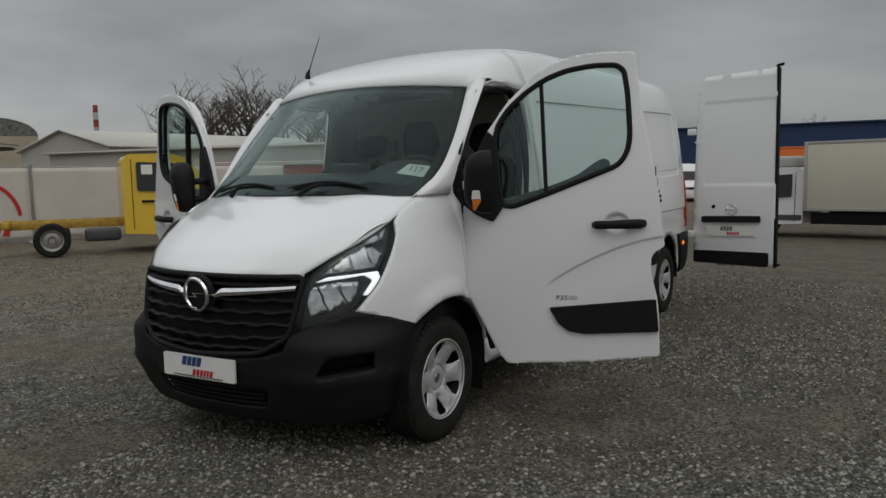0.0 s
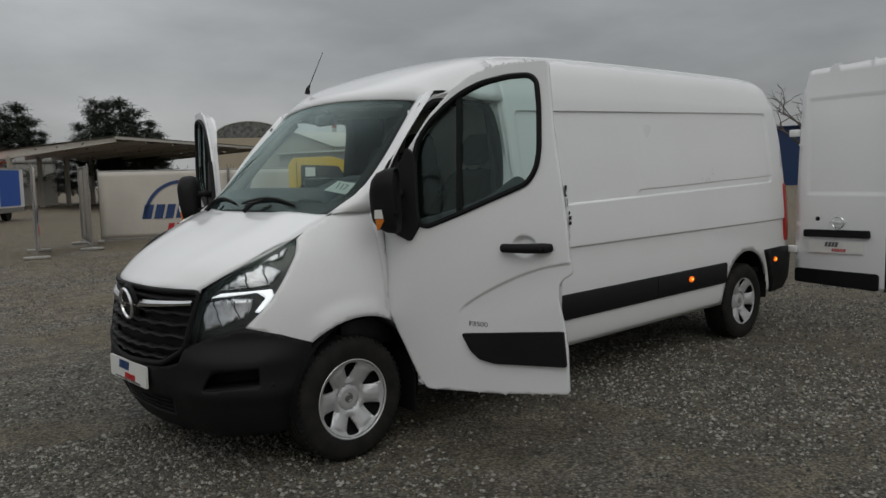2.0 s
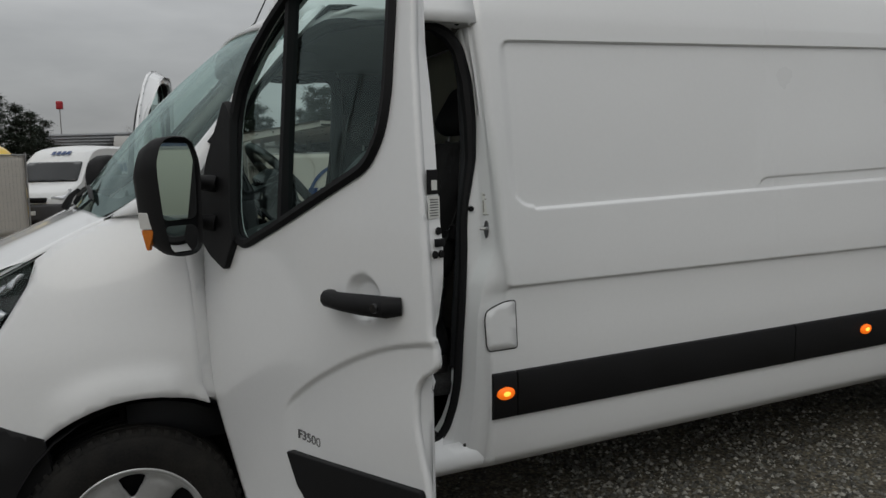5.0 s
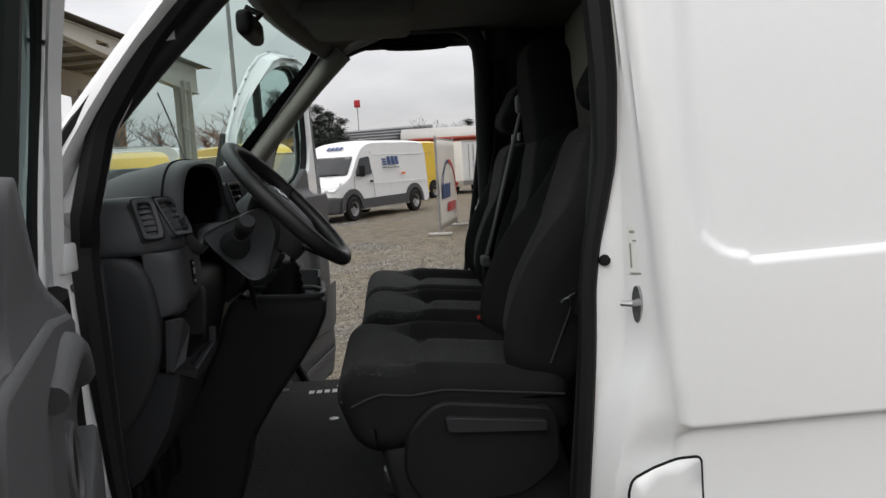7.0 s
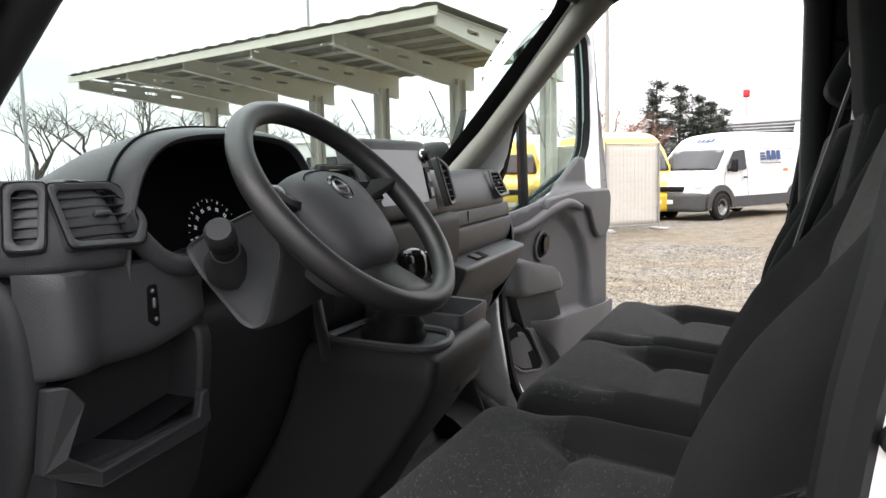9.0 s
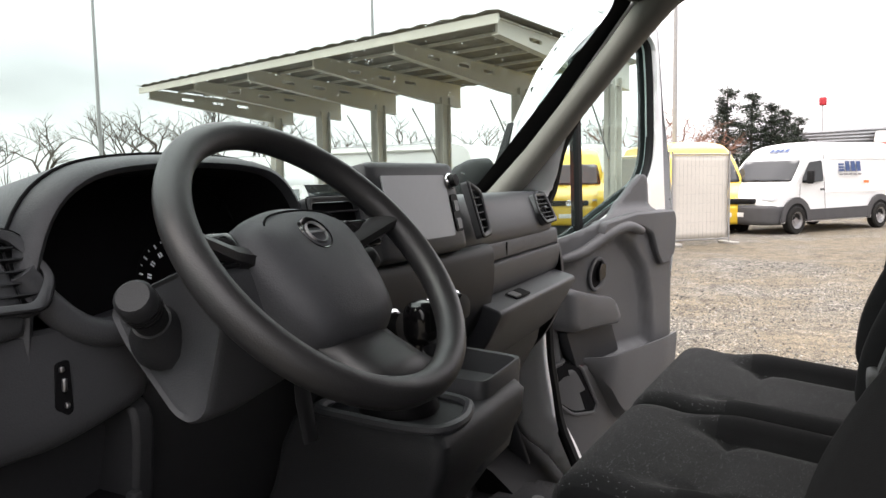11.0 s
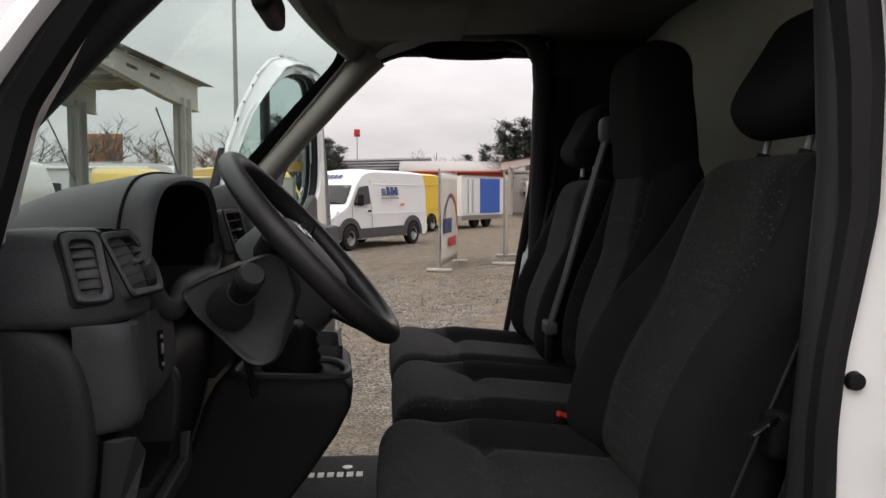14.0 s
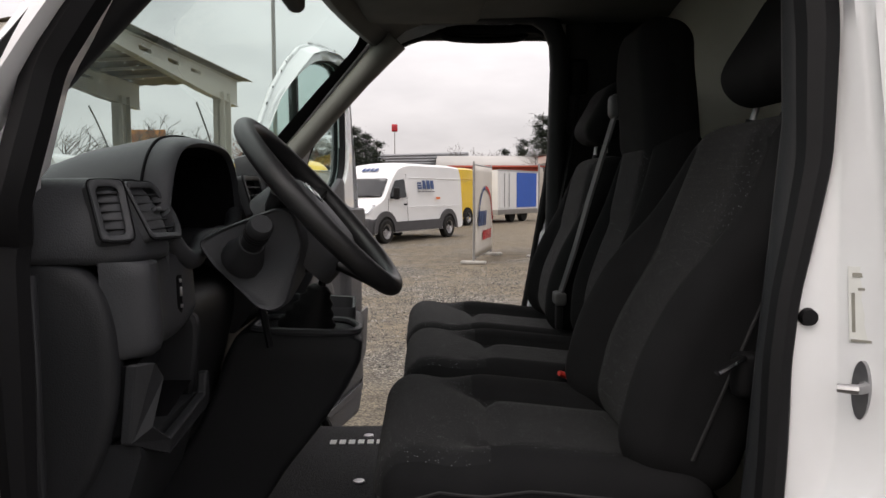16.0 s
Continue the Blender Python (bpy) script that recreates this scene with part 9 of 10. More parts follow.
cdv = Vector((0.848, -0.530, 0))
perp = Vector((-cdv.y, cdv.x, 0))
o = Vector((5.30, 11.60, 0)) + perp * 0.85
chassis_cab(Matrix.Translation(o) @ Matrix.Rotation(math.atan2(cdv.y, cdv.x), 4, "Z"), "yellow chassis cab truck with bare rusty ladder frame", -0.98)
chassis_cab(Matrix.Translation((-4.75, 23.2, 0)) @ Matrix.Rotation(math.atan2(-0.98, 0.18), 4, "Z"), "yellow chassis cab truck parked behind the fence")


def box_body(parent, x0, x1, w, z0, z1, mat, frame_mat, name="box_body"):
    bm = bmesh.new()
    box(bm, x0, x1, -w, w, z0, z1, r=0.02)
    b = part(name, bm, mat, parent)
    for s in (1, -1):
        for z in (z0 + 0.04, z1 - 0.04):
            bm = bmesh.new()
            box(bm, x0 - 0.005, x1 + 0.005, s * w - 0.03, s * w + 0.012, z - 0.045, z + 0.045, r=0.008)
            part("edge_rail", bm, frame_mat, b)
        for x in (x0 + 0.04, x1 - 0.04):
            bm = bmesh.new()
            box(bm, x - 0.05, x + 0.05, s * w - 0.03, s * w + 0.014, z0, z1, r=0.008)
            part("corner_post", bm, frame_mat, b)
    return b


# box lorry at the right of the yard: cab towards +y
lor = thing("box_lorry", "white cab lorry with cream refrigerated box body", "lorry", "yard trucks", Matrix.Translation((19.35, -2.1, -0.4)) @ Matrix.Rotation(math.atan2(0.98, 0.17), 4, "Z") @ Matrix.Diagonal((0.88, 0.88, 0.86, 1)))
box_body(lor, -4.2, 1.55, 1.12, 0.86, 2.95, CREAMBOX, ROOFGREY)
bm = bmesh.new()
side = rounded([(1.62, 0.45), (1.62, 2.05), (1.75, 2.20), (2.45, 2.20), (2.75, 2.08), (3.35, 1.32), (3.95, 1.12), (4.12, 0.90), (4.12, 0.42), (3.75, 0.36)], 0.06, 3)
loft(bm, [[Vector((x, y * 0.98 * (1 - 0.10 * ease(1.1, 2.2, z)), z)) for x, z in side] for y in (-1, -0.96, 0.96, 1)], True, True)
part("cab", bm, VANWHITE, lor, "white lorry cab", smooth=30)
for s in (1, -1):
    fnw = lambda x, z, w: Vector((x, s * (0.98 * (1 - 0.10 * ease(1.1, 2.2, z)) + 0.002 + w), z))
    for nm, poly, mt in (("side_window", [(1.95, 1.28), (3.0, 1.24), (2.92, 1.42), (2.60, 1.95), (1.95, 1.98)], DARKGLASS), ("lower_cladding", [(1.65, 0.55), (4.0, 0.55), (4.0, 0.72), (1.65, 0.72)], GREYCLAD), ("door_gap", [(1.85, 0.5), (1.865, 0.5), (1.865, 2.05), (1.85, 2.05)], SEAL)):
        bm = bmesh.new()
        slab(bm, rounded(poly, 0.03, 2) if nm != "door_gap" else poly, fnw, 0.012)
        part(nm, bm, mt, lor)
    for x in (3.2, -2.6):
        road_wheel(lor, x, s * 0.85, 0.36, 0.24, STEEL, s)
    bm = bmesh.new()
    box(bm, -4.1, 1.4, s * 0.95 - 0.02, s * 0.95 + 0.02, 0.45, 0.80, r=0.01)
    part("side_guard", bm, SEAL, lor)
bm = bmesh.new()
cushion(bm, 1.9, 2.5, -0.7, 0.7, 2.2, 2.55, 0.12, None, 3)
part("cooling_unit", bm, ROOFGREY, lor, "grey cooling unit over the cab")
orange_t = thing("tarpaulin_lorry", "lorry with a bright orange tarpaulin body", "lorry", "yard trucks", Matrix.Translation((29.2, 0.9, -0.4)) @ Matrix.Rotation(radians(92), 4, "Z") @ Matrix.Diagonal((1, 1, 0.86, 1)))
box_body(orange_t, -3.2, 2.4, 1.2, 0.9, 3.1, ORANGE, ORANGE, "tarpaulin_body")
for s in (1, -1):
    road_wheel(orange_t, -1.6, s * 0.95, 0.42, 0.26, STEEL, s)
    road_wheel(orange_t, 2.2, s * 0.95, 0.42, 0.26, STEEL, s)
bm = bmesh.new()
box(bm, -3.1, 2.6, -0.5, 0.5, 0.5, 0.9, r=0.03)
part("chassis", bm, SEAL, orange_t)

# box trailer with a blue curtain seen beyond the passenger side
trl = thing("box_truck", "white box body lorry with rear doors and a blue side curtain", "lorry", "yard trucks", Matrix.Translation((4.3, 33.0, 0)))
bm = bmesh.new()
cor = [(0, 0), (-3.4, 1.35), (-1.2, 5.6), (2.55, 3.95)]
slab(bm, cor, lambda x, y, w: Vector((x, y, 0.62 + w)), 1.82)
part("box_body", bm, VANWHITE, trl, "white box body", smooth=0)
e1 = Vector((2.55, 3.95, 0)).normalized()
n1 = Vector((e1.y, -e1.x, 0))
for k in range(2):
    bm = bmesh.new()
    slab(bm, rounded([(0.16 + 0.85 * k, 0.70), (0.96 + 0.85 * k, 0.70), (0.96 + 0.85 * k, 2.36), (0.16 + 0.85 * k, 2.36)], 0.02, 2), lambda s, z, w: e1 * s + n1 * (0.004 + w) + Vector((0, 0, z)), 0.03)
    dr = part("rear_door", bm, VANWHITE, trl, "white hinged door")
    bm = bmesh.new()
    tube(bm, [e1 * (0.56 + 0.5 * k) + n1 * 0.06 + Vector((0, 0, z)) for z in (0.75, 2.3)], 0.018, 6)
    part("lock_rod", bm, STEEL, dr)
bm = bmesh.new()
slab(bm, [(1.95, 0.70), (4.2, 0.70), (4.2, 2.36), (1.95, 2.36)], lambda s, z, w: e1 * s + n1 * (0.004 + w) + Vector((0, 0, z)), 0.02)
part("curtain", bm, BLUECURTAIN, trl, "blue side curtain", smooth=0)
for s0, s1, z0, z1, mt in ((0.0, 4.5, 0.40, 0.62, STEEL), (0.0, 4.5, 2.40, 2.47, ROOFGREY)):
    bm = bmesh.new()
    slab(bm, [(s0, z0), (s1, z0), (s1, z1), (s0, z1)], lambda s, z, w: e1 * s + n1 * (-0.05 + w) + Vector((0, 0, z)), 0.08)
    part("edge_rail", bm, mt, trl)
e2 = Vector((-3.4, 1.35, 0)).normalized()
n2 = Vector((-e2.y, e2.x, 0))
for nm, s0, s1, z0, z1, mt in (("bumper_beam", 0.0, 3.6, 0.36, 0.62, CONCRETE), ("plate", 1.9, 2.6, 0.48, 0.60, PLATE), ("tail_lamp", 0.25, 0.8, 0.44, 0.56, REDLENS), ("tail_lamp", 2.8, 3.3, 0.44, 0.56, REDLENS)):
    bm = bmesh.new()
    slab(bm, [(s0, z0), (s1, z0), (s1, z1), (s0, z1)], lambda s, z, w: e2 * s + n2 * ((0.0 if nm == "bumper_beam" else 0.05) + w) + Vector((0, 0, z)), 0.05)
    part(nm, bm, mt, trl, smooth=0)
for x, y in ((-0.4, 0.7), (-2.6, 1.6), (1.5, 2.9), (0.8, 2.0)):
    m = Matrix.Translation((x, y, 0.36)) @ Matrix.Rotation(math.atan2(e1.y, e1.x), 4, "Z") @ Matrix.Rotation(radians(90), 4, "X")
    bm = bmesh.new()
    lathe(bm, [(0.0, -0.12), (0.34, -0.12), (0.36, -0.08), (0.36, 0.08), (0.34, 0.12), (0.0, 0.12)], m, 20)
    part("wheel", bm, RUBBER, trl)


# ---- caravans and cars beyond the bonnet ----
def caravan(at, L, H, label):
    c = thing("caravan", label, "caravan", "parked caravans", at)
    bm = bmesh.new()
    prof = rounded([(-L / 2, 0.45), (-L / 2, H * 0.72), (-L / 2 + 0.35, H - 0.05), (-L / 2 + 0.8, H), (L / 2 - 0.9, H), (L / 2 - 0.35, H - 0.12), (L / 2, H * 0.62), (L / 2, 0.45)], 0.2, 4)
    loft(bm, [[Vector((x, y * 1.15, z)) for x, z in prof] for y in (-1, -0.97, 0.97, 1)], True, True)
    part("body", bm, VANWHITE, c, "white caravan shell", smooth=30)
    for s in (1, -1):
        for x0, x1, z0, z1 in ((-L * 0.40, -L * 0.24, 1.60, 2.02), (-L * 0.13, L * 0.07, 1.60, 2.02), (L * 0.24, L * 0.35, 1.48, 1.95), (-L * 0.13, L * 0.07, 0.98, 1.32)):
            bm = bmesh.new()
            slab(bm, rounded([(x0, z0), (x1, z0), (x1, z1), (x0, z1)], 0.06, 3), lambda x, z, w: Vector((x, s * (1.152 + w), z)), 0.02)
            part("window", bm, DARKGLASS, c, "dark acrylic window")
        bm = bmesh.new()
        tube(bm, [(-L * 0.40, s * 1.18, H - 0.16), (L * 0.30, s * 1.18, H - 0.16)], 0.06, 8)
        part("awning_rail", bm, PLATE, c, "white roof awning")
        road_wheel(c, 0.0, s * 1.0, 0.33, 0.2, STEEL, s)
        bm = bmesh.new()
        tube(bm, [(-L * 0.42, s * 0.8, H + 0.06), (L * 0.3, s * 0.8, H + 0.06)], 0.02, 6)
        part("roof_rail", bm, STEEL, c)
    return c


caravan(Matrix.Translation((-13.6, 23.3, 0)) @ Matrix.Rotation(radians(-4), 4, "Z"), 7.2, 2.72, "white caravan with dark windows and roof awning")
caravan(Matrix.Translation((-22.5, 24.5, 0)) @ Matrix.Rotation(radians(-14), 4, "Z"), 6.8, 2.55, "white caravan with dark windows and roof awning")
caravan(Matrix.Translation((-9.4, 28.0, 0)) @ Matrix.Rotation(radians(-3), 4, "Z"), 5.8, 2.72, "white caravan with dark windows and roof awning")


def car(at, paint, label):
    c = thing("car", label, "car", "parked cars", at)
    prof = rounded([(-2.1, 0.35), (-2.15, 0.80), (-1.9, 0.95), (-1.35, 1.42), (0.1, 1.46), (0.85, 1.0), (1.9, 0.82), (2.12, 0.60), (2.1, 0.32)], 0.12, 4)
    bm = bmesh.new()
    loft(bm, [[Vector((x, y * 0.87 * (1 - 0.22 * ease(0.9, 1.5, z)), z)) for x, z in prof] for y in (-1, -0.95, 0.95, 1)], True, True)
    part("body", bm, paint, c, smooth=35)
    for s in (1, -1):
        bm = bmesh.new()
        slab(bm, rounded([(-1.45, 0.98), (0.62, 0.98), (0.05, 1.36), (-1.2, 1.34)], 0.05, 3), lambda x, z, w: Vector((x, s * (0.87 * (1 - 0.22 * ease(0.9, 1.5, z)) + 0.004 + w), z)), 0.01)
        part("side_window", bm, DARKGLASS, c)
        for x in (-1.3, 1.3):
            road_wheel(c, x, s * 0.76, 0.31, 0.2, STEEL, s)
    bm = bmesh.new()
    loft(bm, [[Vector((x + 0.02, y, z + 0.02)) for y in (-0.64, -0.3, 0.3, 0.64)] for x, z in ((0.83, 1.0), (0.15, 1.43))])
    part("windscreen", bm, DARKGLASS, c, solid=0.01)
    return c


car(Matrix.Translation((-9.5, 13.0, 0)) @ Matrix.Rotation(radians(-35), 4, "Z"), VANWHITE, "white hatchback car parked below the carport")
car(Matrix.Translation((-13.5, 14.5, 0)) @ Matrix.Rotation(radians(-30), 4, "Z"), VANWHITE, "white hatchback car parked below the carport")
car(Matrix.Translation((-17.0, 15.0, 0)) @ Matrix.Rotation(radians(-30), 4, "Z"), STEEL, "silver car parked below the carport")


# ---- steel carports ----
def carport(corner, u, v, bays, bay, depth, zf, zb, label, steel=CREAMSTEEL, post_back=0.86):
    """corner: front right corner; u runs along the front, v to the back. Cantilever beams on rear posts."""
    c = thing("carport", label, "carport", "steel carports")
    u, v, o = Vector((*u, 0)).normalized(), Vector((*v, 0)).normalized(), Vector((*corner, 0))
    L = bays * bay
    at = lambda a, b, z: o + u * a + v * b + Vector((0, 0, z))
    zz = lambda b: zf + (zb - zf) * b / depth
    bm = bmesh.new()
    n = int(L / 0.25)
    loft(bm, [[at(-0.25 + (L + 0.5) * i / n, b, zz(b) + 0.02 + (0.03 if i % 2 else 0.0)) for i in range(n + 1)] for b in (-0.35, depth * 0.5, depth + 0.5)])
    part("roof_sheet", bm, DECK, c, "brown-grey profiled roof sheets", smooth=0, solid=0.012)
    bm = bmesh.new()
    slab(bm, [(-0.2, 0.0), (L + 0.2, 0.0), (L + 0.2, 0.16), (-0.2, 0.16)], lambda a, h, w: at(a, -0.30 + w, zz(0) - 0.17 + h), 0.05)
    part("front_fascia", bm, steel, c, "cream steel edge beam", smooth=0)
    for k in range(1, 6):
        bm = bmesh.new()
        b = depth * k / 6
        box(bm, 0, 1, -0.03, 0.03, -0.06, 0.0, Matrix.Translation(at(0, b, zz(b))) @ Matrix.Rotation(math.atan2(u.y, u.x), 4, "Z") @ Matrix.Diagonal((L, 1, 1, 1)))
        part("purlin", bm, steel, c, smooth=0)
    for i in range(bays + 1):
        a = i * bay
        bm = bmesh.new()
        slots = [rounded([(depth * q - 0.22, -0.20), (depth * q + 0.22, -0.20), (depth * q + 0.22, -0.12), (depth * q - 0.22, -0.12)], 0.03, 2) for q in (0.22, 0.42, 0.60)]
        region(bm, [(-0.1, 0.0), (depth, 0.0), (depth, -0.55), (depth * 0.7, -0.50), (-0.1, -0.24)], lambda b, h: at(a, b, zz(b) - 0.06 + h), 0.4, holes=slots)
        beam = part("beam", bm, steel, c, "cream slotted cantilever beam", solid=0.05, smooth=0)
        bm = bmesh.new()
        for h0 in (-0.06, None):
            pts = [(-0.1, 0.0), (depth, 0.0)] if h0 is not None else [(-0.1, -0.24), (depth * 0.7, -0.50), (depth, -0.55)]
            for (b0_, h1), (b1_, h2) in zip(pts, pts[1:]):
                q = [at(a + d, bb, zz(bb) - 0.06 + hh) for d in (-0.09, 0.09) for bb, hh in ((b0_, h1), (b1_, h2))]
                f4 = [bm.verts.new(p) for p in (q[0], q[1], q[3], q[2])]
                bm.faces.new(f4)
        part("flange", bm, steel, beam, smooth=0, solid=0.02)
        bm = bmesh.new()
        m = Matrix.Translation(at(a, depth * post_back, 0)) @ Matrix.Rotation(math.atan2(v.y, v.x), 4, "Z")
        box(bm, -0.18, 0.18, -0.025, 0.025, 0, zz(depth) - 0.4, m)
        for sx_ in (-0.18, 0.16):
            box(bm, sx_, sx_ + 0.02, -0.13, 0.13, 0, zz(depth) - 0.4, m)
        part("post", bm, steel, c, "cream steel column", smooth=0)
        bm = bmesh.new()
        tube(bm, curve([at(a, depth * post_back - 0.2, 1.9), at(a, depth * post_back - 0.75, 2.7), at(a, depth * post_back - 1.25, zz(depth) - 0.75)], 4), 0.018, 6)
        part("brace", bm, FENCEGREY, c, "curved steel brace")
    return c


carport((-4.30, 10.95), (-0.965, 0.262), (0.16, 0.987), 5, 2.55, 5.2, 4.25, 4.05, "cream steel cantilever carport with profiled roof and slotted beams")
carport((12.8, 41.5), (0.80, 0.60), (-0.12, 0.99), 6, 3.0, 19.6, 4.35, 4.3, "long cream steel carport behind the printed banner")

# ---- lamp poles ----
def pole(x, y, h, label, lamp=None):
    p = thing("lamp_pole", label, "lamp pole", "yard poles")
    bm = bmesh.new()
    tube(bm, [(x, y, 0), (x, y, h * 0.5), (x, y, h)], [0.09, 0.07, 0.05] if h < 14 else [0.12, 0.10, 0.07], 8)
    part("mast", bm, FENCEGREY, p)
    if lamp:
        bm = bmesh.new()
        cushion(bm, x - 0.35, x + 0.35, y - 0.35, y + 0.35, h - 0.1, h + 0.75, 0.12, None, 3)
        part("head", bm, SIGNRED, p, "red box at the top")
    else:
        bm = bmesh.new()
        tube(bm, [(x, y, h), (x + 0.3, y - 0.4, h + 0.15), (x + 0.6, y - 0.9, h + 0.15)], 0.04, 6)
        part("arm", bm, FENCEGREY, p)


pole(-2.25, 88.0, 8.5, "tall grey pole with a red box on top", True)
for az, d in ((101.2, 26), (122.9, 34), (141.8, 34)):
    pole(1.0 + d * math.cos(radians(az)), -1.5 + d * math.sin(radians(az)), 11.5, "tall slim grey lamp pole")

# signs beyond the bonnet
for name, x0, x1, y, z0, z1, mt, lb in (("billboard", -22.6, -19.5, 60, 4.2, 6.4, SIGNBROWN, "brown and orange picture billboard on a mast"), ("shop_sign", -22.2, -18.6, 59, 2.3, 3.7, SIGNRED, "red shop sign with a white rounded panel")):
    sg = thing(name, lb, "sign")
    bm = bmesh.new()
    box(bm, x0, x1, y - 0.1, y + 0.1, z0, z1, r=0.04)
    part("panel", bm, mt, sg)
    if name == "shop_sign":
        bm = bmesh.new()
        slab(bm, rounded([(x0 + 0.3, z0 + 0.25), (x1 - 1.0, z0 + 0.25), (x1 - 1.0, z1 - 0.2), (x0 + 0.3, z1 - 0.2)], 0.3, 4), lambda x, z, w: Vector((x, y - 0.11 - w, z)), 0.03)
        pn = part("white_panel", bm, PLATE, sg)
        bars("lettering", pn, SIGNRED, [(x0 + 0.55 + 0.4 * k, x0 + 0.82 + 0.4 * k, z0 + 0.5, z0 + 0.85) for k in range(5)], lambda x, z, w: Vector((x, y - 0.145 - w, z)))
    for x in (x0 + 0.4, x1 - 0.4):
        bm = bmesh.new()
        tube(bm, [(x, y, 0), (x, y, z0 + 0.1)], 0.09, 6)
        part("mast", bm, FENCEGREY, sg)


# ---- buildings in the distance ----
def shed(name, label, cx, cy, yaw, L, D, eave, ridge, wall, roof, windows=0, arched=False):
    b = thing(name, label, "building", "distant buildings", Matrix.Translation((cx, cy, 0)) @ Matrix.Rotation(radians(yaw), 4, "Z"))
    bm = bmesh.new()
    box(bm, -L / 2, L / 2, -D / 2, D / 2, -0.5, eave)
    part("wall", bm, wall, b, smooth=0)
    bm = bmesh.new()
    if arched:
        rings = [[Vector((x, D / 2 * 1.02 * math.cos(radians(a)), eave + (ridge - eave) * math.sin(radians(a)))) for a in range(0, 181, 12)] for x in (-L / 2 - 0.1, L / 2 + 0.1)]
        loft(bm, rings)
    else:
        loft(bm, [[Vector((x, y, z)) for y, z in ((-D / 2 - 0.3, eave - 0.05), (0, ridge), (D / 2 + 0.3, eave - 0.05))] for x in (-L / 2 - 0.3, L / 2 + 0.3)])
    part("roof", bm, roof, b, smooth=20, solid=0.12)
    for x in (-L / 2, L / 2):
        bm = bmesh.new()
        if arched:
            f = [bm.verts.new((x, D / 2 * math.cos(radians(a)), eave + (ridge - eave) * 0.98 * math.sin(radians(a)))) for a in range(0, 181, 12)]
        else:
            f = [bm.verts.new(p) for p in ((x, -D / 2, eave), (x, D / 2, eave), (x, 0, ridge - 0.06))]
        bm.faces.new(f)
        part("gable", bm, GLAZE if arched else wall, b, smooth=0)
    for i in range(windows):
        x = -L / 2 + L * (i + 0.5) / windows
        for s in (-1, 1):
            bm = bmesh.new()
            box(bm, x - 0.8, x + 0.8, s * D / 2 - 0.06, s * D / 2 + 0.06, eave * 0.35, eave * 0.62)
            w = part("window", bm, DARKGLASS, b, smooth=0)
            bm = bmesh.new()
            for dx in (-0.8, -0.27, 0.27, 0.8):
                box(bm, x + dx - 0.05, x + dx + 0.05, s * D / 2 - 0.09, s * D / 2 + 0.09, eave * 0.35, eave * 0.62)
            part("frame", bm, WALLWHITE, w, smooth=0)
    return b


def polar(az, d):
    return 1.0 + d * math.cos(radians(az)), -3.0 + d * math.sin(radians(az))


x, y = polar(4, 82)
shed("warehouse", "long navy blue sheet-metal warehouse", x, y, 100, 70, 16, 5.6, 5.75, BLUEWALL, BLUEWALL)
shed("hall", "pale gabled industrial hall with strip windows", 47.5, 57.5, -3, 26, 14, 4.5, 6.1, WALLPALE, ROOFPALE, 2)
shed("hall", "long low white industrial hall", 31.2, 36.0, -75, 19, 8, 3.55, 3.7, WALLWHITE, ROOFPALE, 0)
shed("hall", "beige hall with a glazed arched gable", 73.4, 142.6, -117.6, 26, 13.4, 10.0, 13.2, WALLBEIGE, ROOFPALE, 3, True)
shed("hall", "faded red-fronted low shop hall", 28.0, 24.0, -50, 11, 4, 2.35, 2.45, ROOFRED, ROOFGREY, 0)
shed("hall", "low hall with a faded red front band", 6.6, 62.6, 0, 7.4, 8, 3.5, 3.55, ROOFRED, ROOFRED, 0)
shed("hall", "pale low hall with arched roof", 9.6, 73.0, -4, 14, 10, 3.6, 4.9, WALLWHITE, ROOFGREY, 0, True)
shed("hall", "red-fronted roadside shop hall", -17.5, 66.0, 5, 14, 8, 3.6, 4.0, SIGNRED, ROOFGREY, 0)
# corrugated sheet stack
cs = thing("sheet_wall", "horizontal corrugated grey sheet wall on posts", "wall")
bm = bmesh.new()
loft(bm, [[Vector((-4.1 + 9.7 * xx, 67.6 + 8.8 * xx - 0.12 * (i % 2), 2.9 + (1.85 + 0.7 * xx) * i / 16)) for xx in (0.0, 0.5, 1.0)] for i in range(17)])
part("sheet", bm, CORRUGATED, cs, smooth=0, solid=0.02)
for xx in (0.0, 0.5, 1.0):
    bm = bmesh.new()
    box(bm, -4.18 + 9.7 * xx, -4.02 + 9.7 * xx, 67.8 + 8.8 * xx, 68.0 + 8.8 * xx, 0, 4.7 + 0.7 * xx)
    part("post", bm, FENCEGREY, cs, smooth=0)
# chimney
x, y = 80.2, 121.3
ch = thing("chimney", "tall factory chimney with dark red bands", "chimney")
PINKISH = material("pinkish_brick_shaft", (0.42, 0.27, 0.25), 0.85, 0, 0.15, 1)
for k in range(12):
    bm = bmesh.new()
    tube(bm, [(x, y, 1.28 * k), (x, y, 1.28 * (k + 1))], [0.62 - 0.018 * k, 0.602 - 0.018 * k], 16)
    part("shaft_band", bm, BRICKRED if k in (11, 9, 7) else WALLWHITE if k > 7 else PINKISH, ch)


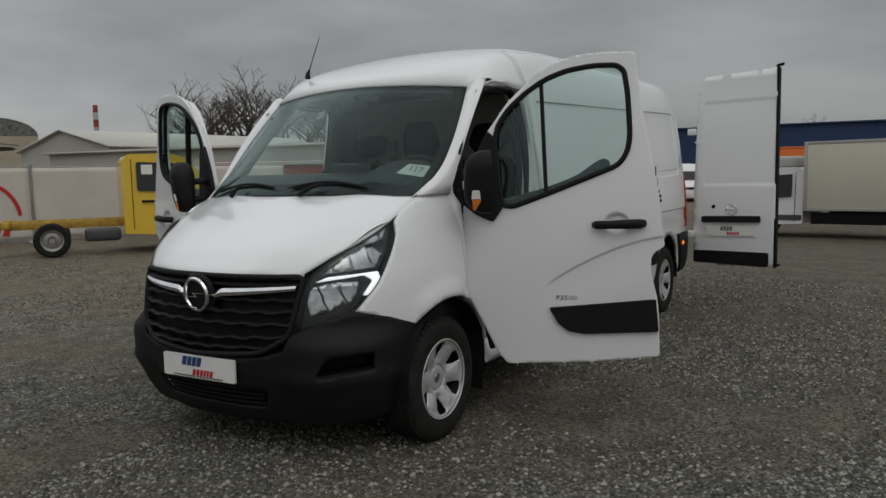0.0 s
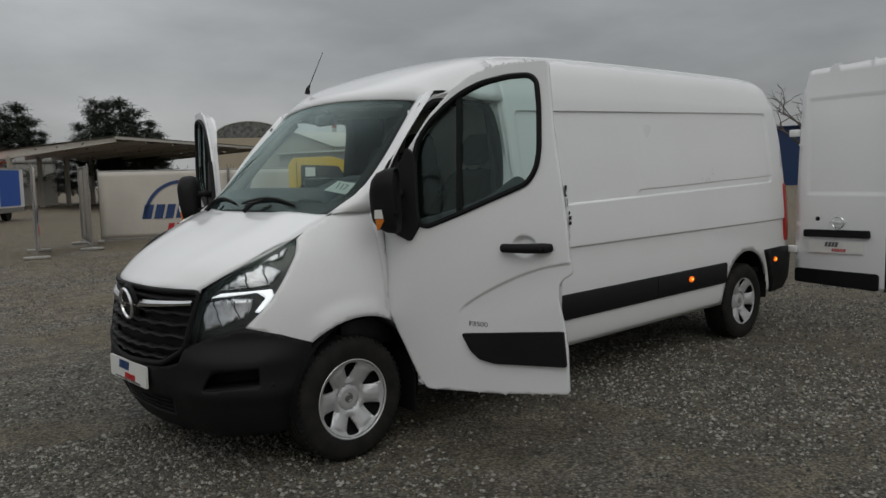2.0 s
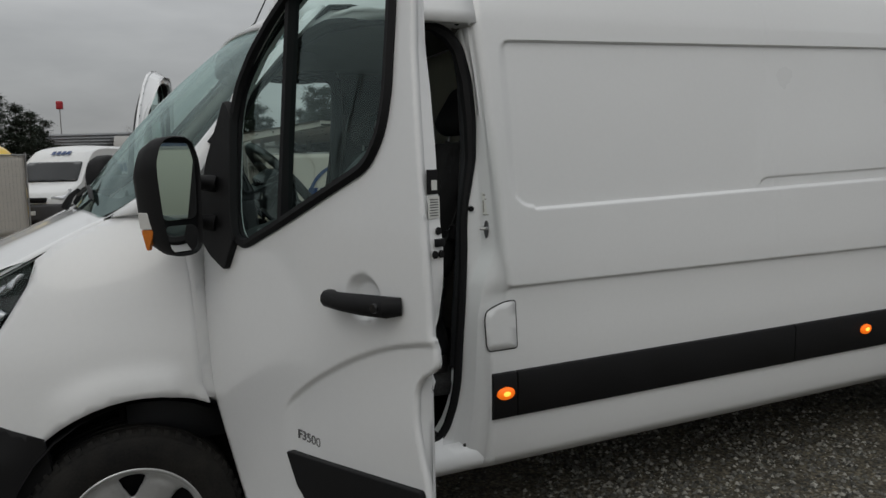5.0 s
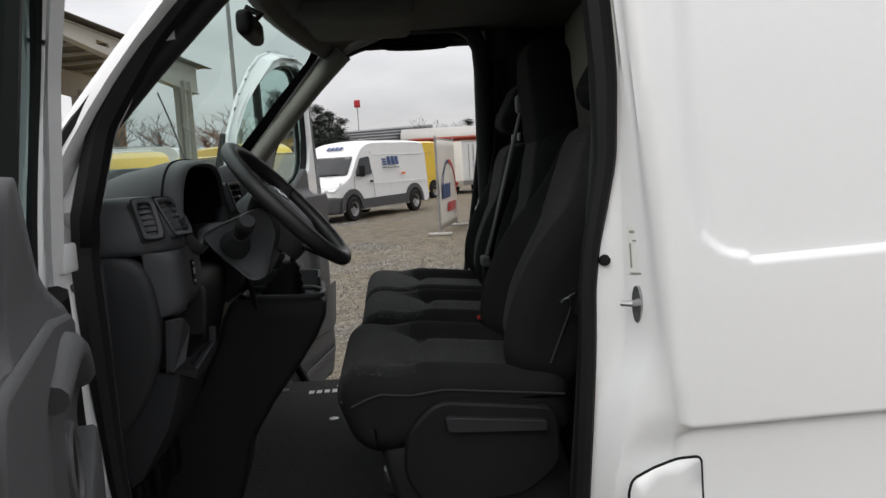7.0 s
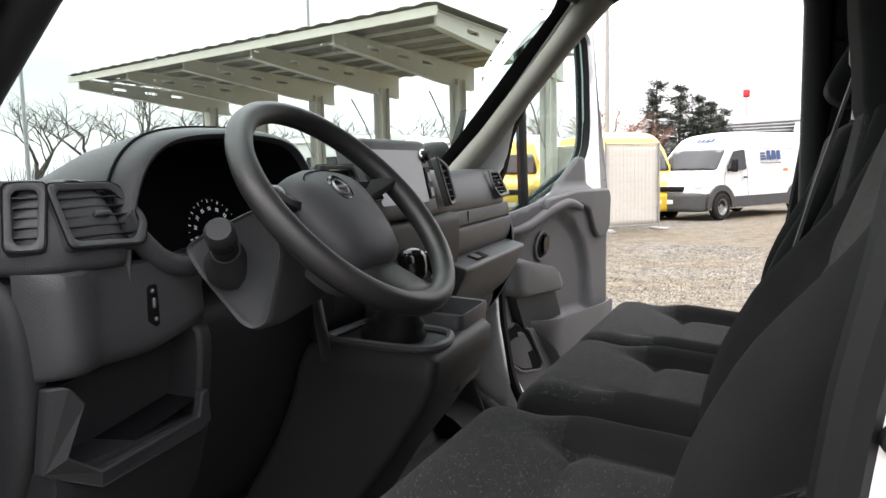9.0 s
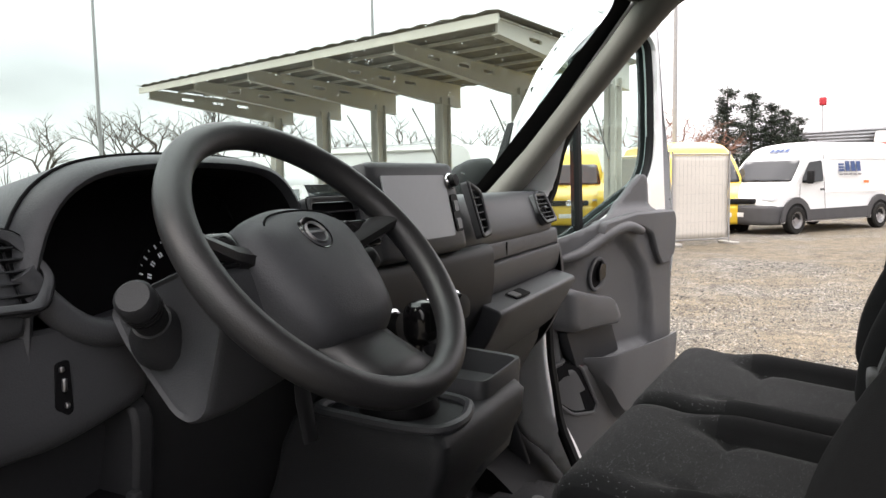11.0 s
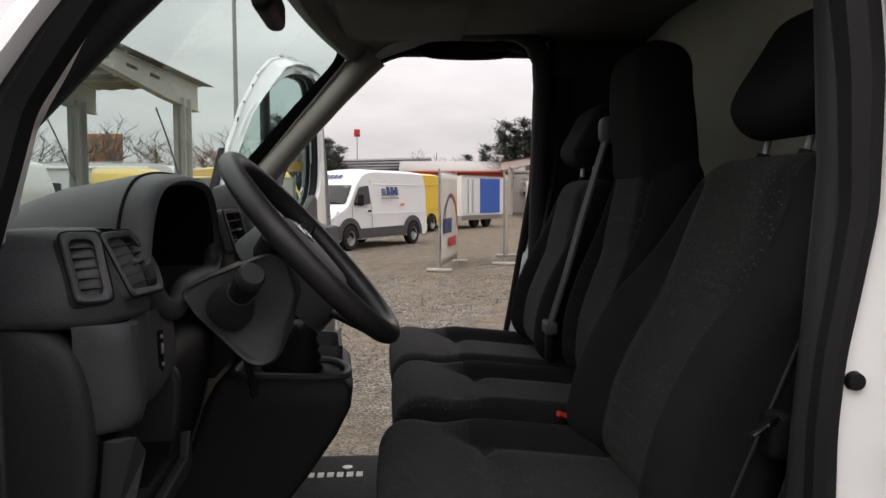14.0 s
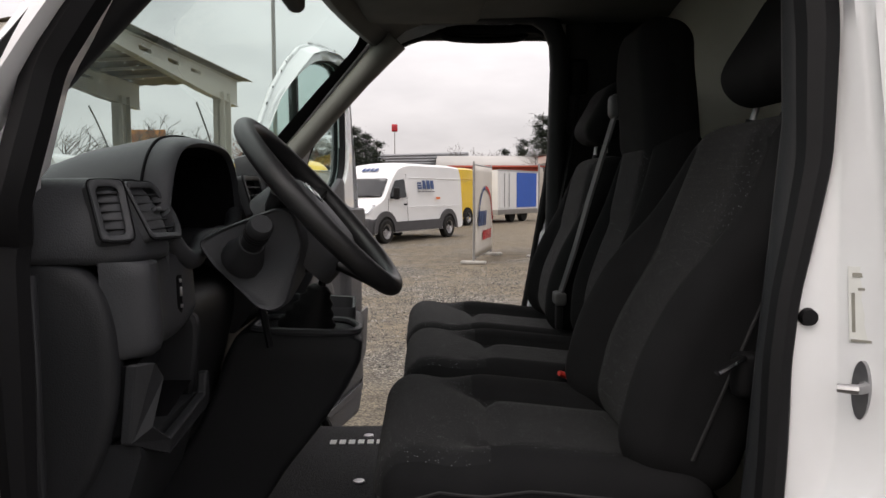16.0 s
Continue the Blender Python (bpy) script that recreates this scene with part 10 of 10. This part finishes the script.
# ---- trees ----
def bare_tree(rnd, h):
    """Trunk and branch meshes of a leafless tree, built of tapered twigs."""
    trunk, crown = bmesh.new(), bmesh.new()

    def grow(bm, p, d, length, r, depth):
        q = p + d * length
        mid = (p + q) / 2 + Vector((rnd.uniform(-1, 1), rnd.uniform(-1, 1), rnd.uniform(-0.3, 0.3))) * length * 0.06
        tube(bm, [p, mid, q], [r, r * 0.82, r * 0.62], 5 if depth < 2 else 3)
        if depth >= 5:
            return
        n = 3 if depth < 3 else 2 + (rnd.random() < 0.5)
        for i in range(n):
            a = rnd.uniform(0, 6.283)
            spread = rnd.uniform(0.35, 0.85)
            side = Vector((math.cos(a), math.sin(a), rnd.uniform(-0.1, 0.35)))
            nd = (d * (1 - spread * 0.5) + side * spread).normalized()
            nd.z = max(nd.z, 0.02)
            base = p.lerp(q, rnd.uniform(0.55, 1.0) if i else 1.0)
            grow(crown, base, nd.normalized(), length * rnd.uniform(0.58, 0.82), r * 0.58, depth + 1)
    grow(trunk, Vector((0, 0, 0)), Vector((rnd.uniform(-0.05, 0.05), rnd.uniform(-0.05, 0.05), 1)).normalized(), h * 0.30, h * 0.022, 0)
    return trunk, crown


def pine_tree(rnd, h, spread, tiers):
    """A conifer: straight trunk, drooping limbs and many needle clumps."""
    trunk, crown = bmesh.new(), bmesh.new()
    tube(trunk, [Vector((0, 0, 0)), Vector((0.05, 0.02, h * 0.5)), Vector((0, 0, h))], [h * 0.02, h * 0.014, 0.02], 7)
    for level in range(tiers):
        u = (level + rnd.uniform(0.0, 0.7)) / tiers
        z = h * (0.20 + 0.78 * u)
        gap = rnd.choice((0.55, 0.8, 0.95, 1.1))
        for limb in range(rnd.randint(4, 6)):
            a = rnd.uniform(0, 6.283)
            reach = spread * (0.14 + 0.86 * (1 - u) ** 0.75) * gap * rnd.uniform(0.55, 1.15)
            base = Vector((0, 0, z))
            tip = Vector((math.cos(a) * reach, math.sin(a) * reach, z + reach * rnd.uniform(-0.22, 0.34)))
            base.z -= rnd.uniform(0.0, 0.4)
            tube(crown, [base, base.lerp(tip, 0.5) + Vector((0, 0, -0.06 * reach)), tip], [0.06, 0.035, 0.012], 3)
            for j in range(6 + int(9 * reach)):
                c = base.lerp(tip, rnd.uniform(0.25, 1.08) ** 0.7)
                s = rnd.uniform(0.12, 0.26)
                for q in range(6):
                    w1 = Vector((rnd.gauss(0, 1), rnd.gauss(0, 1), rnd.gauss(0.1, 0.25))).normalized() * s * rnd.uniform(0.7, 1.6)
                    w2 = Vector((rnd.gauss(0, 1), rnd.gauss(0, 1), rnd.gauss(0.2, 0.3))).normalized() * s * 0.35
                    o = c + Vector((rnd.gauss(0, s * 1.5), rnd.gauss(0, s * 1.5), rnd.gauss(0, s * 0.8)))
                    crown.faces.new([crown.verts.new(p) for p in (o - w1, o + w2, o + w1 * 1.2)])
    return trunk, crown


def plant(kinds, name, label, group, spots, twig):
    made = []
    for tr, cr in kinds:
        t = thing(name, label, "tree", group)
        part("trunk", tr, BARK, t, smooth=0)
        part("crown", cr, twig, t, smooth=0)
        made.append(t)
    for i, (x, y, s) in enumerate(spots):
        m = Matrix.Translation((x, y, 0)) @ Matrix.Rotation(i * 2.1, 4, "Z")
        src = made[i % len(made)]
        if i < len(made):
            src.matrix_world = m @ Matrix.Scale(s, 4)
        else:
            src_scale = src.scale.copy()
            src.scale = (s, s, s)
            copy_thing(src, m)
            src.scale = src_scale


rnd = random.Random(11)
spots = []
for az, d, s in ((57.2, 104, 0.75), (56.2, 100, 0.9), (55.3, 102, 0.95), (54.4, 104, 1.0), (53.5, 100, 1.05), (52.6, 103, 1.1), (51.7, 100, 1.2), (50.8, 102, 1.35), (50.0, 98, 1.7), (49.3, 101, 1.8), (48.6, 99, 1.85), (47.9, 102, 1.9), (47.2, 98, 1.9), (46.5, 100, 1.95), (45.8, 102, 1.9), (45.0, 98, 1.9), (44.2, 100, 1.85), (43.4, 101, 1.8), (42.4, 99, 1.8), (41.2, 100, 1.75), (39.8, 98, 1.7), (38.0, 100, 1.6), (35.8, 100, 1.5), (16, 95, 0.85), (10, 96, 0.85), (6.5, 92, 0.9), (22.0, 62, 1.1)):
    spots.append((-3.5 + d * math.cos(radians(az)), -3.2 + d * math.sin(radians(az)), s))
for az, d, s in ((84, 78, 0.8), (86.5, 80, 0.85), (88, 76, 0.75), (91, 80, 0.7), (82, 70, 0.75), (106, 55, 0.85), (108, 52, 0.8), (111, 50, 0.85), (114, 52, 0.8), (117, 55, 0.75), (120, 50, 0.7), (124, 52, 0.8), (128, 50, 0.85), (131, 50, 0.9), (134, 48, 0.95), (137, 50, 0.9), (140, 48, 0.85), (144, 50, 0.8), (148, 50, 0.8), (152, 46, 0.9), (156, 50, 0.75), (161, 44, 0.85), (166, 48, 0.8)):
    x, y = polar(az, d)
    spots.append((x, y, s))
plant([bare_tree(rnd, 9.0) for _ in range(4)], "bare_tree", "leafless deciduous tree with fine dark twigs", "bare trees", spots, TWIG)
spots = [(*polar(az, d), s) for az, d, s in ((101.5, 46, 0.75), (100, 47, 0.8), (103, 48, 0.75), (98.6, 50, 0.7))]
plant([bare_tree(rnd, 9.0) for _ in range(2)], "bare_tree", "leafless tree with reddish-brown twigs", "bare trees", spots, RUSTTWIG)
spots = [(-2.0 + d * math.cos(radians(az)), -4.5 + d * math.sin(radians(az)), s) for az, d, s in ((79.2, 76, 0.95), (78.5, 78, 0.9), (77.8, 76, 0.98), (77.2, 77, 0.85), (76.5, 76, 0.72), (81.9, 78, 0.62), (80.6, 78, 0.72), (75.2, 74, 0.55), (74.2, 74, 0.78), (73.2, 72, 0.98), (72.5, 74, 1.0), (71.6, 72, 1.0), (70.8, 73, 0.92), (69.8, 72, 0.8), (69.2, 74, 0.7))] + [(*polar(az, d), s) for az, d, s in ((97.8, 62, 0.86), (96.2, 60, 0.8), (95.0, 61, 0.72), (93.4, 64, 0.62), (94.2, 60, 0.66))]
plant([pine_tree(rnd, 9.2, 2.9, 17) for _ in range(3)], "pine_tree", "dark green pine with uneven layered crown", "pine trees", spots, NEEDLE)
bank = thing("far_trees", "far belt of leafless woodland", "woods")
bank["kind"] = "stuff"
bm = bmesh.new()
for i in range(420):
    az = rnd.uniform(-30, 175)
    x, y = polar(az, rnd.uniform(120, 150))
    hh = rnd.uniform(2.0, 5.5)
    for k in range(5):
        tube(bm, [(x, y, 0), (x + rnd.uniform(-1.2, 1.2), y + rnd.uniform(-1.2, 1.2), hh * rnd.uniform(0.6, 1.1))], [0.10, 0.02], 3)
tagged(part("twigs", bm, TWIG, bank, smooth=0), kind="stuff")

# rain drops on the windscreen
rng = np.random.default_rng(9)
verts, faces = [], []
ring = [(math.cos(a), math.sin(a)) for a in [2 * math.pi * k / 6 for k in range(6)]]
for i in range(2000):
    u, v = rng.uniform(-0.9, 0.93), 0.12 + 0.82 * rng.uniform() ** 0.8
    r = 0.0006 + 0.0013 * rng.uniform() ** 3
    p = screen(u, v, 0.001)
    p.z += RAKE * p.x
    ex = Vector((0, 1, 0))
    ey = Vector((0.66, 0, 0.75))
    nn = Vector((-0.75, 0, 0.66))
    o = len(verts)
    verts += [tuple(p + ex * (c * r) + ey * (s * r)) for c, s in ring] + [tuple(p + ex * (c * r * 0.55) + ey * (s * r * 0.55) + nn * (r * 0.5)) for c, s in ring] + [tuple(p + nn * (r * 0.62))]
    for k in range(6):
        j = (k + 1) % 6
        faces += [(o + k, o + j, o + 6 + j, o + 6 + k), (o + 6 + k, o + 6 + j, o + 12)]
me = bpy.data.meshes.new("rain_drops")
me.from_pydata(verts, [], faces)
me.polygons.foreach_set("use_smooth", [True] * len(me.polygons))
DROP = bpy.data.materials.new("water_drop")
DROP.use_nodes = True
pb = DROP.node_tree.nodes["Principled BSDF"]
pb.inputs["Transmission Weight"].default_value, pb.inputs["Roughness"].default_value, pb.inputs["IOR"].default_value = 1.0, 0.02, 1.33
me.materials.append(DROP)
drops = new("rain_drops", me)
drops.parent = windscreen
tagged(drops, "fine rain drops on the glass", kind="stuff")
